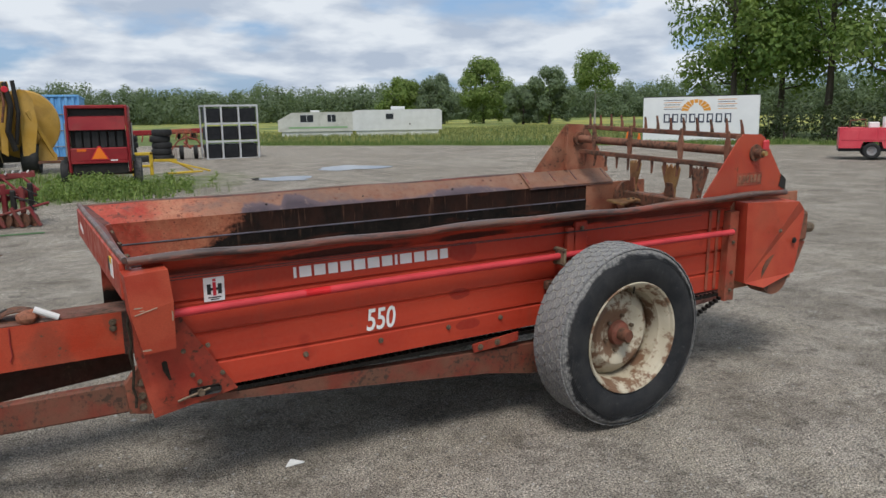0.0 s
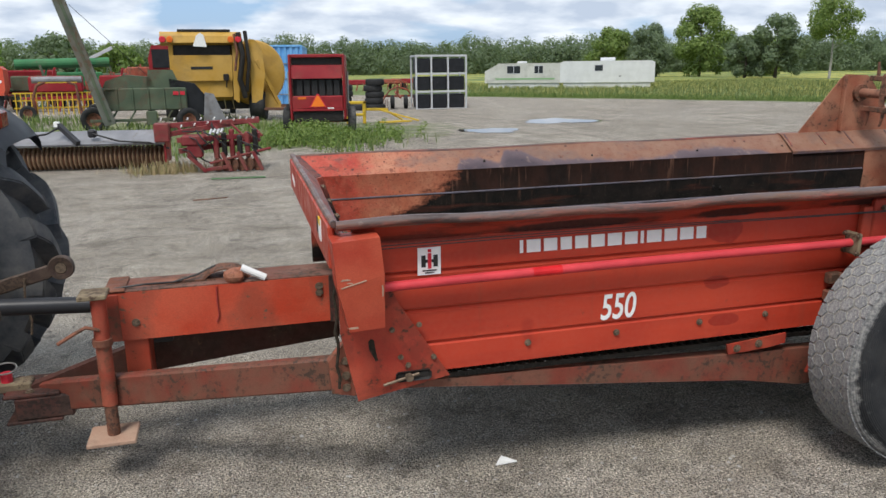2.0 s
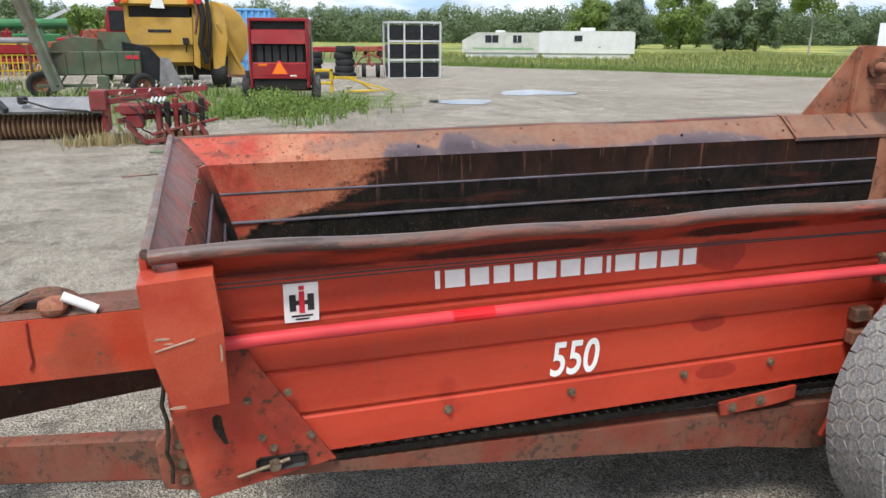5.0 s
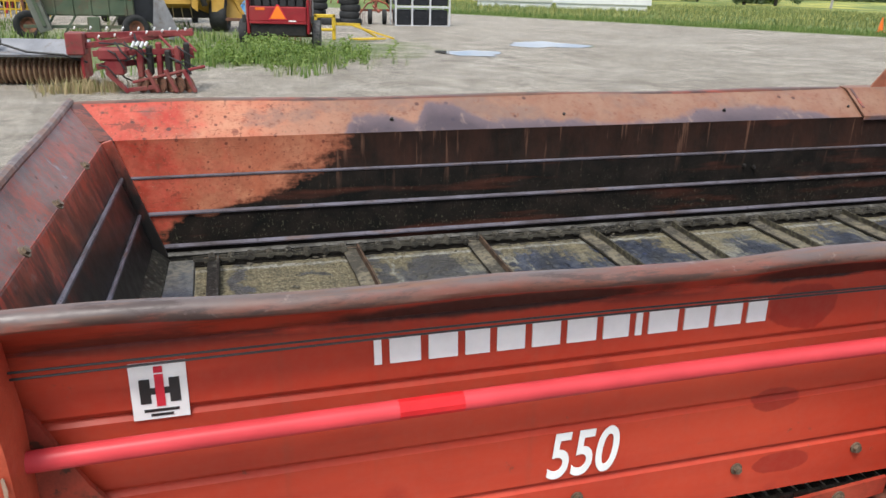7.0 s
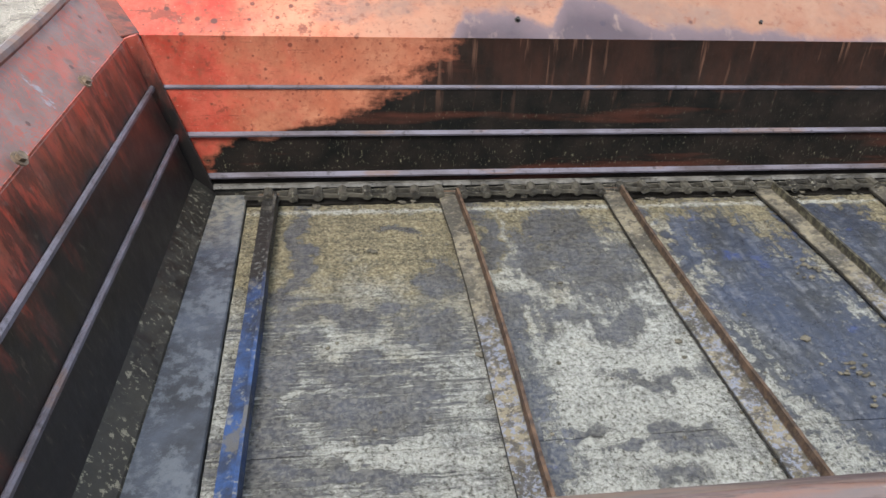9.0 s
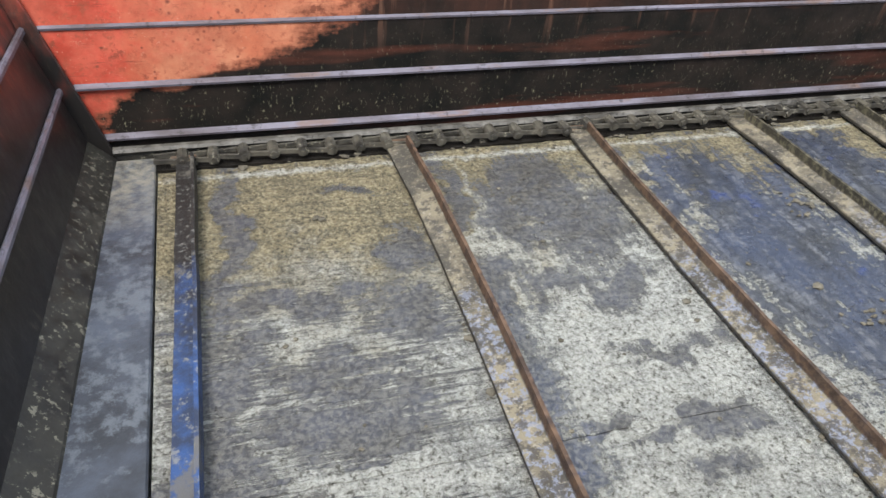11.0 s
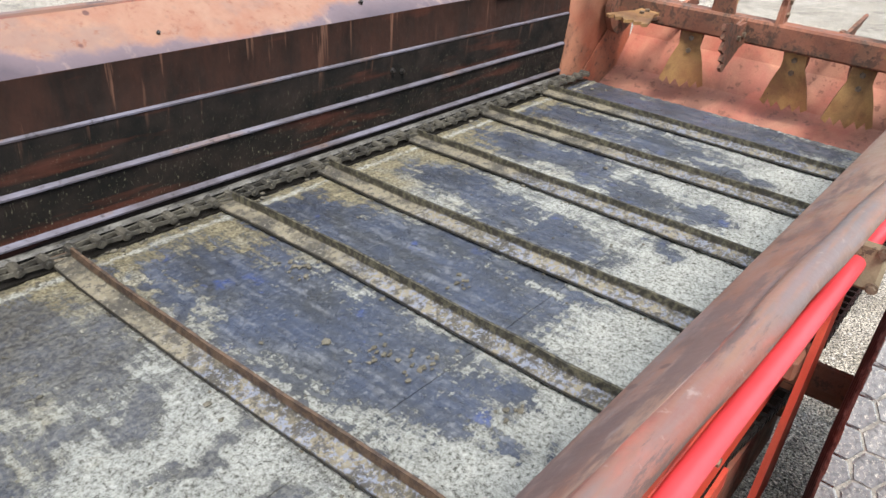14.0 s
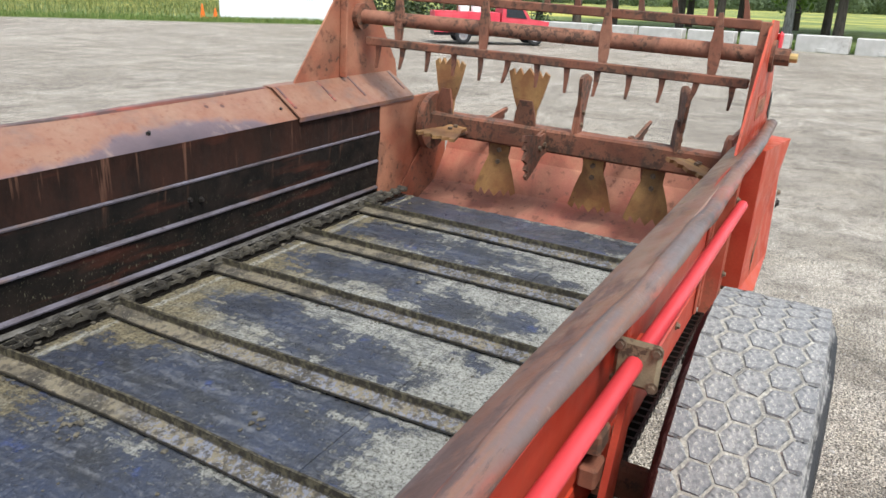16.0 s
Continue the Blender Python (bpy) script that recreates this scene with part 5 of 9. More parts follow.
    prism(bm, [(-0.05, 0.42), (0.10, 0.35), (0.17, 0.20), (0.366, -0.113), (0.003, -0.178), (-0.055, 0.105)], YN - 0.026, YN - 0.014)
    gs = part("gusset_plate", bm, GRIMY, spreader, "red bolted corner gusset")
    for x, z in ((0.171, -0.014), (0.301, -0.027), (0.14, 0.10), (0.245, 0.11), (0.20, -0.05)):
        bolt(x, YN - 0.026, z, 0.0075, (0, -1, 0), gs)
    bm = bmesh.new()
    box(bm, 0.15, 0.29, YN - 0.030, YN - 0.0265, -0.115, -0.075, 0.01)
    part("slot", bm, DARK, gs, "dark adjusting slot")
    bm = bmesh.new()
    tube(bm, (0.20, YN - 0.02, -0.096), (0.20, YN - 0.050, -0.096), 0.016, 10)
    tube(bm, (0.10, YN - 0.038, -0.118), (0.24, YN - 0.038, -0.085), 0.006, 6)
    part("chain_tensioner", bm, BOLT, gs, "rusty chain tensioner bolt")
    bm = bmesh.new()   # old grease smear and the dirty front edge
    prism(bm, [(0.048, 0.062), (0.058, 0.072), (0.070, 0.066), (0.076, 0.020), (0.084, -0.018), (0.074, -0.020), (0.060, 0.010), (0.050, 0.030)], YN - 0.0275, YN - 0.0262)
    part("grease_smear", bm, MUD_DARK, gs, "dark smear of old grease")
    bm = bmesh.new()
    pipe(bm, [(-0.066 + 0.006 * math.sin(q * 2.2), YN - 0.012 + 0.005 * math.sin(q * 3.1), 0.34 - 0.046 * q) for q in range(11)], 0.006, 6)
    part("dirt_seam", bm, MUD_DARK, spreader, "crumbly dark dirt in the front seam")
    bm = bmesh.new()
    prism(bm, [(-0.10, -0.02), (-0.03, 0.06), (0.0, -0.17), (-0.09, -0.15)], YN + 0.01, YN + 0.05)
    part("hinge_plate", bm, RED_WORN, spreader)
    for z in (-0.13, -0.08, -0.02):
        bolt(-0.035, YN + 0.01, z, 0.011, (0, -1, 0))
    # lower frame beams, axle, chain return
    for y, nm in ((YN + 0.035, "near"), (YF - 0.07, "far")):
        bm = bmesh.new()
        prism(bm, [(0.02, -0.112), (0.35, -0.142), (0.8, -0.158), (1.18, -0.178), (1.75, -0.200), (2.45, -0.225), (2.45, -0.395), (2.04, -0.388), (1.74, -0.330), (0.92, -0.240), (0.3, -0.170), (0.02, -0.150)], y - 0.03, y + 0.03)
        part("frame_beam", bm, BEAM if nm == "near" else DIRTY_RED, spreader, "rusty red frame beam")
        bm = bmesh.new()
        beam(bm, (2.45, y, -0.21), (3.6, y, -0.14), 0.05, 0.07)
        part("frame_beam", bm, DIRTY_RED, spreader)
    bm = bmesh.new()
    prism(bm, [(1.63, -0.142), (1.93, -0.118), (1.93, -0.165), (1.84, -0.178), (1.64, -0.188)], YN - 0.010, YN + 0.0)
    br = part("beam_bracket", bm, GRIMY, spreader, "red bolted beam bracket")
    for x, z in ((1.68, -0.163), (1.79, -0.152)):
        bolt(x, YN - 0.010, z, 0.012, (0, -1, 0), br)
    bm = bmesh.new()
    x = 0.37
    while x < 3.5:
        z = -0.128 - 0.010 * math.sin((x - 0.3) * 1.0)
        dy = -0.03 * min(1.0, max(0.0, (x - 1.98) / 0.3))
        box(bm, x, x + 0.036, YN + 0.003 + dy, YN + 0.011 + dy, z - 0.009, z + 0.009)
        box(bm, x, x + 0.036, YN + 0.056 + dy, YN + 0.064 + dy, z - 0.009, z + 0.009)
        box(bm, x + 0.028, x + 0.04, YN + 0.001 + dy, YN + 0.066 + dy, z - 0.010, z + 0.010)
        x += 0.041
    part("return_chain", bm, GREASE, spreader, "black chain hanging below the panel")
    bm = bmesh.new()
    tube(bm, (2.40, -1.60, -0.135), (2.40, 0.20, -0.135), 0.045, 14)
    part("axle", bm, RUSTY, spreader)
    bm = bmesh.new()
    prism(bm, [(2.30, -0.21), (2.50, -0.21), (2.46, -0.08), (2.34, -0.08)], YN - 0.02, YN + 0.09)
    part("axle_mount", bm, RUSTY, spreader)
    for k in range(7):   # cross bearers under the bed
        bm = bmesh.new()
        box(bm, 0.35 + k * 0.53, 0.40 + k * 0.53, YN + 0.06, YF - 0.04, -0.13, -0.047, 0.004)
        part("cross_bearer", bm, RUSTY, spreader)


MUDDY_STEEL = paint("muddy_steel", (0.14, 0.10, 0.065), (0.24, 0.19, 0.12), (0.07, 0.05, 0.035), 0.8, 0.9, 9.0, 0.5)
near_parent = spreader
build_side_fittings()


def build_rear():
    # end plates that carry the upper beater
    for y, dx, s in ((-1.50, 0.0, 1), (0.195, -0.03, -1)):
        bm = bmesh.new()
        prism(bm, [(3.28 + dx, 0.515), (4.08 + dx, 0.505), (4.06 + dx, 0.58), (3.83 + dx, 0.88), (3.79 + dx, 0.905), (3.62 + dx, 0.912), (3.58 + dx, 0.88), (3.30 + dx, 0.55)], y, y + 0.008)
        pl = part("end_plate", bm, RED if s > 0 else RUST_ORANGE, spreader, "rust-streaked red end plate")
        bm = bmesh.new()
        beam(bm, (3.60 + dx, y + 0.02 * s, 0.54), (3.60 + dx, y + 0.02 * s, 0.905), 0.035, 0.012, 0.003)
        part("flange", bm, RUST_ORANGE, pl)
        bm = bmesh.new()
        tube(bm, (3.74 + dx, y - 0.012 * s, 0.79), (3.74 + dx, y + 0.025 * s, 0.79), 0.055, 16)
        hub = part("bearing", bm, RUSTY, pl)
        if s > 0:
            bm = bmesh.new()
            tube(bm, (3.74, y - 0.01, 0.79), (3.74, y - 0.06, 0.79), 0.030, 12)
            part("shaft_end", bm, RUSTY, hub)
            bm = bmesh.new()
            tube(bm, (3.74, y - 0.055, 0.79), (3.74, y - 0.085, 0.79), 0.016, 10)
            part("shaft_tip", bm, BRASS, hub, "bright brass-coloured tip")
            bm = bmesh.new()
            box(bm, 3.80, 3.86, y - 0.02, y - 0.002, 0.80, 0.87, 0.01)
            part("red_guard", bm, BAR_RED, pl)
            for k in range(6):   # cast lettering that cannot be read
                bm = bmesh.new()
                box(bm, 3.60 + k * 0.036, 3.625 + k * 0.036, y - 0.005, y - 0.001, 0.60, 0.65, 0.002)
                part("cast_mark", bm, RUST_ORANGE, pl)
            bm = bmesh.new()
            box(bm, 3.585, 3.82, y - 0.003, y - 0.0005, 0.585, 0.665)
            part("cast_panel", bm, RED_WORN, pl)
            bm = bmesh.new()
            prism(bm, [(4.0, 0.56), (4.07, 0.53), (4.07, 0.60), (4.02, 0.64)], y - 0.004, y - 0.001)
            part("tar_patch", bm, DARK, pl)
    # saddle plates that lap over the far flare
    bm = bmesh.new()
    sheet(bm, [(YF - 0.006, 0.42), (YF - 0.008, 0.434), (YF + 0.030, 0.462), (YF + 0.128, 0.532), (YF + 0.17, 0.534)], 3.12, 3.98, 0.005)
    part("saddle_plate", bm, FLARE, spreader, "lapped plate over the flare")
    for x in (3.14, 3.40, 3.62, 3.95):
        bm = bmesh.new()
        beam(bm, (x, YF + 0.025, 0.466), (x, YF + 0.125, 0.536), 0.012, 0.005, 0.001)
        part("weld_seam", bm, RAIL, spreader)
    bm = bmesh.new()
    box(bm, 3.70, 4.35, YF - 0.005, YF + 0.012, -0.12, 0.43, 0.002)
    part("rear_side_plate", bm, RUST_ORANGE, spreader, "bare rusty rear side plate")
    bm = bmesh.new()
    box(bm, 3.64, 4.30, YN + 0.0, YN + 0.017, -0.12, 0.50, 0.002)
    part("rear_side_plate", bm, RUST_ORANGE, spreader)
    # gearbox shield on the near side
    bm = bmesh.new()
    outer = [(3.64, 0.478), (4.10, 0.46), (4.19, 0.40), (4.20, 0.36), (4.10, -0.02), (3.80, -0.09), (3.66, -0.05)]
    inner = [(x + (0.02 if x < 3.9 else 0.03), z) for x, z in outer]
    a = [bm.verts.new((x, -1.600 if x > 3.7 else -1.555, z)) for x, z in outer]
    b = [bm.verts.new((x, YN - 0.002, z)) for x, z in inner]
    for v in a:
        if v.co.x > 4.15:
            v.co.y = -1.575
    bm.faces.new(a), bm.faces.new(b)
    for i in range(len(a)):
        j = (i + 1) % len(a)
        bm.faces.new((a[i], a[j], b[j], b[i]))
    sh = part("gearbox_shield", bm, RED, spreader, "folded red gearbox shield")
    bolt(4.08, -1.597, 0.20, 0.014, (0, -1, 0), sh, DARK)
    bolt(3.92, -1.602, 0.28, 0.009, (0, -1, 0), sh)
    bm = bmesh.new()
    box(bm, 4.10, 4.28, -1.56, -1.44, 0.17, 0.38, 0.02)
    gb = part("gear_cover", bm, RUSTY, spreader, "rusty gear cover at the rear corner")
    bm = bmesh.new()
    tube(bm, (4.26, -1.50, 0.27), (4.36, -1.52, 0.25), 0.05, 10, 0.035)
    part("shaft_cap", bm, BOLT, gb)
    bm = bmesh.new()
    prism(bm, [(4.10, 0.20), (4.30, 0.16), (4.20, -0.03), (4.06, -0.02)], -1.53, -1.45)
    part("rear_wing", bm, RED_WORN, spreader)
    bm = bmesh.new()
    tube(bm, (3.95, -1.57, -0.02), (3.95, -1.44, -0.02), 0.14, 20)
    part("sprocket_guard", bm, RUSTY, spreader, "round rusty sprocket guard")
    bm = bmesh.new()
    for k in range(9):
        p = Vector((3.33 + k * 0.034, YN - 0.02, -0.235 + k * 0.013))
        box(bm, p.x, p.x + 0.028, p.y - 0.014, p.y + 0.014, p.z - 0.012, p.z + 0.012, 0.003)
    part("drive_chain", bm, GREASE, spreader, "black drive chain by the wheel")
    # rear pan below the lower beater
    bm = bmesh.new()
    prism(bm, [(3.86, -0.06), (4.05, -0.11), (4.25, -0.03), (4.36, 0.12), (4.40, 0.235), (4.392, 0.235), (4.35, 0.125), (4.245, -0.02), (4.05, -0.10), (3.86, -0.052)], YN + 0.02, YF - 0.01)
    part("rear_pan", bm, PAN, spreader, "dusty red curved rear pan")
    bm = bmesh.new()
    beam(bm, (3.90, YF - 0.012, -0.02), (4.28, YF - 0.012, 0.34), 0.004, 0.05, 0.001)
    part("pale_strip", bm, RUST_ORANGE, spreader)
    # lower beater: shaft with bolted paddles
    zc, xc = 0.305, 4.10
    bm = bmesh.new()
    box(bm, xc - 0.052, xc + 0.052, YN + 0.03, YF - 0.04, zc - 0.052, zc + 0.052, 0.010)
    lb = part("lower_beater", bm, RUSTY, spreader, "square beater shaft with bolted paddles")
    for y in (YF - 0.055, YN + 0.06):
        bm = bmesh.new()
        tube(bm, (xc, y - 0.015, zc), (xc, y + 0.015, zc), 0.135, 24)
        part("beater_disc", bm, RUSTY, lb)
    for k, (y, ang, wide) in enumerate(((-0.06, 4, 1), (-0.48, -3, 1), (-0.73, 6, 0), (-1.17, 2, 0), (-0.36, 184, 1), (-0.82, 176, 1), (-1.09, 182, 1),
                                        (-0.22, 95, 0), (-0.60, 262, 0), (-0.95, 88, 0), (-1.28, 275, 1), (-0.16, 268, 1))):
        bm = bmesh.new()
        turn = 78 if wide else 12
        m = pose(xc, y, zc, 0, ang, 0) @ pose(0, 0, 0, 0, 0, turn + (9 if k % 2 else -7))
        vs = prism(bm, [(0.044, 0.03), (0.048, 0.12), (0.060, 0.15), (0.074, 0.19), (0.100, 0.285), (0.078, 0.30), (0.068, 0.270), (0.045, 0.305), (0.028, 0.274), (0.0, 0.31),
                        (-0.028, 0.274), (-0.045, 0.305), (-0.068, 0.270), (-0.078, 0.30), (-0.100, 0.285), (-0.074, 0.19), (-0.060, 0.15), (-0.048, 0.12), (-0.044, 0.03)], -0.007, 0.007)
        bmesh.ops.transform(bm, matrix=m, verts=vs)
        pd = part("paddle", bm, PADDLE if wide else RUSTY, lb, "ochre rusty toothed paddle" if wide else "")
        bm = bmesh.new()   # bolted holder under the blade
        vs = prism(bm, [(-0.055, 0.035), (0.055, 0.035), (0.050, 0.10), (0.030, 0.165), (-0.030, 0.165), (-0.050, 0.10)], 0.0075, 0.020)
        bmesh.ops.transform(bm, matrix=m, verts=vs)
        part("paddle_holder", bm, RUSTY, pd)
        for hz in (0.085, 0.14):
            bm = bmesh.new()
            vs = tube(bm, (0, -0.018, hz), (0, 0.018, hz), 0.012, 6)
            bmesh.ops.transform(bm, matrix=m, verts=vs)
            part("bolt", bm, BOLT, pd)
    # upper beater: pipe, spiders and toothed bars
    xu, zu = 3.735, 0.790
    y0, y1 = 0.195, -1.50
    bm = bmesh.new()
    tube(bm, (xu - 0.02, y0, zu), (xu, y1, zu), 0.030, 14)
    ub = part("upper_beater", bm, RUST_BROWN, spreader, "rusty beater pipe with toothed bars", True)
    for y in (-0.02, -0.42, -0.92, -1.32):
        bm = bmesh.new()
        prism(bm, [(y - 0.009, zu - 0.115), (y + 0.010, zu - 0.118), (y + 0.020, zu - 0.045), (y + 0.022, zu + 0.03), (y + 0.008, zu + 0.130), (y - 0.004, zu + 0.130), (y - 0.020, zu + 0.03), (y - 0.018, zu - 0.045)], xu - 0.046, xu - 0.030, "x")
        part("spider", bm, RUST_BROWN, ub, "pointed rusty carrier plate")
    bars = ((-0.045, -0.098), (0.0, 0.098))
    for k, (dx, dz) in enumerate(bars):
        bm = bmesh.new()
        beam(bm, (xu + dx, y0 - 0.06, zu + dz), (xu + dx, y1 + 0.05, zu + dz), 0.03, 0.034, 0.004)
        tb = part("tooth_bar", bm, RUSTY, ub)
        n = 13
        for i in range(n):
            y = y0 - 0.12 - i * (y0 - y1 - 0.22) / (n - 1)
            sgn = 1 if dz > 0 else -1
            bm = bmesh.new()
            lean = rng.uniform(-0.012, 0.012)
            b, h = zu + dz + sgn * 0.012, sgn * rng.uniform(0.088, 0.102)
            prism(bm, [(y - 0.011, b), (y + 0.013, b), (y + 0.011 + lean * 0.4, b + h * 0.45), (y + 0.016 + lean, b + h), (y + 0.008 + lean, b + h), (y - 0.004 + lean * 0.4, b + h * 0.5)], xu + dx - 0.006, xu + dx + 0.006, "x")
            part("tooth", bm, RUSTY, tb)


BRASS = plain("brassy_tip", (0.55, 0.38, 0.16), 0.4, 0.8)
PAN = paint("dusty_red_pan", (0.34, 0.108, 0.072), (0.40, 0.190, 0.125), (0.17, 0.075, 0.05), 1.0, 0.7, 3.6, 0.57, (0.16, 0.075, 0.055))
PADDLE = paint("ochre_rust", (0.24, 0.115, 0.050), (0.36, 0.21, 0.085), (0.10, 0.05, 0.03), 0.8, 0.8, 7.0, 0.64, (0.07, 0.04, 0.028))
build_rear()


def build_wheel(cy, sgn, name):
    c = pose(2.415, cy, -0.128, 0, 0, 0 if sgn < 0 else 180)
    R = 0.500
    prof = [(0.300, -0.108), (0.318, -0.118), (0.360, -0.134), (0.405, -0.140), (0.440, -0.134), (0.468, -0.122), (0.484, -0.114), (R - 0.008, -0.100), (R - 0.008, 0.100), (0.484, 0.114), (0.44, 0.134), (0.39, 0.138), (0.33, 0.122), (0.30, 0.105), (0.285, 0.09), (0.285, -0.09), (0.300, -0.108)]
    bm = bmesh.new()
    lathe(bm, prof, 64, c)
    wh = part("wheel", bm, WORN_TYRE, spreader, "worn truck wheel with cream rusty rim", True)
    wh.name = name
    if sgn < 0:
        # hexagonal tread blocks: three shapes, shared round the tyre
        n, w = 52, 0.0345
        hl = math.pi / n
        shapes = {}
        for kind, form in [(k, f) for k in (-1, 0, 1) for f in range(5)]:
            outl = [(-w, 0), (-w / 2, -1), (w / 2, -1), (w, 0), (w / 2, 1), (-w / 2, 1)]
            if kind:
                outl = [(-kind * w, 0), (-kind * w / 2, -1), (kind * 0.011, -1), (kind * 0.011, 0), (kind * 0.011, 1), (-kind * w / 2, 1)]
            bm = bmesh.new()
            jig = [rng.uniform(0.68, 0.92) for _ in outl]
            sink = [rng.uniform(0.0, 0.0028) for _ in outl]
            top = [bm.verts.new(((R - d) * math.cos(da * hl * j), dy * j, (R - d) * math.sin(da * hl * j))) for (dy, da), j, d in zip(outl, jig, sink)]
            bot = [bm.verts.new(((R - 0.0065) * math.cos(da * hl * 0.95), dy * 0.95, (R - 0.0065) * math.sin(da * hl * 0.95))) for dy, da in outl]
            bm.faces.new(top)
            for k in range(6):
                bm.faces.new((top[k], top[(k + 1) % 6], bot[(k + 1) % 6], bot[k]))
            bmesh.ops.recalc_face_normals(bm, faces=bm.faces[:])
            me = bpy.data.meshes.new("tread_block")
            bm.to_mesh(me)
            me.materials.append(TREAD)
            shapes[kind, form] = me
        for row in range(-2, 3):
            for i in range(n):
                turn = 360.0 * (i + 0.5 * (row % 2)) / n
                o = new("tread_block", shapes[0 if abs(row) < 2 else (1 if row > 0 else -1), rng.randrange(5)])
                o.parent = wh
                o.matrix_local = c @ pose(0, row * w * 1.5, 0) @ Matrix.Rotation(radians(turn), 4, "Y")
        bm = bmesh.new()
        lathe(bm, [(R - 0.014, -0.096), (R - 0.0045, -0.091), (R - 0.0045, 0.091), (R - 0.014, 0.096)], 64, c)
        part("tread_base", bm, TREADBASE, wh, "pale dusty tread grooves", True)
        bm = bmesh.new()
        for k, r in enumerate((0.445, 0.452, 0.459, 0.466)):
            lathe(bm, [(r - 0.002, -0.1315 + k * 0.003), (r, -0.1345 + k * 0.003), (r + 0.002, -0.1315 + k * 0.003)], 64, c)
        part("sidewall_ribs", bm, WORN_TYRE, wh)
    # rim: flange, barrel, dished disc
    bm = bmesh.new()
    lathe(bm, [(0.288, -0.100), (0.300, -0.122), (0.309, -0.126), (0.313, -0.120), (0.309, -0.112), (0.292, -0.108), (0.280, -0.095), (0.272, -0.060), (0.262, -0.05), (0.255, 0.06), (0.285, 0.085), (0.288, 0.08), (0.262, 0.055), (0.27, -0.05), (0.288, -0.100)], 48, c)
    rim = part("rim", bm, RIM, wh, "cream painted rim flaking to rust", True)
    bm = bmesh.new()
    lathe(bm, [(0.0, 0.005), (0.10, 0.005), (0.13, -0.012), (0.175, -0.020), (0.205, -0.004), (0.255, 0.052), (0.256, 0.058), (0.205, 0.006), (0.17, -0.008), (0.12, 0.0), (0.0, 0.02)], 40, c)
    ds = part("wheel_disc", bm, RIM, wh, "cream dished wheel disc", True)
    bm = bmesh.new()
    lathe(bm, [(0.0, -0.030), (0.05, -0.030), (0.064, -0.022), (0.070, -0.002), (0.070, 0.008)], 24, c)
    part("hub", bm, HUBRED, wh, "rusty red hub", True)
    bm = bmesh.new()
    lathe(bm, [(0.0, -0.090), (0.030, -0.090), (0.036, -0.080), (0.038, -0.026)], 18, c)
    part("hub_cap", bm, RUSTY, wh, smooth=True)
    for k in range(6):
        a = k * math.pi / 3 + 0.3
        bm = bmesh.new()
        lathe(bm, [(0.0, -0.016), (0.011, -0.016), (0.011, 0.006)], 6, c @ pose(0.098 * math.cos(a), 0, 0.098 * math.sin(a)))
        part("wheel_nut", bm, BOLT, ds)
    bm = bmesh.new()
    tube(bm, c @ Vector((0.0, -0.11, 0.285)), c @ Vector((0.01, -0.095, 0.245)), 0.005, 6)
    part("valve", bm, BLACKV, rim)


HUBRED = paint("hub_red", (0.20, 0.06, 0.04), (0.26, 0.10, 0.07), (0.10, 0.05, 0.03), 0.8, 0.7, 12)
build_wheel(-1.72, -1, "near_wheel")
build_wheel(0.32, 1, "far_wheel")


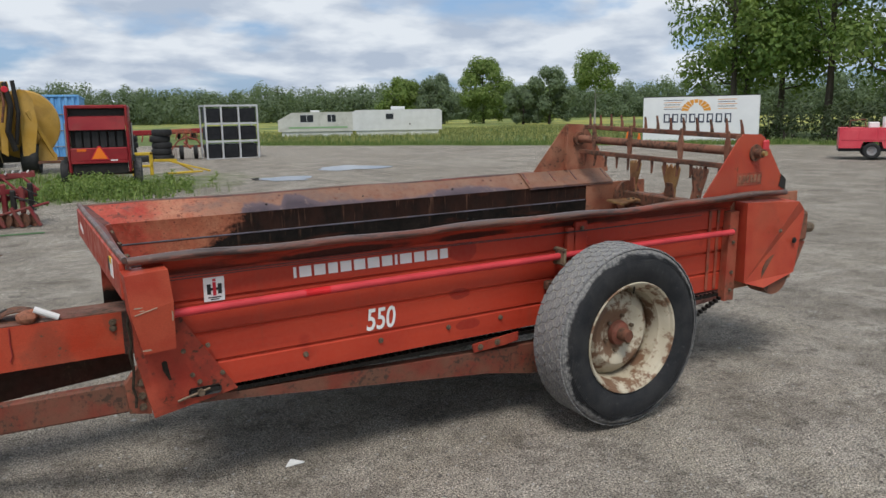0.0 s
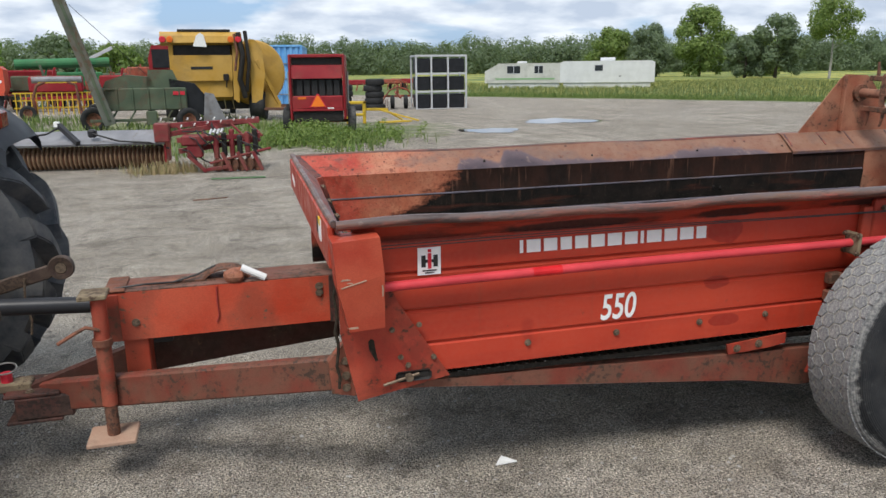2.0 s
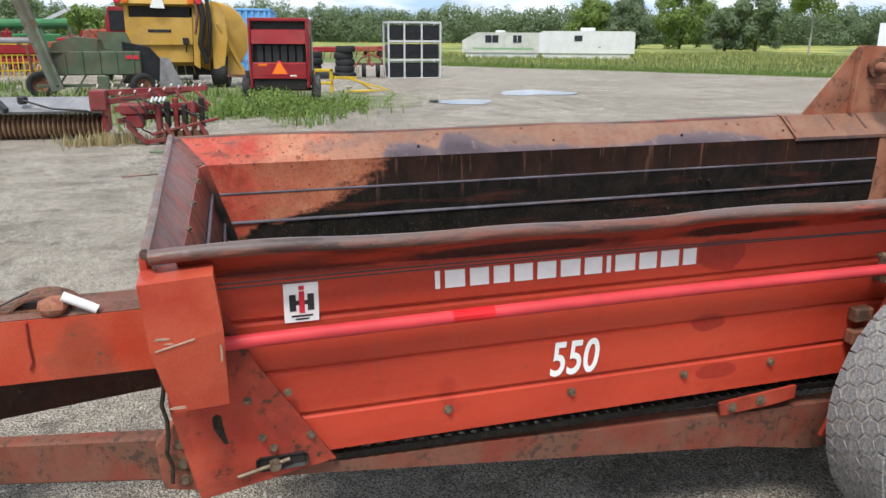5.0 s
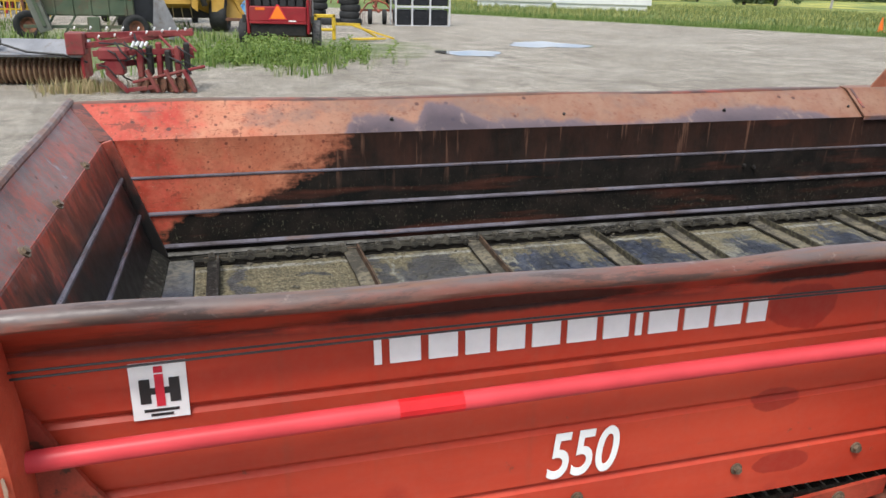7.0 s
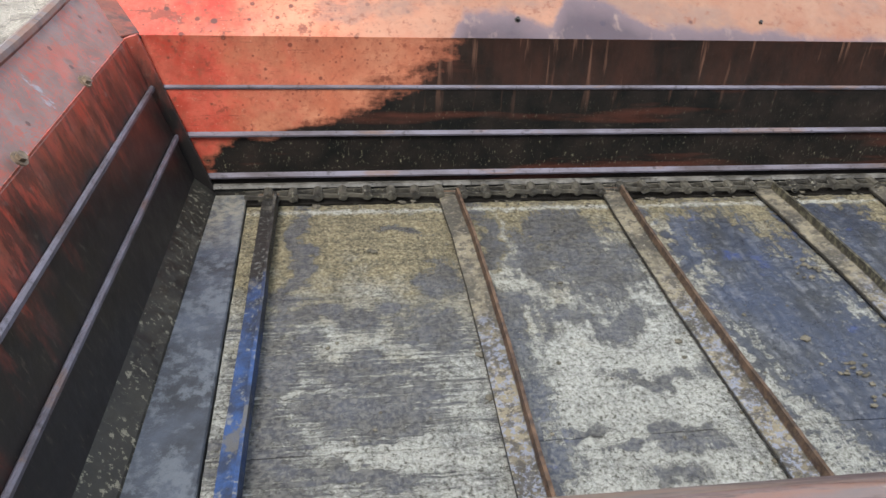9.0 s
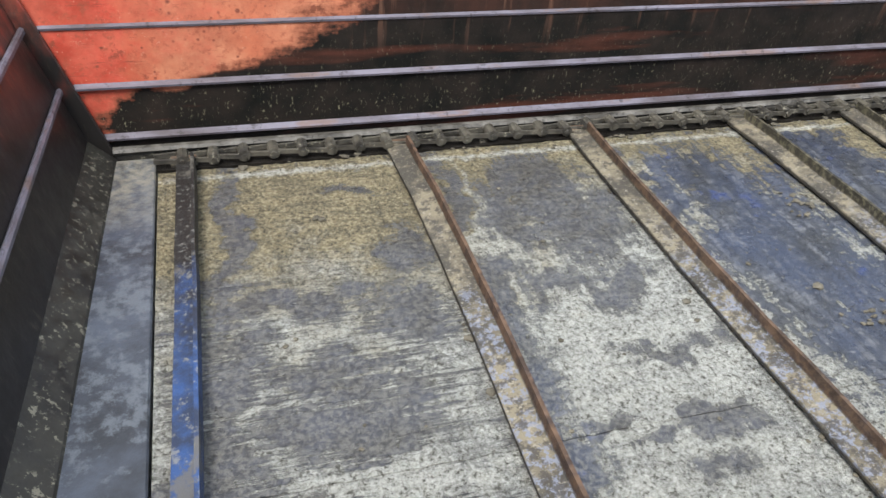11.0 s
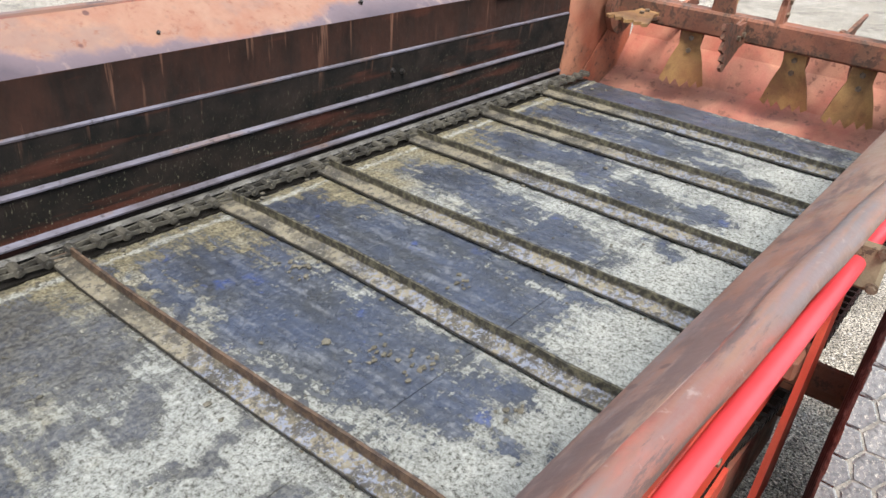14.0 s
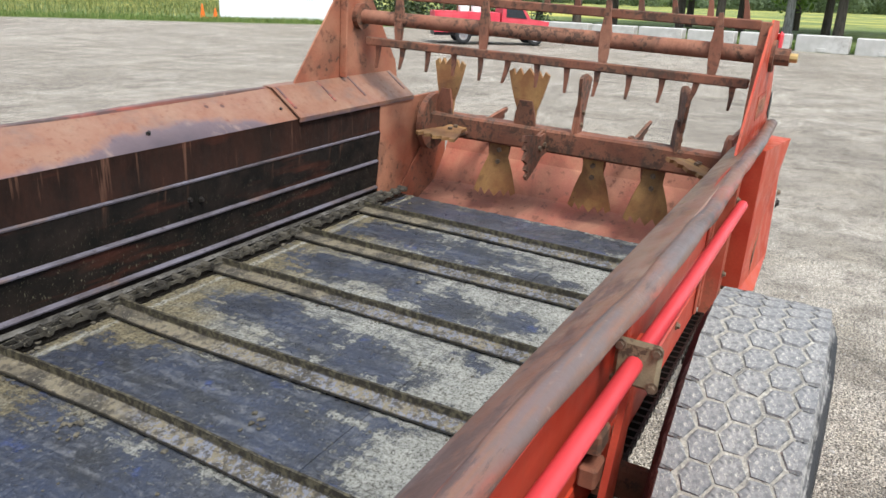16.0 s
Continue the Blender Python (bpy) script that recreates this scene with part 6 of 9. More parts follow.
def build_tongue():
    bm = bmesh.new()
    beam(bm, (-1.35, -0.66, -0.352), (0.05, -1.40, -0.08), 0.055, 0.135, 0.008)
    part("tongue_beam", bm, BEAM, spreader, "rusty red drawbar beam")
    bm = bmesh.new()   # second leg: a deep channel that tapers to the hitch
    prev = None
    for x, y, top, bot in ((-1.30, -0.715, -0.270, -0.345), (-1.05, -0.660, -0.205, -0.330), (-0.77, -0.600, -0.143, -0.305), (-0.40, -0.555, -0.150, -0.290), (0.06, -0.500, -0.165, -0.276)):
        ring = [bm.verts.new((x, y - 0.025, bot)), bm.verts.new((x, y + 0.025, bot)), bm.verts.new((x, y + 0.025, top)), bm.verts.new((x, y - 0.025, top))]
        if prev:
            for k in range(4):
                bm.faces.new((prev[k], prev[(k + 1) % 4], ring[(k + 1) % 4], ring[k]))
        else:
            bm.faces.new(ring)
        prev = ring
    bm.faces.new(prev)
    bmesh.ops.recalc_face_normals(bm, faces=bm.faces[:])
    part("tongue_leg", bm, LEG, spreader, "dark brown tapered drawbar leg")
    bm = bmesh.new()
    box(bm, -1.40, -1.18, -0.80, -0.58, -0.30, -0.285, 0.004)
    box(bm, -1.40, -1.18, -0.80, -0.58, -0.42, -0.405, 0.004)
    hp = part("hitch_plate", bm, HITCH, spreader, "grimy rusty hitch plates at the drawbar")
    bm = bmesh.new()
    box(bm, -1.36, -1.13, -0.80, -0.60, -0.404, -0.301, 0.008)
    part("tongue_end", bm, HITCH, spreader, "grimy boxed end of the drawbar")
    for x, y in ((-1.34, -0.62), (-1.26, -0.64), (-1.30, -0.77)):
        bolt(x, y, -0.285, 0.012, (0, 0, 1), hp)
    bm = bmesh.new()
    tube(bm, (-1.40, -0.70, -0.31), (-1.40, -0.70, -0.215), 0.024, 10)
    hpn = part("hitch_pin", bm, REDV, spreader, "red hitch pin with wire ring")
    bm = bmesh.new()
    pts = [(-1.40 + 0.045 * math.cos(a), -0.70 + 0.035 * math.sin(a), -0.195 + 0.012 * math.sin(a)) for a in np.linspace(0, 2 * math.pi, 20)]
    pipe(bm, pts, 0.004, 6)
    part("wire_ring", bm, STEEL, hpn, "bright wire ring")
    # upper channel that houses the drive shaft
    bm = bmesh.new()
    prism(bm, [(-0.62, 0.135), (-0.62, -0.078), (-0.626, -0.078), (-0.626, 0.128), (-0.814, 0.128), (-0.814, -0.078), (-0.82, -0.078), (-0.82, 0.135)], -0.95, 0.06, "x")
    ch = part("shaft_channel", bm, RED_CHIP, spreader, "red drive shaft channel with chipped top")
    bm = bmesh.new()
    box(bm, -0.948, 0.05, -0.816, -0.624, 0.1352, 0.1405, 0.002)
    part("channel_top", bm, CHTOP, ch, "rust-brown grimy channel top")
    bm = bmesh.new()
    box(bm, -0.016, 0.055, -0.826, -0.62, -0.085, 0.137, 0.004)
    part("channel_end", bm, HITCH, ch, "dark rusty end of the channel")
    bm = bmesh.new()
    box(bm, -0.952, -0.90, -0.8245, -0.8205, -0.075, 0.130, 0.002)
    part("channel_end", bm, RED_WORN, ch)
    for x, z in ((-0.84, 0.0), (-0.06, 0.09), (-0.06, 0.06)):
        bolt(x, -0.82, z, 0.012, (0, -1, 0), ch)
    bm = bmesh.new()
    box(bm, -0.955, -0.87, -0.825, -0.615, 0.1405, 0.149, 0.003)
    part("end_cap", bm, RUSTY, ch)
    bm = bmesh.new()
    pipe(bm, [(-0.50, -0.825, 0.13), (-0.502, -0.826, 0.06), (-0.498, -0.826, 0.0), (-0.51, -0.826, -0.03)], 0.0035, 6)
    part("twine", bm, TWINE, ch, "frayed red twine")
    bm = bmesh.new()
    box(bm, -0.90, -0.80, -0.80, -0.64, -0.30, -0.075, 0.004)
    st = part("channel_strut", bm, RED, spreader, "red strut under the channel")
    for x in (-0.885, -0.815):
        bolt(x, -0.80, -0.24, 0.009, (0, -1, 0), st)
    bm = bmesh.new()
    box(bm, -0.78, -0.70, -0.80, -0.64, -0.11, -0.075, 0.004)
    part("shaft_bearing", bm, DARK, spreader)
    # things bolted on top of the channel: curved guard, cable
    bm = bmesh.new()
    n = 9
    pr = []
    for i in range(n):
        a = math.pi * (0.15 + 0.7 * i / (n - 1))
        pr.append((-0.46 + 0.115 * math.cos(a), 0.105 + 0.085 * math.sin(a)))
    pr2 = [(-0.46 + (x + 0.46) * 0.93, z - 0.006) for x, z in reversed(pr)]
    prism(bm, pr + pr2, -0.76, -0.66)
    part("curved_guard", bm, RUSTY, spreader, "rusty curved guard")
    bm = bmesh.new()
    vs = bmesh.ops.create_icosphere(bm, subdivisions=2, radius=0.045)["verts"]
    for v in vs:
        k = 1 + 0.18 * noise.noise(v.co * 40)
        v.co = Vector((v.co.x * k * 1.1 - 0.42, v.co.y * k - 0.79, v.co.z * k * 0.8 + 0.165))
    part("rust_lump", bm, RUST_ORANGE, spreader, "lump of rusty fittings")
    bm = bmesh.new()
    tube(bm, (-0.39, -0.80, 0.20), (-0.29, -0.81, 0.148), 0.016, 10)
    part("paper_roll", bm, WHITE, spreader, "rolled white paper")
    bm = bmesh.new()
    pipe(bm, [(-0.92, -0.78, 0.145), (-0.8, -0.80, 0.16), (-0.68, -0.77, 0.15), (-0.58, -0.75, 0.17), (-0.5, -0.73, 0.20)], 0.005, 6)
    part("cable", bm, BLACKV, spreader)
    bm = bmesh.new()
    prism(bm, [(-0.92, 0.137), (-0.60, 0.150), (-0.45, 0.14), (-0.45, 0.136), (-0.92, 0.132)], -0.76, -0.68)
    part("loose_plate", bm, RUSTY, spreader)
    # parking stand
    bm = bmesh.new()
    tube(bm, (-0.958, -0.93, 0.178), (-0.962, -0.93, -0.31), 0.031, 14)
    sd = part("parking_stand", bm, RED_WORN, spreader, "red tubular parking stand", True)
    bm = bmesh.new()
    tube(bm, (-0.962, -0.93, -0.30), (-0.962, -0.93, -0.452), 0.026, 12)
    part("stand_leg", bm, RUSTY, sd)
    bm = bmesh.new()
    box(bm, -1.062, -0.868, -1.01, -0.84, -0.468, -0.448, 0.004)
    part("stand_foot", bm, RUST_PALE, sd, "pale rusty foot plate")
    bm = bmesh.new()
    box(bm, -1.03, -0.92, -0.975, -0.86, 0.160, 0.180, 0.004)
    part("stand_cap", bm, MUDDY_STEEL, sd)
    bm = bmesh.new()
    lathe(bm, [(0.032, -0.014), (0.040, -0.014), (0.040, 0.014), (0.032, 0.014)], 16, pose(-0.961, -0.93, -0.03, 90, 0, 0))
    part("stand_collar", bm, RUSTY, sd)
    bm = bmesh.new()
    box(bm, -0.99, -0.93, -0.905, -0.855, -0.32, -0.20, 0.006)
    part("stand_bracket", bm, RUSTY, sd)
    bm = bmesh.new()
    pipe(bm, [(-0.962, -0.96, 0.03), (-1.01, -0.97, 0.05), (-1.05, -0.97, 0.03), (-1.12, -0.97, -0.01)], 0.008, 8)
    part("stand_handle", bm, RUSTY, sd)
    # drive shaft to the tractor
    bm = bmesh.new()
    tube(bm, (-1.42, -0.72, 0.09), (-0.93, -0.72, 0.06), 0.036, 16)
    ps = part("drive_shaft", bm, BLACK_PAINT, spreader, "black plastic-covered drive shaft", True)
    bm = bmesh.new()
    tube(bm, (-1.50, -0.72, 0.093), (-1.38, -0.72, 0.088), 0.043, 14)
    part("shaft_yoke", bm, RUSTY, ps)


CHTOP = paint("brown_grimy_top", (0.15, 0.058, 0.040), (0.20, 0.105, 0.080), (0.06, 0.035, 0.028), 0.9, 0.75, 6.0, 0.5)
HITCH = paint("grimy_hitch", (0.11, 0.038, 0.028), (0.075, 0.045, 0.036), (0.04, 0.024, 0.02), 0.9, 0.7, 9.0, 0.5, (0.03, 0.022, 0.018))
LEG = paint("dark_rust_leg", (0.075, 0.026, 0.018), (0.055, 0.03, 0.022), (0.13, 0.06, 0.04), 0.6, 0.7, 7.0, 0.58)
RED_CHIP = paint("chipped_red", (0.46, 0.055, 0.025), (0.50, 0.09, 0.045), (0.16, 0.08, 0.05), 0.7, 0.42, 3.5, 0.58)
TWINE = plain("red_twine", (0.35, 0.05, 0.04), 0.9)
build_tongue()

# ---- ground, field, puddles ----
def ground_mat():
    m = Nodes("gravel_yard_and_field", 0.9)
    x, y = m.axis(0), m.axis(1)
    big = m.noise(0.22, 6, 0.6)
    mid = m.noise(1.3, 7, 0.62)
    ruts = m.noise(0.55, 6, 0.6, (0.22, 1.0, 1.0))
    grit = m.noise(95, 4, 0.65)
    stone = m.voro(115)
    pebble = m.ramp(m.noise(150, 4, 0.65), [(0.56, 0.0), (0.59, 1.0)])
    cell = m.node("ShaderNodeTexVoronoi", Scale=190.0)
    m.link(m.pos, cell.inputs["Vector"])
    cs = m.t.nodes.new("ShaderNodeSeparateColor")
    m.link(cell.outputs["Color"], cs.inputs[0])
    sand = m.mix(m.ramp(big, [(0.42, 0.0), (0.58, 1.0)]), (0.36, 0.318, 0.262), (0.47, 0.422, 0.358))
    c = m.mix(m.ramp(mid, [(0.42, 0.0), (0.56, 1.0)]), (0.285, 0.252, 0.206), sand)
    ruts2 = m.noise(1.1, 8, 0.66, (1.0, 0.22, 1.0))
    c = m.mix(m.ramp(ruts, [(0.50, 0.0), (0.58, 0.28)]), c, (0.135, 0.112, 0.088))
    c = m.mix(m.ramp(ruts2, [(0.50, 0.0), (0.58, 0.45)]), c, (0.47, 0.42, 0.345))
    c = m.mix(m.ramp(m.noise(0.9, 9, 0.74), [(0.52, 0.0), (0.60, 0.30)]), c, (0.13, 0.106, 0.08))
    c = m.mix(m.ramp(m.noise(3.6, 9, 0.74), [(0.53, 0.0), (0.60, 0.42)]), c, (0.075, 0.062, 0.048))
    c = m.mix(m.ramp(m.noise(9.0, 9, 0.76), [(0.55, 0.0), (0.60, 0.60)]), c, (0.055, 0.046, 0.036))
    c = m.mix(m.ramp(m.noise(2.3, 9, 0.74), [(0.53, 0.0), (0.57, 0.50)]), c, (0.37, 0.325, 0.255))
    c = m.mix(1.0, c, m.ramp(cs.outputs[0], [(0.0, (0.56, 0.55, 0.54)), (0.50, (1.02, 1.02, 1.02)), (0.85, (1.55, 1.53, 1.50)), (1.0, (2.1, 2.1, 2.1))]), "MULTIPLY")
    c = m.mix(m.ramp(grit, [(0.445, 0.9), (0.475, 0.0)]), c, (0.042, 0.036, 0.030))
    c = m.mix(m.math("MULTIPLY", pebble, 0.6), c, (0.47, 0.440, 0.385))
    # grass beyond the edge of the yard
    d1 = m.math("SUBTRACT", x, 33.0)
    d2 = m.math("ADD", d1, m.math("MULTIPLY", m.math("SUBTRACT", y, 18.0), 0.80))
    d = m.math("MAXIMUM", m.math("MAXIMUM", d1, d2), m.math("SUBTRACT", y, 70.0))
    d = m.math("ADD", d, m.math("MULTIPLY", m.math("SUBTRACT", mid, 0.5), 3.0))
    gmask = m.ramp(m.math("ADD", m.math("MULTIPLY", d, 0.5), 0.5), [(0.1, 0.0), (0.9, 1.0)])
    # weeds round the parked machines
    wx = m.math("MULTIPLY", m.math("ADD", x, 2.5), 0.11)
    wy = m.math("MULTIPLY", m.math("SUBTRACT", y, 18.5), 0.155)
    wd = m.math("ADD", m.math("MULTIPLY", wx, wx), m.math("MULTIPLY", wy, wy))
    wmask = m.ramp(m.math("ADD", wd, m.math("MULTIPLY", m.math("SUBTRACT", mid, 0.5), 1.6)), [(0.55, 1.0), (0.95, 0.0)])
    grass = m.mix(m.ramp(m.noise(0.35, 6), [(0.35, 0.0), (0.65, 1.0)]), (0.11, 0.155, 0.045), (0.185, 0.225, 0.075))
    grass = m.mix(m.ramp(m.noise(5, 6, 0.7), [(0.4, 0.0), (0.65, 0.6)]), grass, (0.06, 0.11, 0.02))
    gold = m.ramp(m.math("MULTIPLY", m.math("SUBTRACT", d2, 22.0), 0.05), [(0.0, 0.0), (0.5, 1.0)])
    gold = m.math("MULTIPLY", gold, m.ramp(m.noise(0.12, 5, 0.6, (1.0, 0.5, 1.0)), [(0.46, 0.0), (0.60, 1.0)]))
    grass = m.mix(m.math("MULTIPLY", gold, 0.85), grass, (0.44, 0.40, 0.09))
    c = m.mix(m.math("MULTIPLY", wmask, 0.75), c, grass)
    c = m.mix(gmask, c, grass)
    m.color(c)
    h = m.math("ADD", m.math("MULTIPLY", grit, 0.7), m.math("ADD", m.math("MULTIPLY", stone, -0.9), m.math("MULTIPLY", mid, 1.5)))
    m.bump(h, 1.0, 0.014)
    return m.mat


def build_ground():
    bm = bmesh.new()
    # one sheet: fine near the walk, coarse to the horizon
    xs = sorted(set([-3000, -1200, -500, -200, -80] + list(np.linspace(-30, 45, 61)) + [80, 200, 500, 1200, 3000]))
    ys = sorted(set([-3000, -1200, -400, -120, -40] + list(np.linspace(-12, 63, 61)) + [90, 200, 500, 1200, 3000]))
    grid = []
    for x in xs:
        col = []
        for y in ys:
            z = 0.0
            r = math.hypot(x - 1.5, y + 1.0)
            if 6.0 < r < 60:
                k = min(1.0, (r - 6.0) / 8.0)
                z = k * 0.05 * (noise.noise((x * 0.16, y * 0.16, 3.0)) + 0.5 * noise.noise((x * 0.5, y * 0.5, 7.0)))
            col.append(bm.verts.new((x, y, z)))
        grid.append(col)
    for i in range(len(xs) - 1):
        for j in range(len(ys) - 1):
            bm.faces.new((grid[i][j], grid[i + 1][j], grid[i + 1][j + 1], grid[i][j + 1]))
    ob = part("ground", bm, ground_mat(), smooth=True)
    tagged(ob, "grey gravel yard running out into grass and meadow", "ground", kind="structure")


build_ground()


def ground_z(x, y):
    r = math.hypot(x - 1.5, y + 1.0)
    if not 6.0 < r < 60:
        return 0.0
    k = min(1.0, (r - 6.0) / 8.0)
    return k * 0.05 * (noise.noise((x * 0.16, y * 0.16, 3.0)) + 0.5 * noise.noise((x * 0.5, y * 0.5, 7.0)))


def puddle(cx, cy, rx, ry, seed):
    r = random.Random(seed)
    m = Nodes("puddle_water", 0.04)
    m.color((0.10, 0.095, 0.085))
    m.b.inputs["Specular IOR Level"].default_value = 0.6
    m.bump(m.noise(7, 3), 0.03, 0.01)
    bm = bmesh.new()
    ph = [r.uniform(0, 6.28) for _ in range(4)]
    n = 40
    vs = []
    for i in range(n):
        a = 2 * math.pi * i / n
        k = 1 + 0.22 * math.sin(2 * a + ph[0]) + 0.16 * math.sin(3 * a + ph[1]) + 0.10 * math.sin(5 * a + ph[2]) + 0.06 * math.sin(9 * a + ph[3])
        vs.append(bm.verts.new((cx + rx * k * math.cos(a), cy + ry * k * math.sin(a), 0.0)))
    z = max(ground_z(v.co.x, v.co.y) for v in vs) + 0.006
    for v in vs:
        v.co.z = z
    bm.faces.new(vs)
    tagged(part("water", bm, m.mat), "shallow rain puddle reflecting the cloudy sky", "puddle", "puddles in the yard", "structure")


puddle(9.7, 18.6, 0.95, 1.35, 3)
puddle(6.5, 15.9, 0.66, 0.95, 8)


def pebbles():
    r = random.Random(21)
    m = Nodes("loose_stones", 0.9)
    m.color(m.ramp(m.island(), [(0.0, (0.10, 0.09, 0.08)), (0.5, (0.26, 0.24, 0.21)), (1.0, (0.48, 0.46, 0.43))]))
    m.bump(m.noise(200, 3), 0.3, 0.003)
    V, F = [], []
    base = [(1, 0, 0), (-1, 0, 0), (0, 1, 0), (0, -1, 0), (0, 0, 1), (0, 0, -1)]
    tri = [(0, 2, 4), (2, 1, 4), (1, 3, 4), (3, 0, 4), (2, 0, 5), (1, 2, 5), (3, 1, 5), (0, 3, 5)]
    for i in range(9000):
        if i < 6500:
            x, y = r.uniform(-2.6, 5.5), r.uniform(-3.0, 2.2)
        else:
            x, y = r.uniform(-3, 9), r.uniform(1.5, 7.5)
        s = r.uniform(0.004, 0.010) * (1.9 if r.random() < 0.05 else 1)
        a = r.uniform(0, 6.28)
        sx, sy, sz = s * r.uniform(0.8, 1.5), s * r.uniform(0.7, 1.2), s * r.uniform(0.5, 0.8)
        z0 = ground_z(x, y) + sz * 0.3
        k = len(V)
        for bx, by, bz in base:
            bx, by, bz = bx * sx * r.uniform(0.8, 1.2), by * sy * r.uniform(0.8, 1.2), bz * sz
            V.append((x + bx * math.cos(a) - by * math.sin(a), y + bx * math.sin(a) + by * math.cos(a), z0 + bz))
        F += [(k + p, k + q, k + t) for p, q, t in tri]
    me = bpy.data.meshes.new("loose_gravel")
    me.from_pydata(V, [], F)
    me.materials.append(m.mat)
    tagged(new("loose_gravel", me), "loose grey stones scattered over the yard", "gravel", kind="stuff")


pebbles()


def grass_mat(name, c0, c1, c2):
    m = Nodes(name, 0.7)
    m.color(m.ramp(m.island(), [(0.0, c0), (0.55, c1), (1.0, c2)]))
    m.b.inputs["Subsurface Weight"].default_value = 0.0
    return m.mat


def blades(name, label, count, place, h0, h1, width, mat, seed):
    """Tufts of bent grass blades, joined as one thing of stuff."""
    r = random.Random(seed)
    V, F = [], []
    for _ in range(count):
        p = place(r)
        if p is None:
            continue
        x, y = p
        z = ground_z(x, y)
        for _b in range(5):
            bx, by = x + r.gauss(0, 0.05), y + r.gauss(0, 0.05)
            h = r.uniform(h0, h1)
            a = r.uniform(0, 6.28)
            lean = r.uniform(0.1, 0.55) * h
            w = width * r.uniform(0.6, 1.4)
            dx, dy = math.cos(a), math.sin(a)
            k = len(V)
            V += [(bx - dy * w, by + dx * w, z - 0.01), (bx + dy * w, by - dx * w, z - 0.01),
                  (bx + dx * lean * 0.4 - dy * w * 0.7, by + dy * lean * 0.4 + dx * w * 0.7, z + h * 0.6),
                  (bx + dx * lean * 0.4 + dy * w * 0.7, by + dy * lean * 0.4 - dx * w * 0.7, z + h * 0.6),
                  (bx + dx * lean, by + dy * lean, z + h)]
            F += [(k, k + 1, k + 3, k + 2), (k + 2, k + 3, k + 4)]
    me = bpy.data.meshes.new(name)
    me.from_pydata(V, [], F)
    me.materials.append(mat)
    return tagged(new(name, me), label, "grass", kind="stuff")


GRASS = grass_mat("green_grass", (0.06, 0.11, 0.02), (0.11, 0.18, 0.04), (0.24, 0.27, 0.09))
MEADOW = grass_mat("meadow_grass", (0.075, 0.115, 0.034), (0.15, 0.19, 0.060), (0.40, 0.37, 0.12))
STRAW = grass_mat("dry_straw", (0.28, 0.21, 0.11), (0.36, 0.28, 0.15), (0.20, 0.22, 0.08))


def yard_edge(x, y):
    return max(x - 33.0, (x - 33.0) + 0.80 * (y - 18.0), y - 70.0)


def at_baler(r):
    x, y = r.gauss(1.5, 0.95), r.gauss(15.0, 1.1)
    return (x, y) if 11.6 < y and noise.noise((x * 0.7, y * 0.7, 1.0)) > -0.25 else None


def at_edge(r):
    t = r.uniform(-6, 46)
    d = abs(r.gauss(0, 1.8)) + 0.3
    if t < 18:
        x, y = 33.0 + d, t
    else:
        x, y = 33.0 - 0.80 * (t - 18.0) + d * 0.8, t + d * 0.6
    return (x, y)


def at_meadow(r):
    x, y = r.uniform(14, 60), r.uniform(30, 75)
    return (x, y) if yard_edge(x, y) > 2 else None


def at_machines(r):
    x, y = r.uniform(-9, 3), r.uniform(11.2, 27)
    return (x, y) if noise.noise((x * 0.4, y * 0.4, 5.0)) > 0.02 else None


blades("weeds", "tall green weeds growing round the parked baler", 1000, at_baler, 0.04, 0.36, 0.006, GRASS, 1)
blades("verge_grass", "rough green grass along the yard's edge", 9000, at_edge, 0.05, 0.26, 0.010, GRASS, 2)
blades("meadow_grass", "tall meadow grass with yellow heads", 9000, at_meadow, 0.10, 0.40, 0.016, MEADOW, 3)
blades("yard_grass", "patchy grass between parked machines", 1800, at_machines, 0.08, 0.35, 0.012, GRASS, 4)
blades("dry_straw", "dry straw tufts by the roller", 160, lambda r: (r.gauss(-1.5, 0.35), r.gauss(9.8, 0.18)), 0.06, 0.25, 0.006, STRAW, 5)


def litter():
    bm = bmesh.new()
    prism(bm, [(0.62, -1.29), (0.72, -1.285), (0.70, -1.265), (0.665, -1.235), (0.64, -1.26)], 0.004, 0.010, "z")
    for v in bm.verts:
        v.co.z += 0.008 * (v.co.y > -1.25)
    tagged(part("paper_scrap", bm, WHITE), "crumpled scrap of white paper on gravel", "paper")
    bm = bmesh.new()
    pipe(bm, [(-0.95, 6.50, 0.012), (-0.72, 6.53, 0.016), (-0.50, 6.60, 0.012)], 0.008, 6)
    tagged(part("stick", bm, RUSTY), "short dark stick lying on gravel", "stick")
    bm = bmesh.new()
    pipe(bm, [(-0.75, 8.55, 0.02), (0.1, 8.5, 0.02)], 0.014, 6)
    tagged(part("green_pole", bm, plain("faded_green_paint", (0.10, 0.20, 0.09), 0.6)), "thin faded green pole lying on the ground", "pole")


litter()

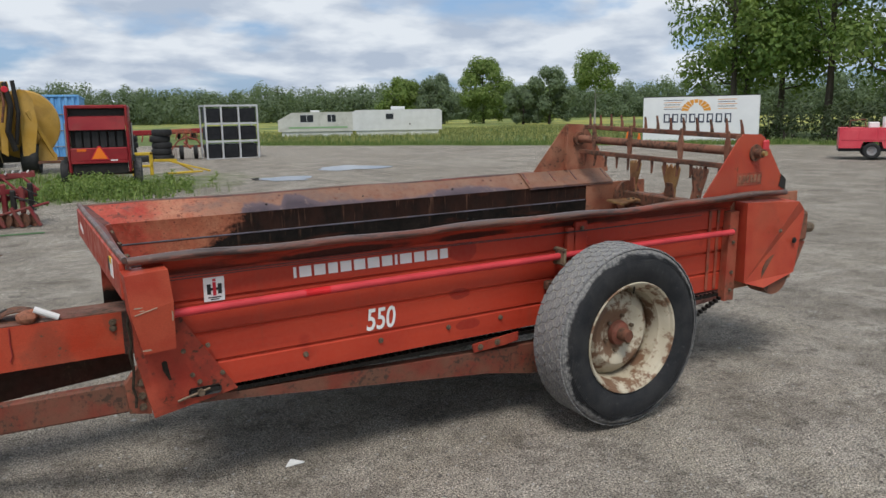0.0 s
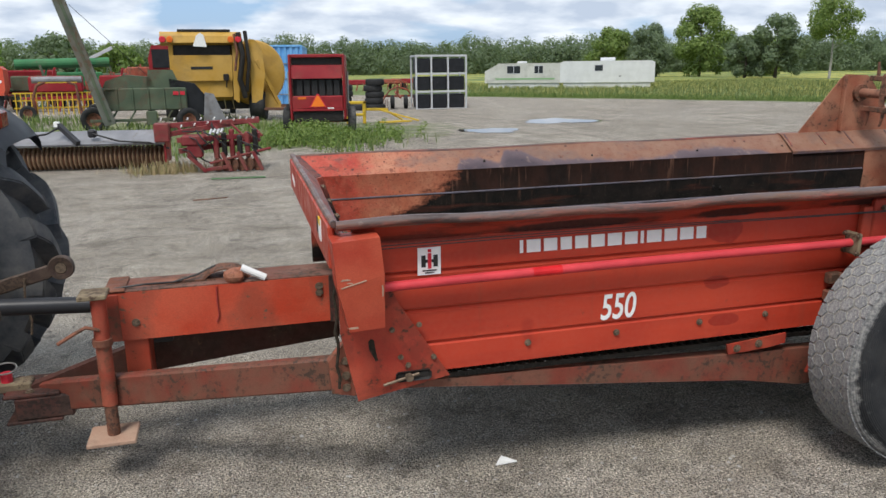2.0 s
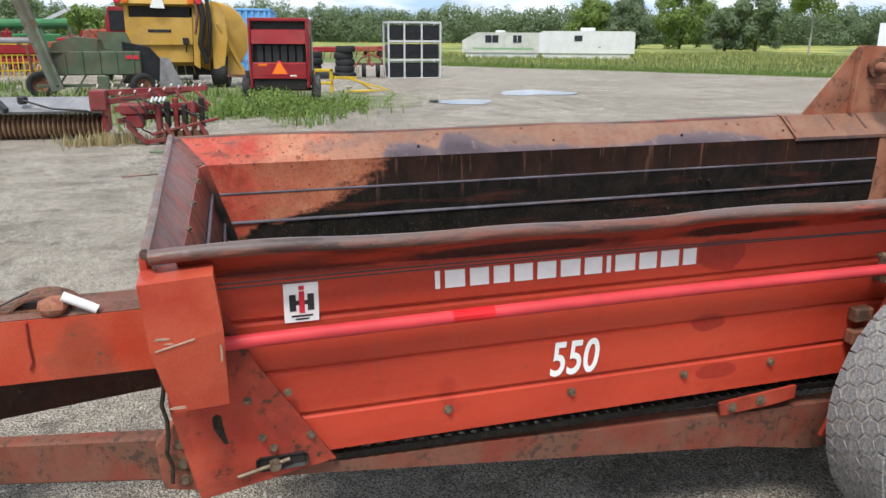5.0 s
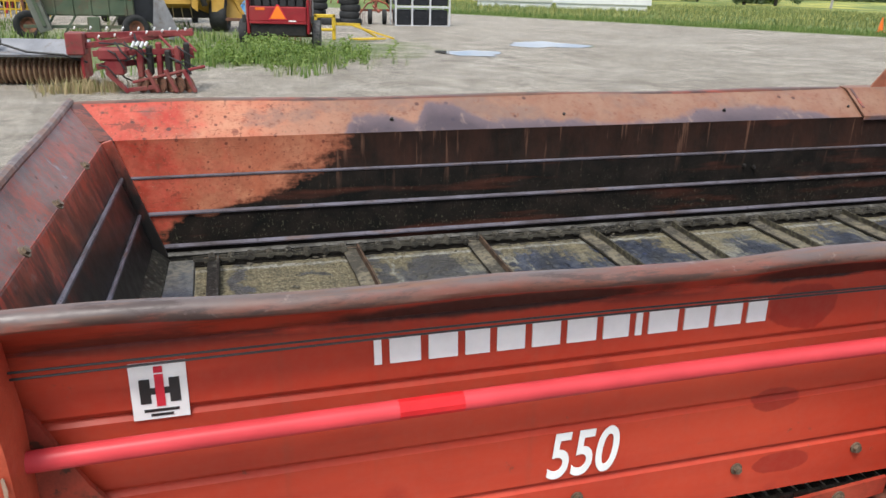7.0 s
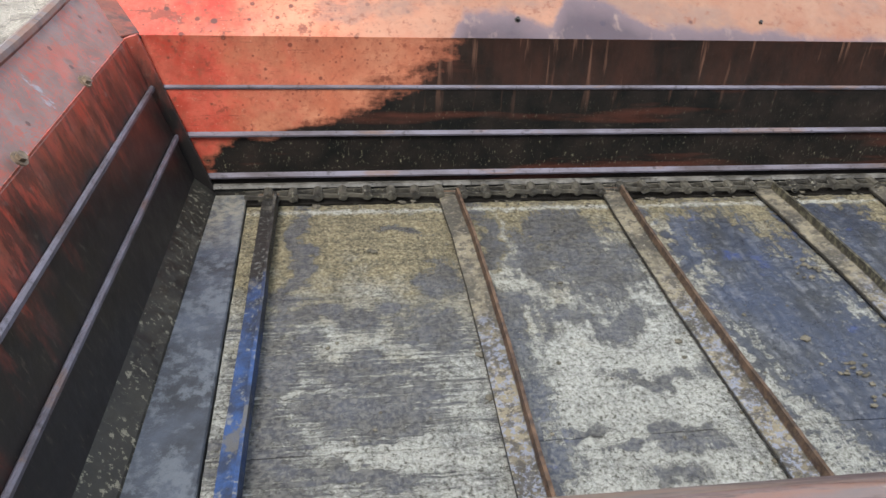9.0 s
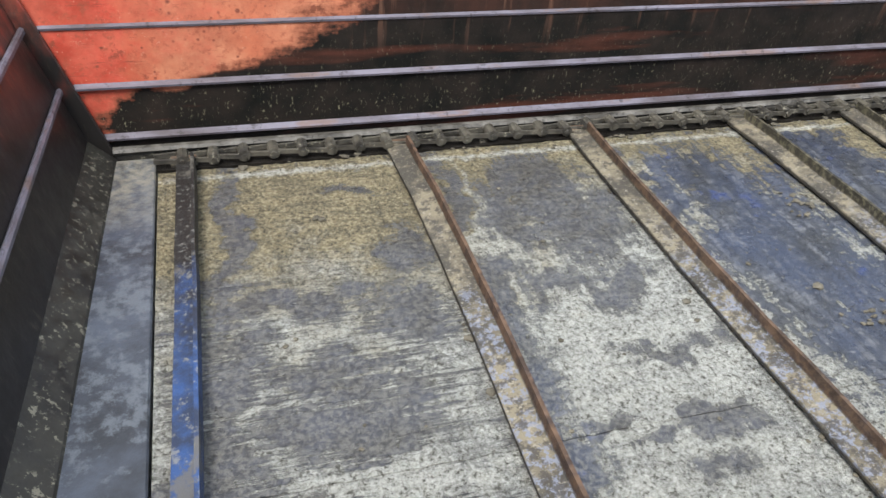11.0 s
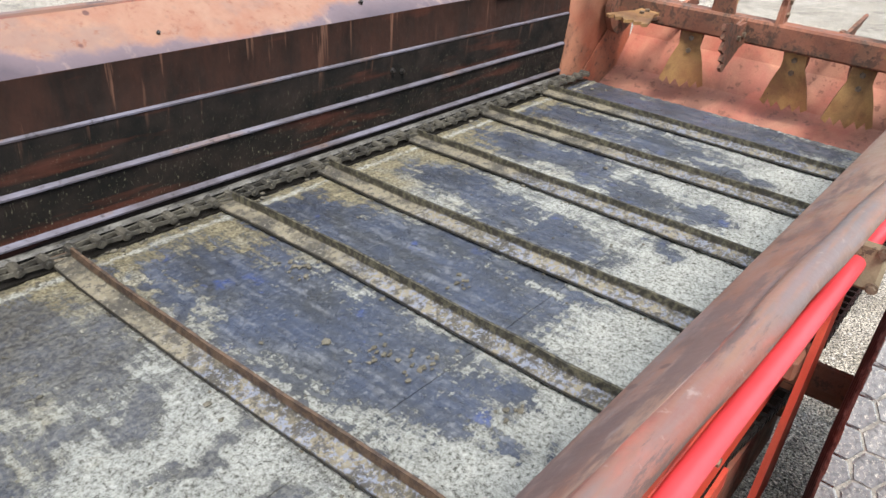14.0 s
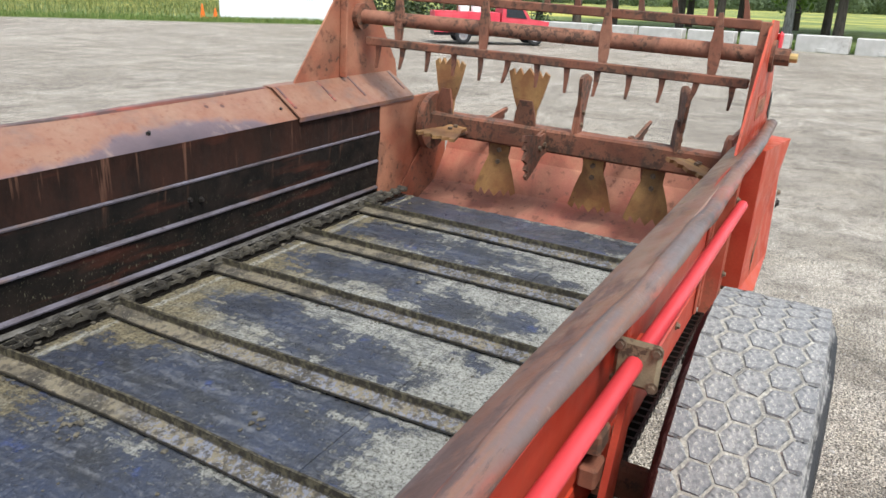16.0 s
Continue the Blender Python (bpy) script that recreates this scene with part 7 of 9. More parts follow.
# ---- the tractor it is hitched to ----
tractor = thing("tractor", "black and grey tractor rear with worn lugged tyre", "tractor", BOX)
TPAINT = gloss(plain("satin_black_plastic", (0.055, 0.061, 0.072), 0.40, 0, 0.5, 6), 0.55)
SILVER = gloss(plain("silver_grey_paint", (0.22, 0.24, 0.27), 0.28, 0.3, 0.2, 3), 0.6)
AMBER = gloss(plain("red_lens", (0.22, 0.028, 0.014), 0.15, 0, 0.4, 12), 0.5)
MUDARM = paint("muddy_dark_arm", (0.045, 0.027, 0.021), (0.085, 0.058, 0.044), (0.020, 0.015, 0.013), 0.9, 0.6, 9.0, 0.5)
TT = gloss(tyre_mat("tractor_rubber", 0.60, (0.030, 0.036, 0.045)), 0.6)


def tractor_tyre(cy, name):
    R, hw = 0.80, 0.235
    c = pose(-2.10 if cy > -1 else -2.42, cy, 0.105)
    bm = bmesh.new()
    lathe(bm, [(0.42, -hw * 0.8), (0.50, -hw * 1.05), (0.62, -hw * 1.06), (0.72, -hw), (R - 0.085, -hw * 0.88), (R - 0.072, -hw * 0.4), (R - 0.068, 0), (R - 0.072, hw * 0.4), (R - 0.085, hw * 0.88), (0.72, hw), (0.62, hw * 1.06), (0.50, hw * 1.05), (0.42, hw * 0.8)], 48, c)
    ty = part("tyre", bm, TT, tractor, "large worn lugged tractor tyre", True)
    n = 15
    for side in (-1, 1):
        for i in range(n):
            a0 = 2 * math.pi * (i + (0.5 if side > 0 else 0)) / n
            bm = bmesh.new()
            rows = []
            for k in range(8):
                f = k / 7
                y = side * min(0.01 + f * hw * 1.0, hw * 1.03)
                a = a0 + f * 0.34 - 0.1
                rr = R - 0.075 - 0.16 * max(0, f - 0.72)
                top = R + 0.006 - 0.16 * max(0, f - 0.72) + 0.006 * noise.noise((i * 2.3, f * 4.0, 5.0))
                wd = 0.036 + 0.020 * f + 0.005 * noise.noise((i * 1.7, f * 3.0, side))
                ring = []
                for da, r_ in ((-wd * 1.4 / R, rr - 0.03), (-wd / R, top), (wd / R, top), (wd * 1.4 / R, rr - 0.03)):
                    ring.append(bm.verts.new((r_ * math.cos(a + da), y, r_ * math.sin(a + da))))
                rows.append(ring)
            for A, B in zip(rows, rows[1:]):
                for q in range(3):
                    bm.faces.new((A[q], A[q + 1], B[q + 1], B[q]))
            bm.faces.new(rows[0]), bm.faces.new(rows[-1])
            bmesh.ops.transform(bm, matrix=c, verts=bm.verts)
            bmesh.ops.bevel(bm, geom=bm.edges[:], offset=0.006, segments=2, affect="EDGES")
            part("lug", bm, TT, ty, smooth=True)
    bm = bmesh.new()
    lathe(bm, [(0.0, -0.04), (0.3, -0.04), (0.41, -hw * 0.75), (0.43, -hw * 0.8), (0.43, hw * 0.8), (0.41, hw * 0.75), (0.30, 0.02), (0.0, 0.02)], 32, c)
    part("wheel_centre", bm, SILVER, tractor)


tractor_tyre(0.18, "far")
tractor_tyre(-1.58, "near")


def build_tractor():
    # fender over the far tyre, drooping rear lip
    bm = bmesh.new()
    rows = []
    for k, (x, z) in enumerate(((-2.75, 0.93), (-2.30, 0.98), (-1.95, 0.955), (-1.70, 0.90), (-1.55, 0.83), (-1.46, 0.75), (-1.41, 0.68))):
        ring = []
        for y, dz in ((-0.16, -0.10), (-0.14, -0.02), (-0.08, 0.0), (0.15, 0.01), (0.38, 0.0), (0.44, -0.04), (0.45, -0.10)):
            ring.append(bm.verts.new((x + (0.03 if y > 0 else 0), y, z + dz)))
        rows.append(ring)
    for A, B in zip(rows, rows[1:]):
        for q in range(6):
            bm.faces.new((A[q], A[q + 1], B[q + 1], B[q]))
    r = bmesh.ops.solidify(bm, geom=bm.faces[:], thickness=0.02)
    fd = part("fender", bm, TPAINT, tractor, "scuffed black plastic fender", True)
    bm = bmesh.new()
    box(bm, -1.47, -1.40, -0.172, -0.045, 0.768, 0.850, 0.010)
    tl = part("tail_light", bm, AMBER, tractor, "dark red tail light")
    bm = bmesh.new()
    box(bm, -1.50, -1.468, -0.19, -0.03, 0.74, 0.87, 0.008)
    part("light_housing", bm, TPAINT, tl)
    bm = bmesh.new()
    rows = []
    for x, z in ((-2.85, 0.92), (-2.55, 0.965), (-2.30, 0.995), (-2.05, 0.985), (-1.88, 0.955)):
        rows.append([bm.verts.new((x, y, z + dz)) for y, dz in ((-0.19, -0.16), (-0.175, -0.05), (-0.12, 0.005), (0.0, 0.02), (0.2, 0.022), (0.40, 0.01))])
    for A, B in zip(rows, rows[1:]):
        for q in range(5):
            bm.faces.new((A[q], A[q + 1], B[q + 1], B[q]))
    bmesh.ops.solidify(bm, geom=bm.faces[:], thickness=0.006)
    part("fender_top", bm, SILVER, tractor, "silver grey fender top", True)
    # inner side panel
    bm = bmesh.new()
    prism(bm, [(-2.35, 0.72), (-1.60, 0.66), (-1.64, 0.55), (-1.82, 0.05), (-2.4, 0.05)], -0.22, -0.19)
    sp = part("side_panel", bm, SILVER, tractor, "silver grey inner fender panel")
    bm = bmesh.new()
    beam(bm, (-1.605, -0.222, 0.655), (-1.84, -0.222, 0.02), 0.012, 0.03, 0.004)
    part("panel_edge", bm, SILVER, sp)
    bm = bmesh.new()
    box(bm, -1.80, -1.69, -0.2245, -0.2205, 0.575, 0.625)
    part("panel_label", bm, WHITE, sp, "small white printed label")
    # rear housing, shaft shield
    bm = bmesh.new()
    box(bm, -2.7, -1.78, -1.02, -0.38, -0.15, 0.50, 0.04)
    part("rear_housing", bm, TPAINT, tractor, "black rear axle housing")
    bm = bmesh.new()
    box(bm, -1.80, -1.58, -0.86, -0.58, 0.20, 0.225, 0.006)
    box(bm, -1.80, -1.58, -0.86, -0.845, 0.0, 0.21, 0.004)
    box(bm, -1.80, -1.58, -0.595, -0.58, 0.0, 0.21, 0.004)
    ss = part("shaft_shield", bm, TPAINT, tractor, "black steel shaft shield")
    bm = bmesh.new()
    box(bm, -1.74, -1.66, -0.80, -0.66, 0.2255, 0.2285)
    part("shield_label", bm, WHITE, ss)
    bm = bmesh.new()
    tube(bm, (-1.80, -0.72, 0.13), (-1.47, -0.72, 0.095), 0.055, 14, 0.042)
    part("stub_shaft", bm, DIRTY_RED, tractor, "rusty stub shaft")
    # lift arms with ball ends
    for y, z1, x1 in ((-0.25, 0.115, -1.22), (-1.03, 0.150, -1.345)):
        bm = bmesh.new()
        beam(bm, (-2.0, y - 0.05 * (y > -0.7), -0.09 if y > -0.7 else 0.02), (x1 - 0.05, y, z1 - 0.015), 0.022, 0.065, 0.006)
        la = part("lift_arm", bm, MUDARM, tractor, "rusty lower lift arm")
        bm = bmesh.new()
        lathe(bm, [(0.028, -0.02), (0.055, -0.025), (0.060, 0.0), (0.055, 0.025), (0.028, 0.02), (0.028, -0.02)], 20, pose(x1, y, z1))
        part("ball_end", bm, MUDARM, la, "round rusty ball end", True)
        bm = bmesh.new()
        tube(bm, (x1 + 0.0, y - 0.02, z1), (x1 + 0.0, y + 0.02, z1), 0.026, 12)
        part("ball", bm, BOLT, la)
    bm = bmesh.new()
    pipe(bm, [(-1.75, -0.30, 0.55), (-1.62, -0.28, 0.25), (-1.53, -0.26, 0.03)], 0.034, 10)
    part("lift_rod", bm, TPAINT, tractor, "black lift rod")
    bm = bmesh.new()
    pipe(bm, [(-1.86, -0.42, 0.50), (-1.70, -0.40, 0.66), (-1.55, -0.40, 0.80)], 0.014, 8)
    lv = part("lever", bm, TPAINT, tractor, "black control lever")
    bm = bmesh.new()
    tube(bm, (-1.565, -0.40, 0.79), (-1.53, -0.40, 0.82), 0.022, 8)
    part("lever_grip", bm, STEEL, lv)
    # drawbar
    bm = bmesh.new()
    beam(bm, (-2.3, -0.70, -0.275), (-1.30, -0.70, -0.275), 0.08, 0.04, 0.006)
    part("drawbar", bm, MUDDY_STEEL, tractor, "heavy rusty drawbar")
    bm = bmesh.new()
    beam(bm, (-2.2, -1.05, -0.22), (-1.5, -0.78, -0.20), 0.06, 0.03, 0.004)
    part("drawbar_stay", bm, TPAINT, tractor)
    # hoses
    hose = plain("red_hose", (0.40, 0.03, 0.03), 0.5)
    for k in range(4):
        bm = bmesh.new()
        pipe(bm, [(-1.86 - 0.02 * k, -0.60 + 0.05 * k, 0.45), (-1.74 + 0.01 * k, -0.64 + 0.05 * k, 0.52 + 0.02 * k), (-1.68 + 0.015 * k, -0.66 + 0.05 * k, 0.42), (-1.70, -0.66 + 0.04 * k, 0.30), (-1.80, -0.62 + 0.04 * k, 0.26)], 0.010, 8)
        part("hydraulic_hose", bm, hose if k < 2 else BLACKV, tractor)
    bm = bmesh.new()
    box(bm, -1.90, -1.80, -0.66, -0.38, 0.38, 0.56, 0.02)
    part("coupler_block", bm, DIRTY_RED, tractor, "dusty red hydraulic couplers")
    bm = bmesh.new()
    pipe(bm, [(-1.38, -0.28, 0.08), (-1.39, -0.28, -0.02), (-1.375, -0.28, -0.13), (-1.385, -0.28, -0.20)], 0.006, 6)
    part("check_chain", bm, BOLT, tractor)
    # unseen body block, added to shade the ground by the hitch
    bm = bmesh.new()
    prism(bm, [(-5.15, -0.22), (-2.7, -0.22), (-2.7, 0.97), (-2.85, 1.02), (-3.4, 1.0), (-5.0, 0.82), (-5.2, 0.70), (-5.25, 0.1)], -1.17, -0.23)
    part("tractor_shade_body", bm, TPAINT, tractor, "unseen tractor body added to cast shade")


build_tractor()

# ---- parked machines ----
YELLOW = paint("ochre_yellow_paint", (0.44, 0.25, 0.04), (0.49, 0.30, 0.075), (0.18, 0.10, 0.04), 0.5, 0.45, 1.2, 0.62)
BALER_RED = paint("dark_red_paint", (0.22, 0.012, 0.018), (0.27, 0.025, 0.028), (0.10, 0.03, 0.025), 0.4, 0.4, 1.5, 0.62)
OLD_GREEN = paint("old_green_paint", (0.062, 0.088, 0.056), (0.10, 0.125, 0.08), (0.12, 0.09, 0.06), 0.9, 0.7, 1.5, 0.55)
GREEN = paint("green_paint", (0.03, 0.14, 0.055), (0.05, 0.18, 0.07), (0.10, 0.08, 0.05), 0.4, 0.5, 1.5)
BLUE = paint("blue_container_paint", (0.045, 0.09, 0.22), (0.07, 0.12, 0.27), (0.16, 0.09, 0.06), 0.4, 0.6, 0.6)
LBLUE = paint("light_blue_paint", (0.10, 0.30, 0.60), (0.16, 0.38, 0.66), (0.25, 0.18, 0.12), 0.4, 0.6, 0.8)
ORANGE_RED = paint("fuel_trailer_paint", (0.56, 0.075, 0.04), (0.60, 0.11, 0.06), (0.25, 0.10, 0.06), 0.3, 0.5, 0.8)
TARP = plain("black_bin", (0.018, 0.019, 0.022), 0.4, 0, 0.4, 4)
GREYS = paint("grey_steel_sheet", (0.17, 0.17, 0.18), (0.25, 0.25, 0.26), (0.15, 0.10, 0.07), 0.6, 0.5, 2.0, 0.58)
GREYF = plain("galvanised_frame", (0.55, 0.56, 0.57), 0.5, 0.2, 0.15, 6)
FORKY = plain("yellow_fork_paint", (0.62, 0.42, 0.04), 0.5)
LENS = plain("orange_reflector", (0.75, 0.16, 0.02), 0.3)
SMV = plain("fluorescent_orange", (0.85, 0.20, 0.02), 0.5, 0, 0.05)
CREAM = paint("dull_cream_sheet", (0.46, 0.46, 0.42), (0.55, 0.55, 0.51), (0.25, 0.22, 0.17), 0.6, 0.5, 0.8, 0.6, (0.2, 0.19, 0.16))
TRAILERW = plain("white_trailer_sheet", (0.62, 0.63, 0.63), 0.5, 0, 0.1, 1.5)
GLASSD = plain("dark_window", (0.03, 0.035, 0.04), 0.15)


def simple_tyre(name, c, R, hw, parent, mat=None, rim=None, n=28):
    bm = bmesh.new()
    lathe(bm, [(R * 0.55, -hw * 0.8), (R * 0.7, -hw), (R * 0.9, -hw * 0.95), (R * 0.985, -hw * 0.75), (R, -hw * 0.3), (R, hw * 0.3), (R * 0.985, hw * 0.75), (R * 0.9, hw * 0.95), (R * 0.7, hw), (R * 0.55, hw * 0.8), (R * 0.55, -hw * 0.8)], n, c)
    w = part(name, bm, mat or TYRE, parent, smooth=True)
    bm = bmesh.new()
    lathe(bm, [(0.0, -hw * 0.35), (R * 0.3, -hw * 0.35), (R * 0.5, -hw * 0.75), (R * 0.57, -hw * 0.8), (R * 0.57, hw * 0.8), (R * 0.5, hw * 0.7), (R * 0.3, hw * 0.3), (0.0, hw * 0.3)], n, c)
    part("rim", bm, rim or RUSTY, w)
    return w


def P(parent, name, mat, *shapes, label="", smooth=False):
    """One part from a few shapes: ('b', box args) ('t', tube args) ('p', prism args) ('m', beam args)."""
    bm = bmesh.new()
    for s in shapes:
        k, a = s[0], s[1:]
        {"b": box, "t": tube, "p": prism, "m": beam, "pipe": pipe}[k](bm, *a)
    return part(name, bm, mat, parent, label, smooth)


def red_baler():
    t = thing("round_baler", "dark red round baler with orange safety triangle, weeds below", "baler", pose(1.92, 16.85, 0, 0, 0, -10) @ Matrix.Diagonal((0.84, 0.9, 0.87, 1.0)))
    for s in (-1, 1):
        P(t, "side_frame", BALER_RED, ("b", s * 0.80 if s > 0 else -0.88, 0.88 if s > 0 else -0.80, -0.1, 2.0, 0.45, 2.42, 0.03), label="tall dark red side frame")
    P(t, "top_hood", BALER_RED, ("b", -0.80, 0.80, -0.06, 1.6, 2.32, 2.42, 0.02), ("b", -0.80, 0.80, -0.05, 0.02, 1.82, 2.08, 0.02))
    P(t, "upper_bay", DARK, ("b", -0.79, 0.79, 0.10, 0.16, 2.08, 2.32))
    P(t, "upper_slope", BALER_RED, ("p", [(-0.05, 2.08), (0.06, 2.10), (-0.02, 1.72), (-0.12, 1.70)], -0.79, 0.79, "x"))
    P(t, "belt_bay", DARK, ("b", -0.78, 0.78, 0.12, 0.20, 1.15, 1.75))
    for k in range(6):
        P(t, "baling_belt", BLACKV, ("b", -0.66 + k * 0.235, -0.47 + k * 0.235, 0.03, 0.10, 1.18, 1.66, 0.01), label="black rubber baling belt")
    P(t, "tail_panel", BALER_RED, ("b", -0.80, 0.80, -0.14, 0.02, 0.78, 1.18, 0.03), label="red tail panel")
    P(t, "lower_bar", DARK, ("b", -0.78, 0.78, -0.06, 0.25, 0.40, 0.72, 0.02))
    P(t, "bumper", BALER_RED, ("m", (-0.80, -0.10, 0.76), (0.80, -0.10, 0.76), 0.08, 0.07))
    bm = bmesh.new()
    prism(bm, [(-0.22, 0.86), (0.22, 0.86), (0.025, 1.19), (-0.025, 1.19)], -0.152, -0.145)
    part("safety_triangle", bm, SMV, t, "fluorescent orange triangle")
    bm = bmesh.new()
    prism(bm, [(-0.27, 0.835), (0.27, 0.835), (0.03, 1.235), (-0.03, 1.235)], -0.1445, -0.141)
    part("triangle_border", bm, REDV, t)
    P(t, "reflector", LENS, ("b", -0.62, -0.36, -0.146, -0.14, 1.08, 1.15))
    P(t, "pale_bar", WHITE, ("b", 0.3, 0.5, -0.146, -0.138, 0.79, 0.825))
    for k in range(9):
        P(t, "pickup_tine", RUSTY, ("t", (-0.6 + k * 0.15, 0.05, 0.55), (-0.6 + k * 0.15, -0.05, 0.30), 0.012, 5))
    P(t, "axle", RUSTY, ("t", (-1.1, 0.65, 0.38), (1.1, 0.65, 0.38), 0.05, 8))
    for s in (-1, 1):
        simple_tyre("wheel", pose(s * 1.04, 0.55, 0.40, 0, 0, 90), 0.42, 0.13, t, tyre_mat("grey_worn_tyre", 0.8) if s > 0 else None)
        P(t, "hydraulic_ram", STEEL, ("t", (s * 0.94, 0.3, 0.8), (s * 0.94, 0.5, 1.9), 0.035, 8))
        P(t, "light_panel", BLACKV, ("b", s * 0.96 - 0.05, s * 0.96 + 0.05, -0.05, 0.05, 0.75, 0.95, 0.01))
    P(t, "drawbar", BALER_RED, ("m", (0, 1.9, 0.6), (0, 3.6, 0.45), 0.16, 0.14))


red_baler()


def yellow_baler():
    t = thing("yellow_round_baler", "big ochre yellow round baler with rounded rear drum", "baler", pose(-1.13, 23.5, 0, 0, 0, 2))
    P(t, "front_panel", YELLOW, ("p", [(-0.98, 1.38), (0.92, 1.38), (0.96, 2.22), (-0.94, 2.22)], -0.12, 0.04), label="sloping yellow rear panel")
    P(t, "lower_panel", YELLOW, ("p", [(-0.02, 1.37), (-0.02, 0.84), (0.5, 0.70), (0.5, 1.37)], -0.92, 0.90, "x"))
    P(t, "crown", YELLOW, ("p", [(-0.28, 2.62), (-0.22, 2.84), (0.1, 2.98), (1.0, 3.0), (1.0, 2.55), (0.0, 2.55)], -1.30, 1.30, "x"))
    P(t, "roof_bar", DARK, ("b", -0.75, 0.95, 0.05, 0.3, 2.98, 3.06, 0.01))
    # solid dark block standing for the shade in the opening
    P(t, "opening", DARK, ("b", -0.94, 0.90, 0.06, 0.30, 2.20, 2.58))
    P(t, "frame_post", YELLOW, ("b", -1.06, -0.92, -0.10, 0.3, 1.3, 2.6, 0.02))
    P(t, "frame_post", YELLOW, ("p", [(0.92, 0.75), (1.10, 0.62), (1.20, 2.6), (0.98, 2.6)], -0.10, 0.3))
    P(t, "side_sheet", YELLOW, ("p", [(-1.0, 0.9), (-0.95, 2.5), (-0.9, 2.5), (-0.9, 0.85)], 0.1, 2.0))
    # another dark block put in for the shade inside the bale chamber
    P(t, "chamber_shadow", DARK, ("b", -0.88, 1.45, 0.55, 1.9, 0.40, 2.6))
    P(t, "hose", DARK, ("pipe", [(1.18, -0.2, 2.95), (1.30, -0.25, 2.2), (1.16, -0.2, 1.4), (1.32, -0.15, 0.8)], 0.09, 8))
    P(t, "hose", DARK, ("pipe", [(1.42, -0.1, 3.0), (1.50, -0.2, 2.0), (1.36, -0.1, 1.0)], 0.065, 8))
    P(t, "hose", RUSTY, ("pipe", [(1.05, -0.22, 2.9), (1.12, -0.3, 2.3), (1.02, -0.25, 1.7)], 0.04, 8))
    P(t, "side_arch", YELLOW, ("p", [(1.52, 0.62), (1.86, 0.62), (2.02, 1.6), (1.95, 2.45), (1.74, 2.72), (1.55, 2.74)], -0.02, 0.25), label="yellow drum side arch")
    bm = bmesh.new()
    lathe(bm, [(0.0, -0.85), (0.85, -0.85), (1.05, -0.80), (1.12, -0.70), (1.12, 0.75), (1.05, 0.85), (0.0, 0.85)], 40, pose(1.52, 1.30, 1.62, 0, 0, 18))
    part("drum_body", bm, YELLOW, t, "rounded yellow bale chamber", True)
    P(t, "drum_brace", YELLOW, ("m", (1.75, -0.06, 2.05), (2.50, 0.35, 0.50), 0.05, 0.12))
    P(t, "drum_foot", YELLOW, ("p", [(1.85, 0.35), (2.50, 0.35), (2.54, 0.6), (2.1, 1.2)], 0.3, 0.5))
    for x in (-1.22, -0.99, 0.94, 1.18):
        bm = bmesh.new()
        lathe(bm, [(0.0, -0.02), (0.085, -0.02), (0.105, 0.0), (0.105, 0.03)], 16, pose(x, -0.29, 2.72))
        part("lamp", bm, REDV if abs(x) > 1.0 else LENS, t, "round red lamp")
    P(t, "white_cover", WHITE, ("p", [(-0.28, 2.50), (0.16, 2.48), (0.08, 2.86), (-0.03, 2.93), (-0.16, 2.84)], -0.31, -0.27), label="white plastic bag")
    P(t, "maker_bar", BLACKV, ("b", -0.40, 0.30, -0.132, -0.12, 1.76, 1.85), label="plain dark bar of the maker's mark")
    P(t, "latch", DARK, ("b", 0.62, 0.80, -0.22, -0.12, 1.38, 1.60, 0.02))
    P(t, "latch_rod", DARK, ("t", (0.70, -0.2, 1.15), (0.74, -0.2, 1.55), 0.025, 6))
    for k in range(7):
        P(t, "straw_wisp", STRAW, ("t", (-0.7 + k * 0.26, 0.3, 0.86), (-0.75 + k * 0.28, 0.22, 0.42), 0.03, 5, 0.008))
    simple_tyre("wheel", pose(1.78, 0.45, 0.50, 0, 0, 76), 0.50, 0.27, t)
    simple_tyre("wheel", pose(-1.15, 1.3, 0.50, 0, 0, 90), 0.50, 0.2, t)
    P(t, "drawbar", RUSTY, ("m", (1.6, 0.2, 0.40), (3.0, -0.6, 0.40), 0.09, 0.09))


yellow_baler()


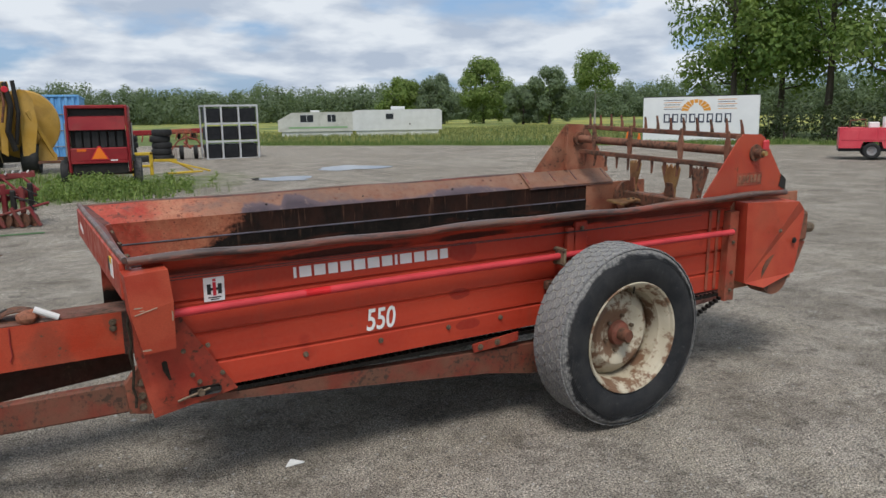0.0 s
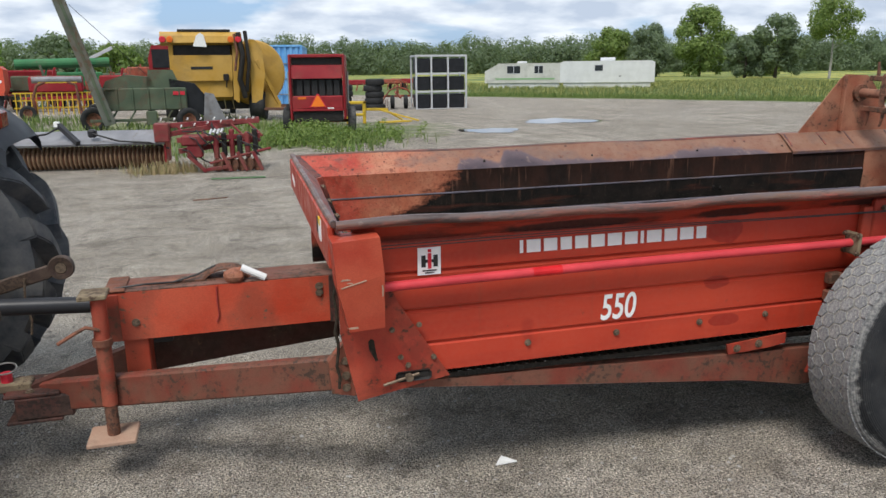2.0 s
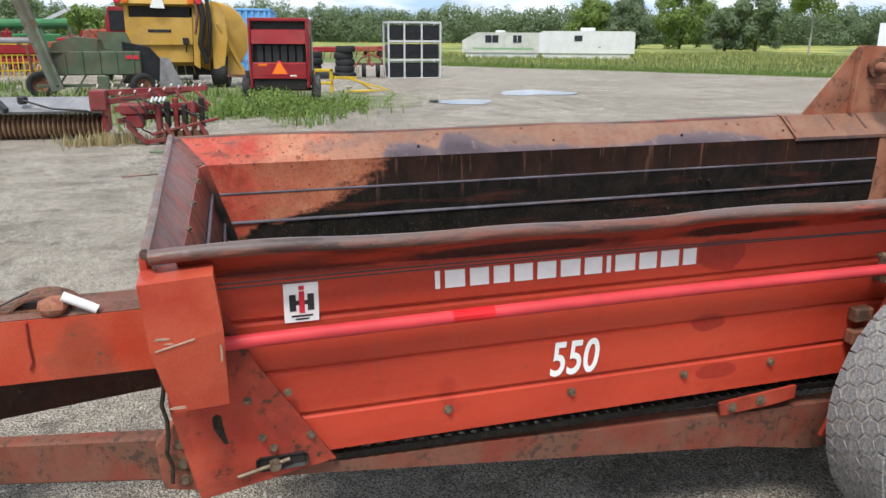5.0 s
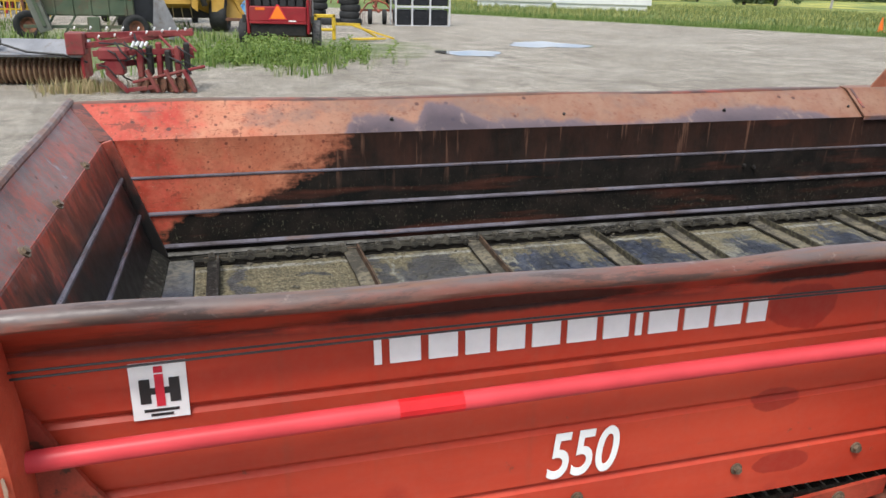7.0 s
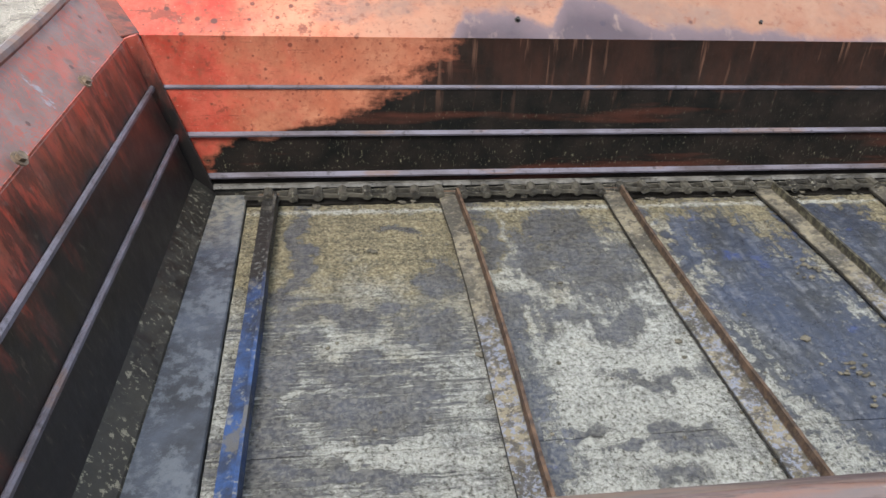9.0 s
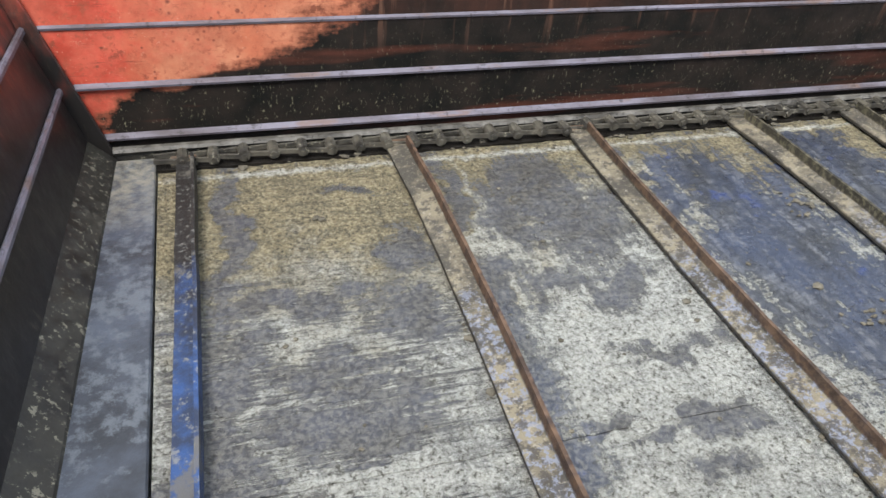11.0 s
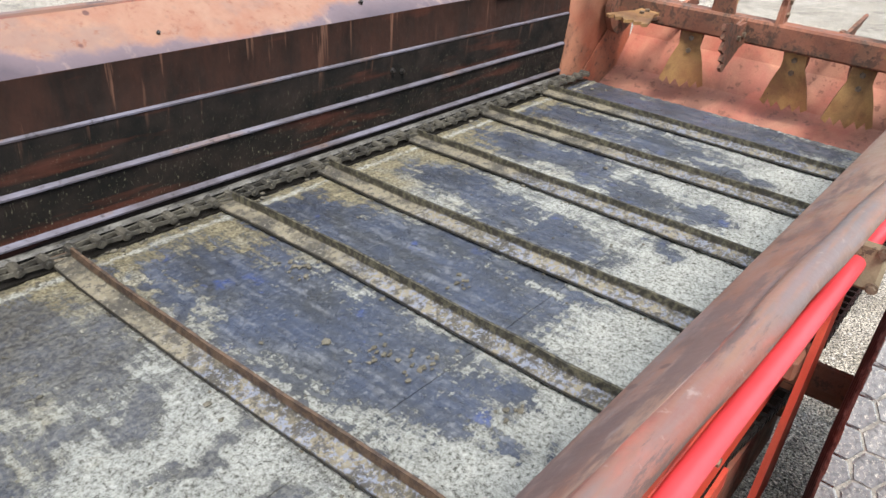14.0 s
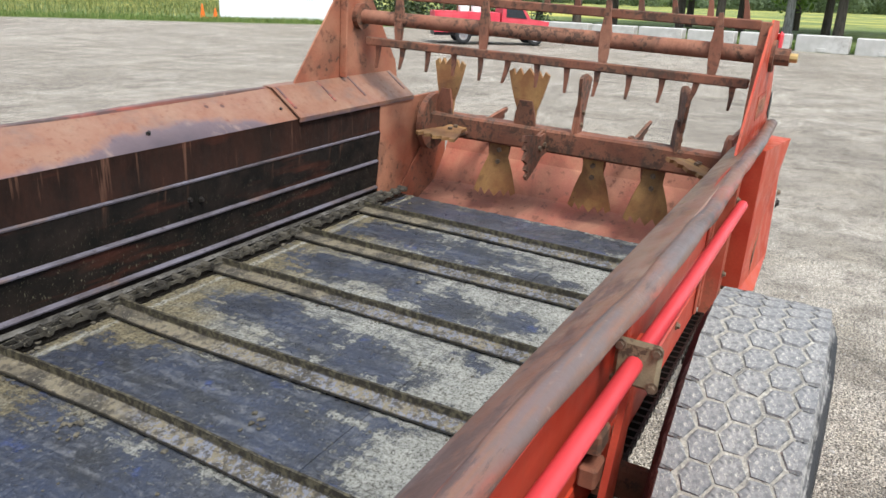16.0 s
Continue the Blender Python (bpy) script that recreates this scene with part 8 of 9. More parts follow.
def green_picker():
    t = thing("corn_picker", "old faded green corn picker with tall leaning conveyor", "harvester", pose(-2.9, 19.6, 0, 0, 0, 3))
    P(t, "body", OLD_GREEN, ("b", -1.0, 1.35, 0.0, 1.2, 0.62, 1.25, 0.03), label="faded green sheet body")
    P(t, "top_deck", OLD_GREEN, ("p", [(-0.9, 1.25), (0.5, 1.25), (0.4, 1.55), (-0.3, 1.62), (-0.8, 1.45)], 0.1, 1.1))
    P(t, "hopper", OLD_GREEN, ("p", [(0.25, 1.25), (1.2, 1.25), (1.0, 1.75), (0.35, 1.75)], 0.1, 1.1))
    P(t, "hood", TARP, ("p", [(0.9, 0.9), (2.1, 0.25), (2.3, 0.2), (2.2, 0.6), (1.6, 1.35), (0.9, 1.5)], 0.1, 0.9), label="dark rounded hood")
    P(t, "mesh_screen", GREYS, ("p", [(1.75, 0.05), (2.5, 0.05), (2.1, 1.05), (1.85, 1.1)], -0.12, -0.09), label="grey wire mesh guard")
    P(t, "maker_badge", REDV, ("b", 0.98, 1.3, -0.02, 0.0, 1.04, 1.14))
    for k in range(6):
        x = -0.95 + k * 0.42
        P(t, "body_rib", OLD_GREEN, ("m", (x, -0.015, 0.62), (x, -0.015, 1.25), 0.03, 0.04))
    for k in range(4):
        x = -0.9 + k * 0.5
        P(t, "frame_strut", OLD_GREEN, ("m", (x, 0.05, 0.12), (x + 0.35, 0.05, 0.65), 0.05, 0.05))
    P(t, "frame_rail", OLD_GREEN, ("m", (-1.3, 0.05, 0.35), (1.4, 0.05, 0.35), 0.08, 0.08))
    P(t, "gear_box", OLD_GREEN, ("b", 0.2, 0.5, -0.1, 0.1, 0.2, 0.6, 0.02))
    # conveyor
    P(t, "conveyor", CONV, ("m", (-0.75, -0.2, 0.25), (-1.75, -0.25, 3.75), 0.42, 0.30), label="tall weathered conveyor trough")
    for s in (-0.22, 0.22):
        P(t, "conveyor_rail", OLD_GREEN, ("m", (-0.75, -0.2 + s, 0.38), (-1.75, -0.25 + s, 3.88), 0.04, 0.08))
    P(t, "wire", BLACKV, ("t", (-1.5, 0.0, 3.5), (0.4, 0.4, 1.5), 0.008, 5))
    P(t, "conveyor_prop", OLD_GREEN, ("m", (0.2, 0.2, 1.3), (-1.0, -0.1, 1.2), 0.05, 0.05))
    simple_tyre("wheel", pose(1.35, -0.05, 0.33, 0, 0, 15), 0.34, 0.11, t)
    simple_tyre("wheel", pose(-1.25, 0.5, 0.36, 0, 0, 10), 0.36, 0.11, t)


CONV = paint("weathered_trough", (0.10, 0.11, 0.09), (0.16, 0.165, 0.14), (0.13, 0.09, 0.06), 0.8, 0.8, 1.5, 0.52)
green_picker()


def field_roller():
    t = thing("field_roller", "rusty ribbed field roller under a grey steel frame", "roller", pose(-2.95, 10.75, 0, 0, 0, -6))
    core = P(t, "roller_core", RUSTY, ("t", (-1.42, 0, 0.215), (1.42, 0, 0.215), 0.155, 20))
    bm0 = bmesh.new()
    lathe(bm0, [(0.15, -0.028), (0.20, -0.014), (0.215, 0.0), (0.20, 0.014), (0.15, 0.028)], 28, pose(-1.40, 0, 0.215, 0, 0, 90))
    first = part("roller_ring", bm0, ROLLER, t)
    for k in range(1, 38):
        o = new("roller_ring", first.data)
        o.parent = t
        o.location = (k * 0.0757, 0, 0)
    P(t, "cover_plate", GREYS, ("p", [(-0.30, 0.44), (0.34, 0.62), (0.36, 0.66), (0.30, 0.66), (-0.32, 0.475)], -1.50, 1.45, "x"), label="dull grey cover plate")
    for x in (-1.48, 1.44):
        P(t, "end_plate", BALER_RED, ("p", [(-0.25, 0.12), (0.2, 0.12), (0.28, 0.62), (-0.25, 0.5)], x - 0.02, x + 0.02, "x"))
    P(t, "hitch_arm", BLACK_PAINT, ("m", (0.05, -0.42, 0.50), (-0.35, -0.05, 0.80), 0.08, 0.09), label="black hitch arm with pale tip")
    P(t, "arm_tip", WHITE, ("b", -0.42, -0.33, -0.10, 0.0, 0.76, 0.86, 0.01))
    P(t, "knee_bracket", BLACK_PAINT, ("b", 0.16, 0.30, -0.25, -0.1, 0.58, 0.72, 0.03))
    P(t, "hose", BLACKV, ("pipe", [(-1.3, -0.34, 0.50), (-0.9, -0.3, 0.60), (-0.5, -0.25, 0.66), (-0.35, -0.1, 0.75)], 0.018, 6), ("pipe", [(0.25, -0.25, 0.65), (0.7, -0.35, 0.52), (1.2, -0.32, 0.48), (1.5, -0.2, 0.36)], 0.018, 6))


ROLLER = paint("rusty_ring", (0.20, 0.12, 0.07), (0.30, 0.20, 0.12), (0.09, 0.05, 0.03), 0.7, 0.8, 6.0, 0.5)
field_roller()


def sprayer_boom():
    t = thing("folded_cultivator", "folded maroon toolbar with hoses and white nozzles", "implement", pose(-0.70, 9.85, 0, 0, 0, -3))
    r = random.Random(8)
    P(t, "end_block", MAROON, ("b", -0.95, -0.70, -0.15, 0.15, 0.52, 0.84, 0.02))
    for k, (z0, z1, y0, y1) in enumerate(((0.62, 0.86, -0.05, 0.25), (0.78, 0.84, 0.10, 0.15), (0.56, 0.60, -0.28, -0.10), (0.36, 0.52, -0.12, 0.05))):
        P(t, "toolbar", MAROON, ("m", (-0.92 + 0.35 * (k > 1), y0, z0), (0.80, y1, z1), 0.075, 0.085))
    P(t, "gear_case", MAROON, ("b", -0.50, -0.10, -0.34, -0.02, 0.46, 0.64, 0.03), label="maroon gear case")
    P(t, "gear_case", MAROON, ("b", -0.42, -0.16, -0.32, -0.04, 0.26, 0.47, 0.02))
    P(t, "hitch_frame", MAROON, ("m", (-0.40, -0.30, 0.30), (-0.12, -0.34, 0.02), 0.07, 0.06), ("m", (-0.12, -0.34, 0.05), (0.30, -0.34, 0.10), 0.06, 0.06))
    for k in range(6):
        x = 0.02 + k * 0.13
        P(t, "row_unit", DARK if k % 2 else MAROON, ("b", x, x + 0.085, -0.30 + 0.05 * (k % 3), -0.08, 0.22 + 0.03 * (k % 2), 0.62 + 0.05 * (k % 3), 0.02))
        P(t, "parallel_arm", MAROON, ("t", (x - 0.08, -0.34, 0.16 + 0.03 * k), (x + 0.30, -0.30, 0.24 + 0.03 * k), 0.022, 7))
        P(t, "row_disc", RUSTY, ("t", (x + 0.04, -0.30, 0.12), (x + 0.06, -0.28, 0.12), 0.115, 14))
    for k in range(5):
        x = -0.62 + k * 0.31
        P(t, "brace", MAROON, ("t", (x, 0.12, 0.80), (x + 0.22, -0.02, 0.58), 0.022, 7))
    for k in range(3):
        P(t, "leg", MAROON, ("m", (0.15 + k * 0.26, -0.34, 0.34), (0.30 + k * 0.26, -0.38, 0.02), 0.07, 0.05))
    for k in range(15):
        x = -0.85 + k * 0.11
        z, yy = (0.70 + 0.10 * (x + 0.85), -0.06 + 0.12 * (x + 0.9)) if k % 2 else (0.85, 0.06)
        P(t, "nozzle", WHITE, ("t", (x, yy, z + 0.03), (x + 0.02, yy - 0.02, z + 0.065), 0.013, 6))
    for k in range(18):
        a = (r.uniform(-0.6, 0.6), r.uniform(-0.36, -0.1), r.uniform(0.35, 0.85))
        b = (a[0] + r.uniform(0.1, 0.35), a[1] - 0.05, a[2] + r.uniform(-0.3, 0.05))
        mid = ((a[0] + b[0]) / 2, a[1] - 0.08, (a[2] + b[2]) / 2 + r.uniform(-0.12, 0.12))
        P(t, "hose", BLACKV, ("pipe", [a, mid, b], 0.013, 6))
    for k in range(4):
        P(t, "chrome_coupler", GREYF, ("t", (-0.02 + k * 0.06, -0.36, 0.66 + 0.02 * (k % 2)), (0.02 + k * 0.06, -0.34, 0.74), 0.022, 8))


MAROON = paint("maroon_paint", (0.16, 0.018, 0.022), (0.21, 0.045, 0.042), (0.09, 0.035, 0.025), 0.7, 0.5, 3.0, 0.56)
sprayer_boom()


def bin_rack():
    t = thing("bin_rack", "stack of black bins in a pale steel frame", "rack", pose(8.5, 28.4, 0, 0, 0, 0))
    w, h = 2.22, 2.25
    xs, zs = (-1.11, -0.44, 0.30, 1.11), (0.0, 0.75, 1.50, 2.25)
    for x in xs:
        P(t, "upright", GREYF, ("b", x - 0.035, x + 0.035, -0.04, 0.03, 0.0, h, 0.006))
    for i, z in enumerate(zs):
        P(t, "rail", GREYF, ("b", -1.14, 1.14, -0.045, 0.04, max(0.0, z - 0.05), z + 0.03, 0.006))
    for a, b in zip(xs, xs[1:]):
        for c, d in zip(zs, zs[1:]):
            bn = P(t, "bin", TARP, ("b", a + 0.06, b - 0.06, 0.02, 0.9, c + 0.05, d - 0.12, 0.03), label="black plastic bin")
            P(bn, "bin_rib", TARP, ("b", a + 0.08, b - 0.08, 0.0, 0.02, c + 0.30, c + 0.36))
    for x in (-1.11, 1.11):
        P(t, "side_rail", GREYF, ("b", x - 0.03, x + 0.03, 0.9, 0.96, 0.0, h))
        P(t, "top_rail", GREYF, ("b", x - 0.03, x + 0.03, 0.0, 0.95, h - 0.05, h + 0.02))


bin_rack()


def tyre_stack(x, y, n, seed):
    r = random.Random(seed)
    for k in range(n):
        t = thing("old_tyre", "old black tyre stacked flat on others", "tyre", pose(x + r.uniform(-0.05, 0.05), y + r.uniform(-0.05, 0.05), 0.13 + k * 0.262, 90, 0, r.uniform(0, 90)), "stacked tyres")
        bm = bmesh.new()
        R = 0.40 if k else 0.50
        lathe(bm, [(0.22, -0.10), (0.30, -0.13), (R - 0.03, -0.125), (R, -0.07), (R, 0.07), (R - 0.03, 0.125), (0.30, 0.13), (0.22, 0.10), (0.22, -0.10)], 26)
        part("tyre_body", bm, TYRE, t, smooth=True)


tyre_stack(5.60, 28.6, 5, 1)
tyre_stack(4.55, 30.4, 4, 2)


def lone_tyre():
    t = thing("old_tyre", "old black tyre stacked flat on others", "tyre", pose(4.80, 28.4, 0.13, 90, 0, 0), "stacked tyres")
    bm = bmesh.new()
    lathe(bm, [(0.22, -0.10), (0.30, -0.13), (0.37, -0.125), (0.40, -0.07), (0.40, 0.07), (0.37, 0.125), (0.30, 0.13), (0.22, 0.10), (0.22, -0.10)], 26)
    part("tyre_body", bm, TYRE, t, smooth=True)


lone_tyre()


def yellow_fork():
    t = thing("bale_fork", "yellow steel bale fork lying on the gravel", "fork", pose(3.45, 20.6, 0, 0, 0, 0))
    P(t, "frame", FORKY, ("b", -0.25, -0.15, -0.1, 0.0, 0.0, 0.72, 0.02), ("b", 0.28, 0.38, -0.1, 0.0, 0.0, 0.72, 0.02), ("b", -0.25, 0.38, -0.1, 0.0, 0.62, 0.72, 0.02), ("b", -0.25, 0.38, -0.1, 0.0, 0.25, 0.33, 0.02))
    P(t, "arm", FORKY, ("m", (0.4, 0, 0.45), (1.15, 0.3, 0.42), 0.10, 0.08))
    for k, (x1, y1) in enumerate(((2.1, -0.2), (1.7, 0.5))):
        P(t, "tine", FORKY, ("m", (0.8 + 0.2 * k, 0.2, 0.44), (x1, y1, 0.06), 0.07, 0.05))
    for k in range(3):
        P(t, "loose_bar", FORKY, ("m", (0.75 + k * 0.1, -0.3 - k * 0.1, 0.05), (1.55 + k * 0.15, -0.1 - 0.05 * k, 0.06), 0.06, 0.05))


yellow_fork()


def red_tedder(x, y, name="hay_tedder"):
    t = thing(name, "small rusty red hay tedder on pneumatic wheels", "implement", pose(x, y, 0))
    P(t, "frame", RED_WORN, ("m", (-0.8, 0, 0.55), (0.8, 0, 0.55), 0.10, 0.09), ("m", (0, -0.5, 0.5), (0, 0.6, 0.7), 0.09, 0.09))
    P(t, "mast", RED_WORN, ("m", (0.0, 0.1, 0.5), (0.0, 0.2, 1.05), 0.09, 0.09))
    for s in (-1, 1):
        P(t, "arm", RED_WORN, ("pipe", [(0, 0, 0.95), (s * 0.4, -0.1, 0.8), (s * 0.75, -0.1, 0.35)], 0.035, 8))
        simple_tyre("wheel", pose(s * 0.30, -0.15, 0.30, 0, 0, 80), 0.30, 0.09, t)
        for k in range(4):
            P(t, "tine", RUSTY, ("t", (s * (0.55 + 0.08 * k), -0.2, 0.45), (s * (0.55 + 0.08 * k), -0.35, 0.08), 0.012, 5))


red_tedder(6.85, 29.6)


def containers():
    t = thing("shipping_container", "blue corrugated shipping container with rusty base", "container", pose(-19.4, 40.5, 0, 0, 0, 16))
    n = 40
    pts = []
    for k in range(n):
        x0 = -6.1 + k * 12.2 / n
        pts += [(x0, 0.0), (x0 + 0.10, 0.0), (x0 + 0.15, 0.05), (x0 + 0.26, 0.05)]
    pts += [(6.1, 0.0), (6.1, 2.4), (-6.1, 2.4)]
    bm = bmesh.new()
    prism(bm, pts, 0.75, 3.0, "z")
    part("corrugated_wall", bm, BLUE, t, "blue corrugated steel wall")
    P(t, "roof", BLUE, ("b", -6.1, 6.1, -0.04, 2.44, 3.0, 3.1, 0.02))
    P(t, "base_rail", RUSTY, ("b", -6.1, 6.1, -0.06, 2.44, 0.0, 0.75, 0.02), label="rusty lower rail and blocks")
    for x in (-6.1, 6.0):
        P(t, "corner_post", BLUE, ("b", x, x + 0.1, -0.05, 0.1, 0.75, 3.1, 0.01))
    for k in range(5):
        P(t, "lettering_bar", WHITE, ("b", 1.2 + k * 0.5, 1.6 + k * 0.5, -0.065, -0.05, 1.9, 2.4))
    t = thing("shipping_container", "light blue corrugated container standing on end of row", "container", pose(1.85, 33.4, 0, 0, 0, -8))
    pts = []
    for k in range(9):
        x0 = -1.22 + k * 2.44 / 9
        pts += [(x0, 0.0), (x0 + 0.10, 0.0), (x0 + 0.14, 0.06), (x0 + 0.23, 0.06)]
    pts += [(1.22, 0.0), (1.22, 6.0), (-1.22, 6.0)]
    bm = bmesh.new()
    prism(bm, pts, 0.15, 2.75, "z")
    part("corrugated_wall", bm, LBLUE, t, "light blue corrugated steel wall")
    P(t, "roof", LBLUE, ("b", -1.25, 1.25, -0.03, 6.03, 2.75, 2.85, 0.02))
    P(t, "sill", RUSTY, ("b", -1.25, 1.25, -0.05, 6.03, 0.0, 0.15))
    for x in (-1.25, 1.17):
        P(t, "corner_post", LBLUE, ("b", x, x + 0.08, -0.04, 0.06, 0.15, 2.75))
    for z in (0.6, 1.3, 2.0):
        P(t, "lock_bar", GREYS, ("m", (-1.0, -0.03, z), (1.0, -0.03, z), 0.03, 0.04))


containers()


def fuel_trailer():
    t = thing("fuel_tank_trailer", "orange-red fuel tank trailer with white lettering", "trailer", pose(-11.8, 33.4, 0, 0, 0, 8))
    bm = bmesh.new()
    prism(bm, [(-2.1, 0.75), (2.0, 0.75), (2.1, 1.0), (2.1, 1.85), (1.95, 2.0), (-1.0, 2.12), (-2.1, 2.2)], 0.0, 1.9)
    part("tank_body", bm, ORANGE_RED, t, "orange-red sheet tank body")
    P(t, "front_face", ORANGE_RED, ("b", -2.14, -0.85, -0.05, 0.0, 0.80, 2.18, 0.01))
    text_mesh("FUEL TANK", 0.34, pose(-2.02, -0.056, 1.66, 90, 0, 0), WHITE, "lettering", t, depth=0.004, stretch=0.92, bold=0.012)
    P(t, "stripe", WHITE, ("p", [(-0.55, 1.58), (2.0, 1.40), (2.0, 1.28), (-0.55, 1.42)], -0.012, -0.002), label="white stripe")
    P(t, "emblem", WHITE, ("p", [(-1.35, 1.15), (-0.9, 1.15), (-1.0, 1.38), (-1.2, 1.42)], -0.06, -0.05))
    P(t, "filler_cap", BOLT, ("t", (-1.3, 0.6, 2.15), (-1.3, 0.6, 2.35), 0.12, 12))
    P(t, "lid_bar", ORANGE_RED, ("b", -0.7, -0.3, 0.2, 0.5, 2.1, 2.2, 0.02))
    P(t, "chassis", BLACK_PAINT, ("b", -2.3, 2.0, 0.2, 1.7, 0.55, 0.75, 0.02))
    for x in (0.75, 1.55):
        simple_tyre("wheel", pose(x, 0.08, 0.40), 0.40, 0.12, t, None, GREYF)
    P(t, "mudguard", ORANGE_RED, ("p", [(0.25, 0.75), (0.4, 0.95), (1.9, 0.95), (2.05, 0.75)], -0.12, 0.1))
    P(t, "stand", BLACK_PAINT, ("t", (-1.9, 0.4, 0.0), (-1.9, 0.4, 0.6), 0.05, 8))
    g = thing("seed_hopper", "dark green seed hopper on steel legs", "hopper", pose(-8.6, 22.6, 0))
    P(g, "bin", GREEN, ("p", [(-0.36, 0.75), (0.36, 0.75), (0.52, 1.40), (-0.52, 1.40)], 0.0, 0.8), label="dark green tapered bin")
    P(g, "rim", GREEN, ("b", -0.55, 0.55, -0.03, 0.83, 1.38, 1.44, 0.01))
    P(g, "label_bar", WHITE, ("b", -0.25, 0.25, -0.085, -0.06, 1.20, 1.28))
    for x in (-0.3, 0.3):
        for y in (0.1, 0.7):
            P(g, "leg", BLACK_PAINT, ("m", (x, y, 0.0), (x, y, 0.8), 0.06, 0.06))


fuel_trailer()


def hay_rake():
    t = thing("side_rake", "yellow side delivery rake with rows of tines", "rake", pose(-6.4, 27.2, 0, 0, 0, 4))
    for z in (0.45, 0.72, 0.98):
        P(t, "rake_bar", FORKY, ("m", (-1.5, 0, z), (1.7, 0.2, z), 0.05, 0.05))
    for k in range(18):
        x = -1.4 + k * 0.17
        P(t, "tine", FORKY, ("t", (x, -0.05, 0.98), (x, -0.12, 0.20), 0.022, 6))
    for s in (-0.75, 0.75):
        P(t, "hoop", RUSTY, ("pipe", [(s, -0.2, 0.1), (s - 0.06, -0.22, 0.8), (s + 0.1 * (1 if s < 0 else -1), -0.2, 1.25), (s + 0.4 * (1 if s < 0 else -1), -0.15, 1.38)], 0.05, 8))
    P(t, "top_beam", GREYS, ("t", (-0.8, -0.1, 1.45), (0.85, -0.1, 1.45), 0.12, 12))
    P(t, "drive_rail", FORKY, ("m", (-0.6, -0.15, 1.36), (0.7, -0.15, 1.36), 0.08, 0.06))
    simple_tyre("wheel", pose(-1.0, -0.4, 0.28), 0.28, 0.08, t)
    simple_tyre("wheel", pose(1.2, -0.3, 0.28), 0.28, 0.08, t)


hay_rake()


def far_machines():
    """Rows of old implements further back."""
    r = random.Random(12)
    kinds = (("green_planter", GREEN, "far green planter frame among old machines"), ("red_seed_drill", RED_WORN, "far red seed drill among old machines"), ("green_harrow", OLD_GREEN, "far green harrow among old machines"), ("red_plough", BALER_RED, "far dark red plough among old machines"))
    spots = [(-10.5, 40, 0), (-8.2, 43, 0), (-6.4, 41, 1), (-4.4, 42, 3), (-2.6, 40, 1), (-12.5, 44, 2), (-8.8, 36, 2), (-5.2, 37, 3), (6.5, 55, 1), (9.5, 58, 3), (12.5, 60, 1), (14.5, 62, 3), (4.0, 50, 1), (-14.0, 47, 3), (-11.5, 50, 1), (-9.4, 48, 3), (-7.2, 46, 2), (-5.6, 47, 1), (-3.8, 46, 1), (-1.8, 44, 3), (-9.8, 38.5, 3), (-7.6, 33.5, 3), (-3.4, 35.5, 1), (-13.8, 41, 1)]
    for x, y, k in spots:
        name, mat, lab = kinds[k]
        t = thing(name, lab, "implement", pose(x, y, 0, 0, 0, r.uniform(-25, 25)))
        L = r.uniform(1.2, 1.9)
        low = y > 48
        top = 0.9 if low else r.uniform(1.3, 2.0)
        P(t, "toolbar", mat, ("m", (-L, 0, 0.6), (L, 0, 0.65), 0.14, 0.14), ("m", (-L * 0.8, 0.6, 0.75), (L * 0.8, 0.6, 0.75), 0.12, 0.12))
        P(t, "box", mat, ("b", -L * 0.8, L * 0.7, 0.1, 0.7, top * 0.55, top, 0.06))
        for q in range(7):
            a = -L + q * 2 * L / 6
            P(t, "shank", mat if q % 2 else RUSTY, ("pipe", [(a, 0, 0.65), (a + 0.1, -0.25, 0.45), (a, -0.3, 0.05)], 0.045, 6))
        for s in (-1, 1):
            P(t, "mast", mat, ("m", (s * 0.4, 0.2, 0.6), (0.05 * s, 0.3, top + r.uniform(0.0, 0.5) * (not low)), 0.09, 0.09))
            simple_tyre("wheel", pose(s * L * 0.8, 0.5, 0.35, 0, 0, r.uniform(60, 100)), 0.35, 0.1, t, n=16)
    # green grain tube lying high on the row
    t = thing("grain_auger", "green grain auger tube on a wheeled frame", "auger", pose(-8.0, 38.0, 0, 0, 0, 6))
    P(t, "tube", GREEN, ("t", (-2.2, 0, 2.1), (2.0, 0.3, 2.2), 0.24, 14))
    P(t, "spout", GREYF, ("m", (1.0, 0.2, 2.3), (2.2, 0.3, 2.9), 0.14, 0.16))
    for s in (-1, 1):
        P(t, "leg", GREEN, ("m", (s * 1.3, 0.1, 0.0), (s * 0.8, 0.1, 2.1), 0.09, 0.09))
    # cab-like dark boxes behind the picker
    for x, mat, nm, lab in ((-2.7, BALER_RED, "baler_back", "dark red machine with open black bay"), (-0.95, GREEN, "green_baler", "dark green round machine with black bay")):
        t = thing(nm, lab, "machine", pose(x, 28.5, 0))
        P(t, "shell", mat, ("p", [(-0.55, 0.4), (0.55, 0.4), (0.6, 2.2), (0.4, 2.7), (-0.45, 2.7), (-0.6, 2.2)], 0.0, 1.4))
        P(t, "bay", TARP, ("b", -0.45, 0.45, -0.06, 0.02, 1.85, 2.55))
        for s in (-1, 1):
            simple_tyre("wheel", pose(s * 0.7, 0.6, 0.4, 0, 0, 90), 0.4, 0.12, t, n=16)


far_machines()


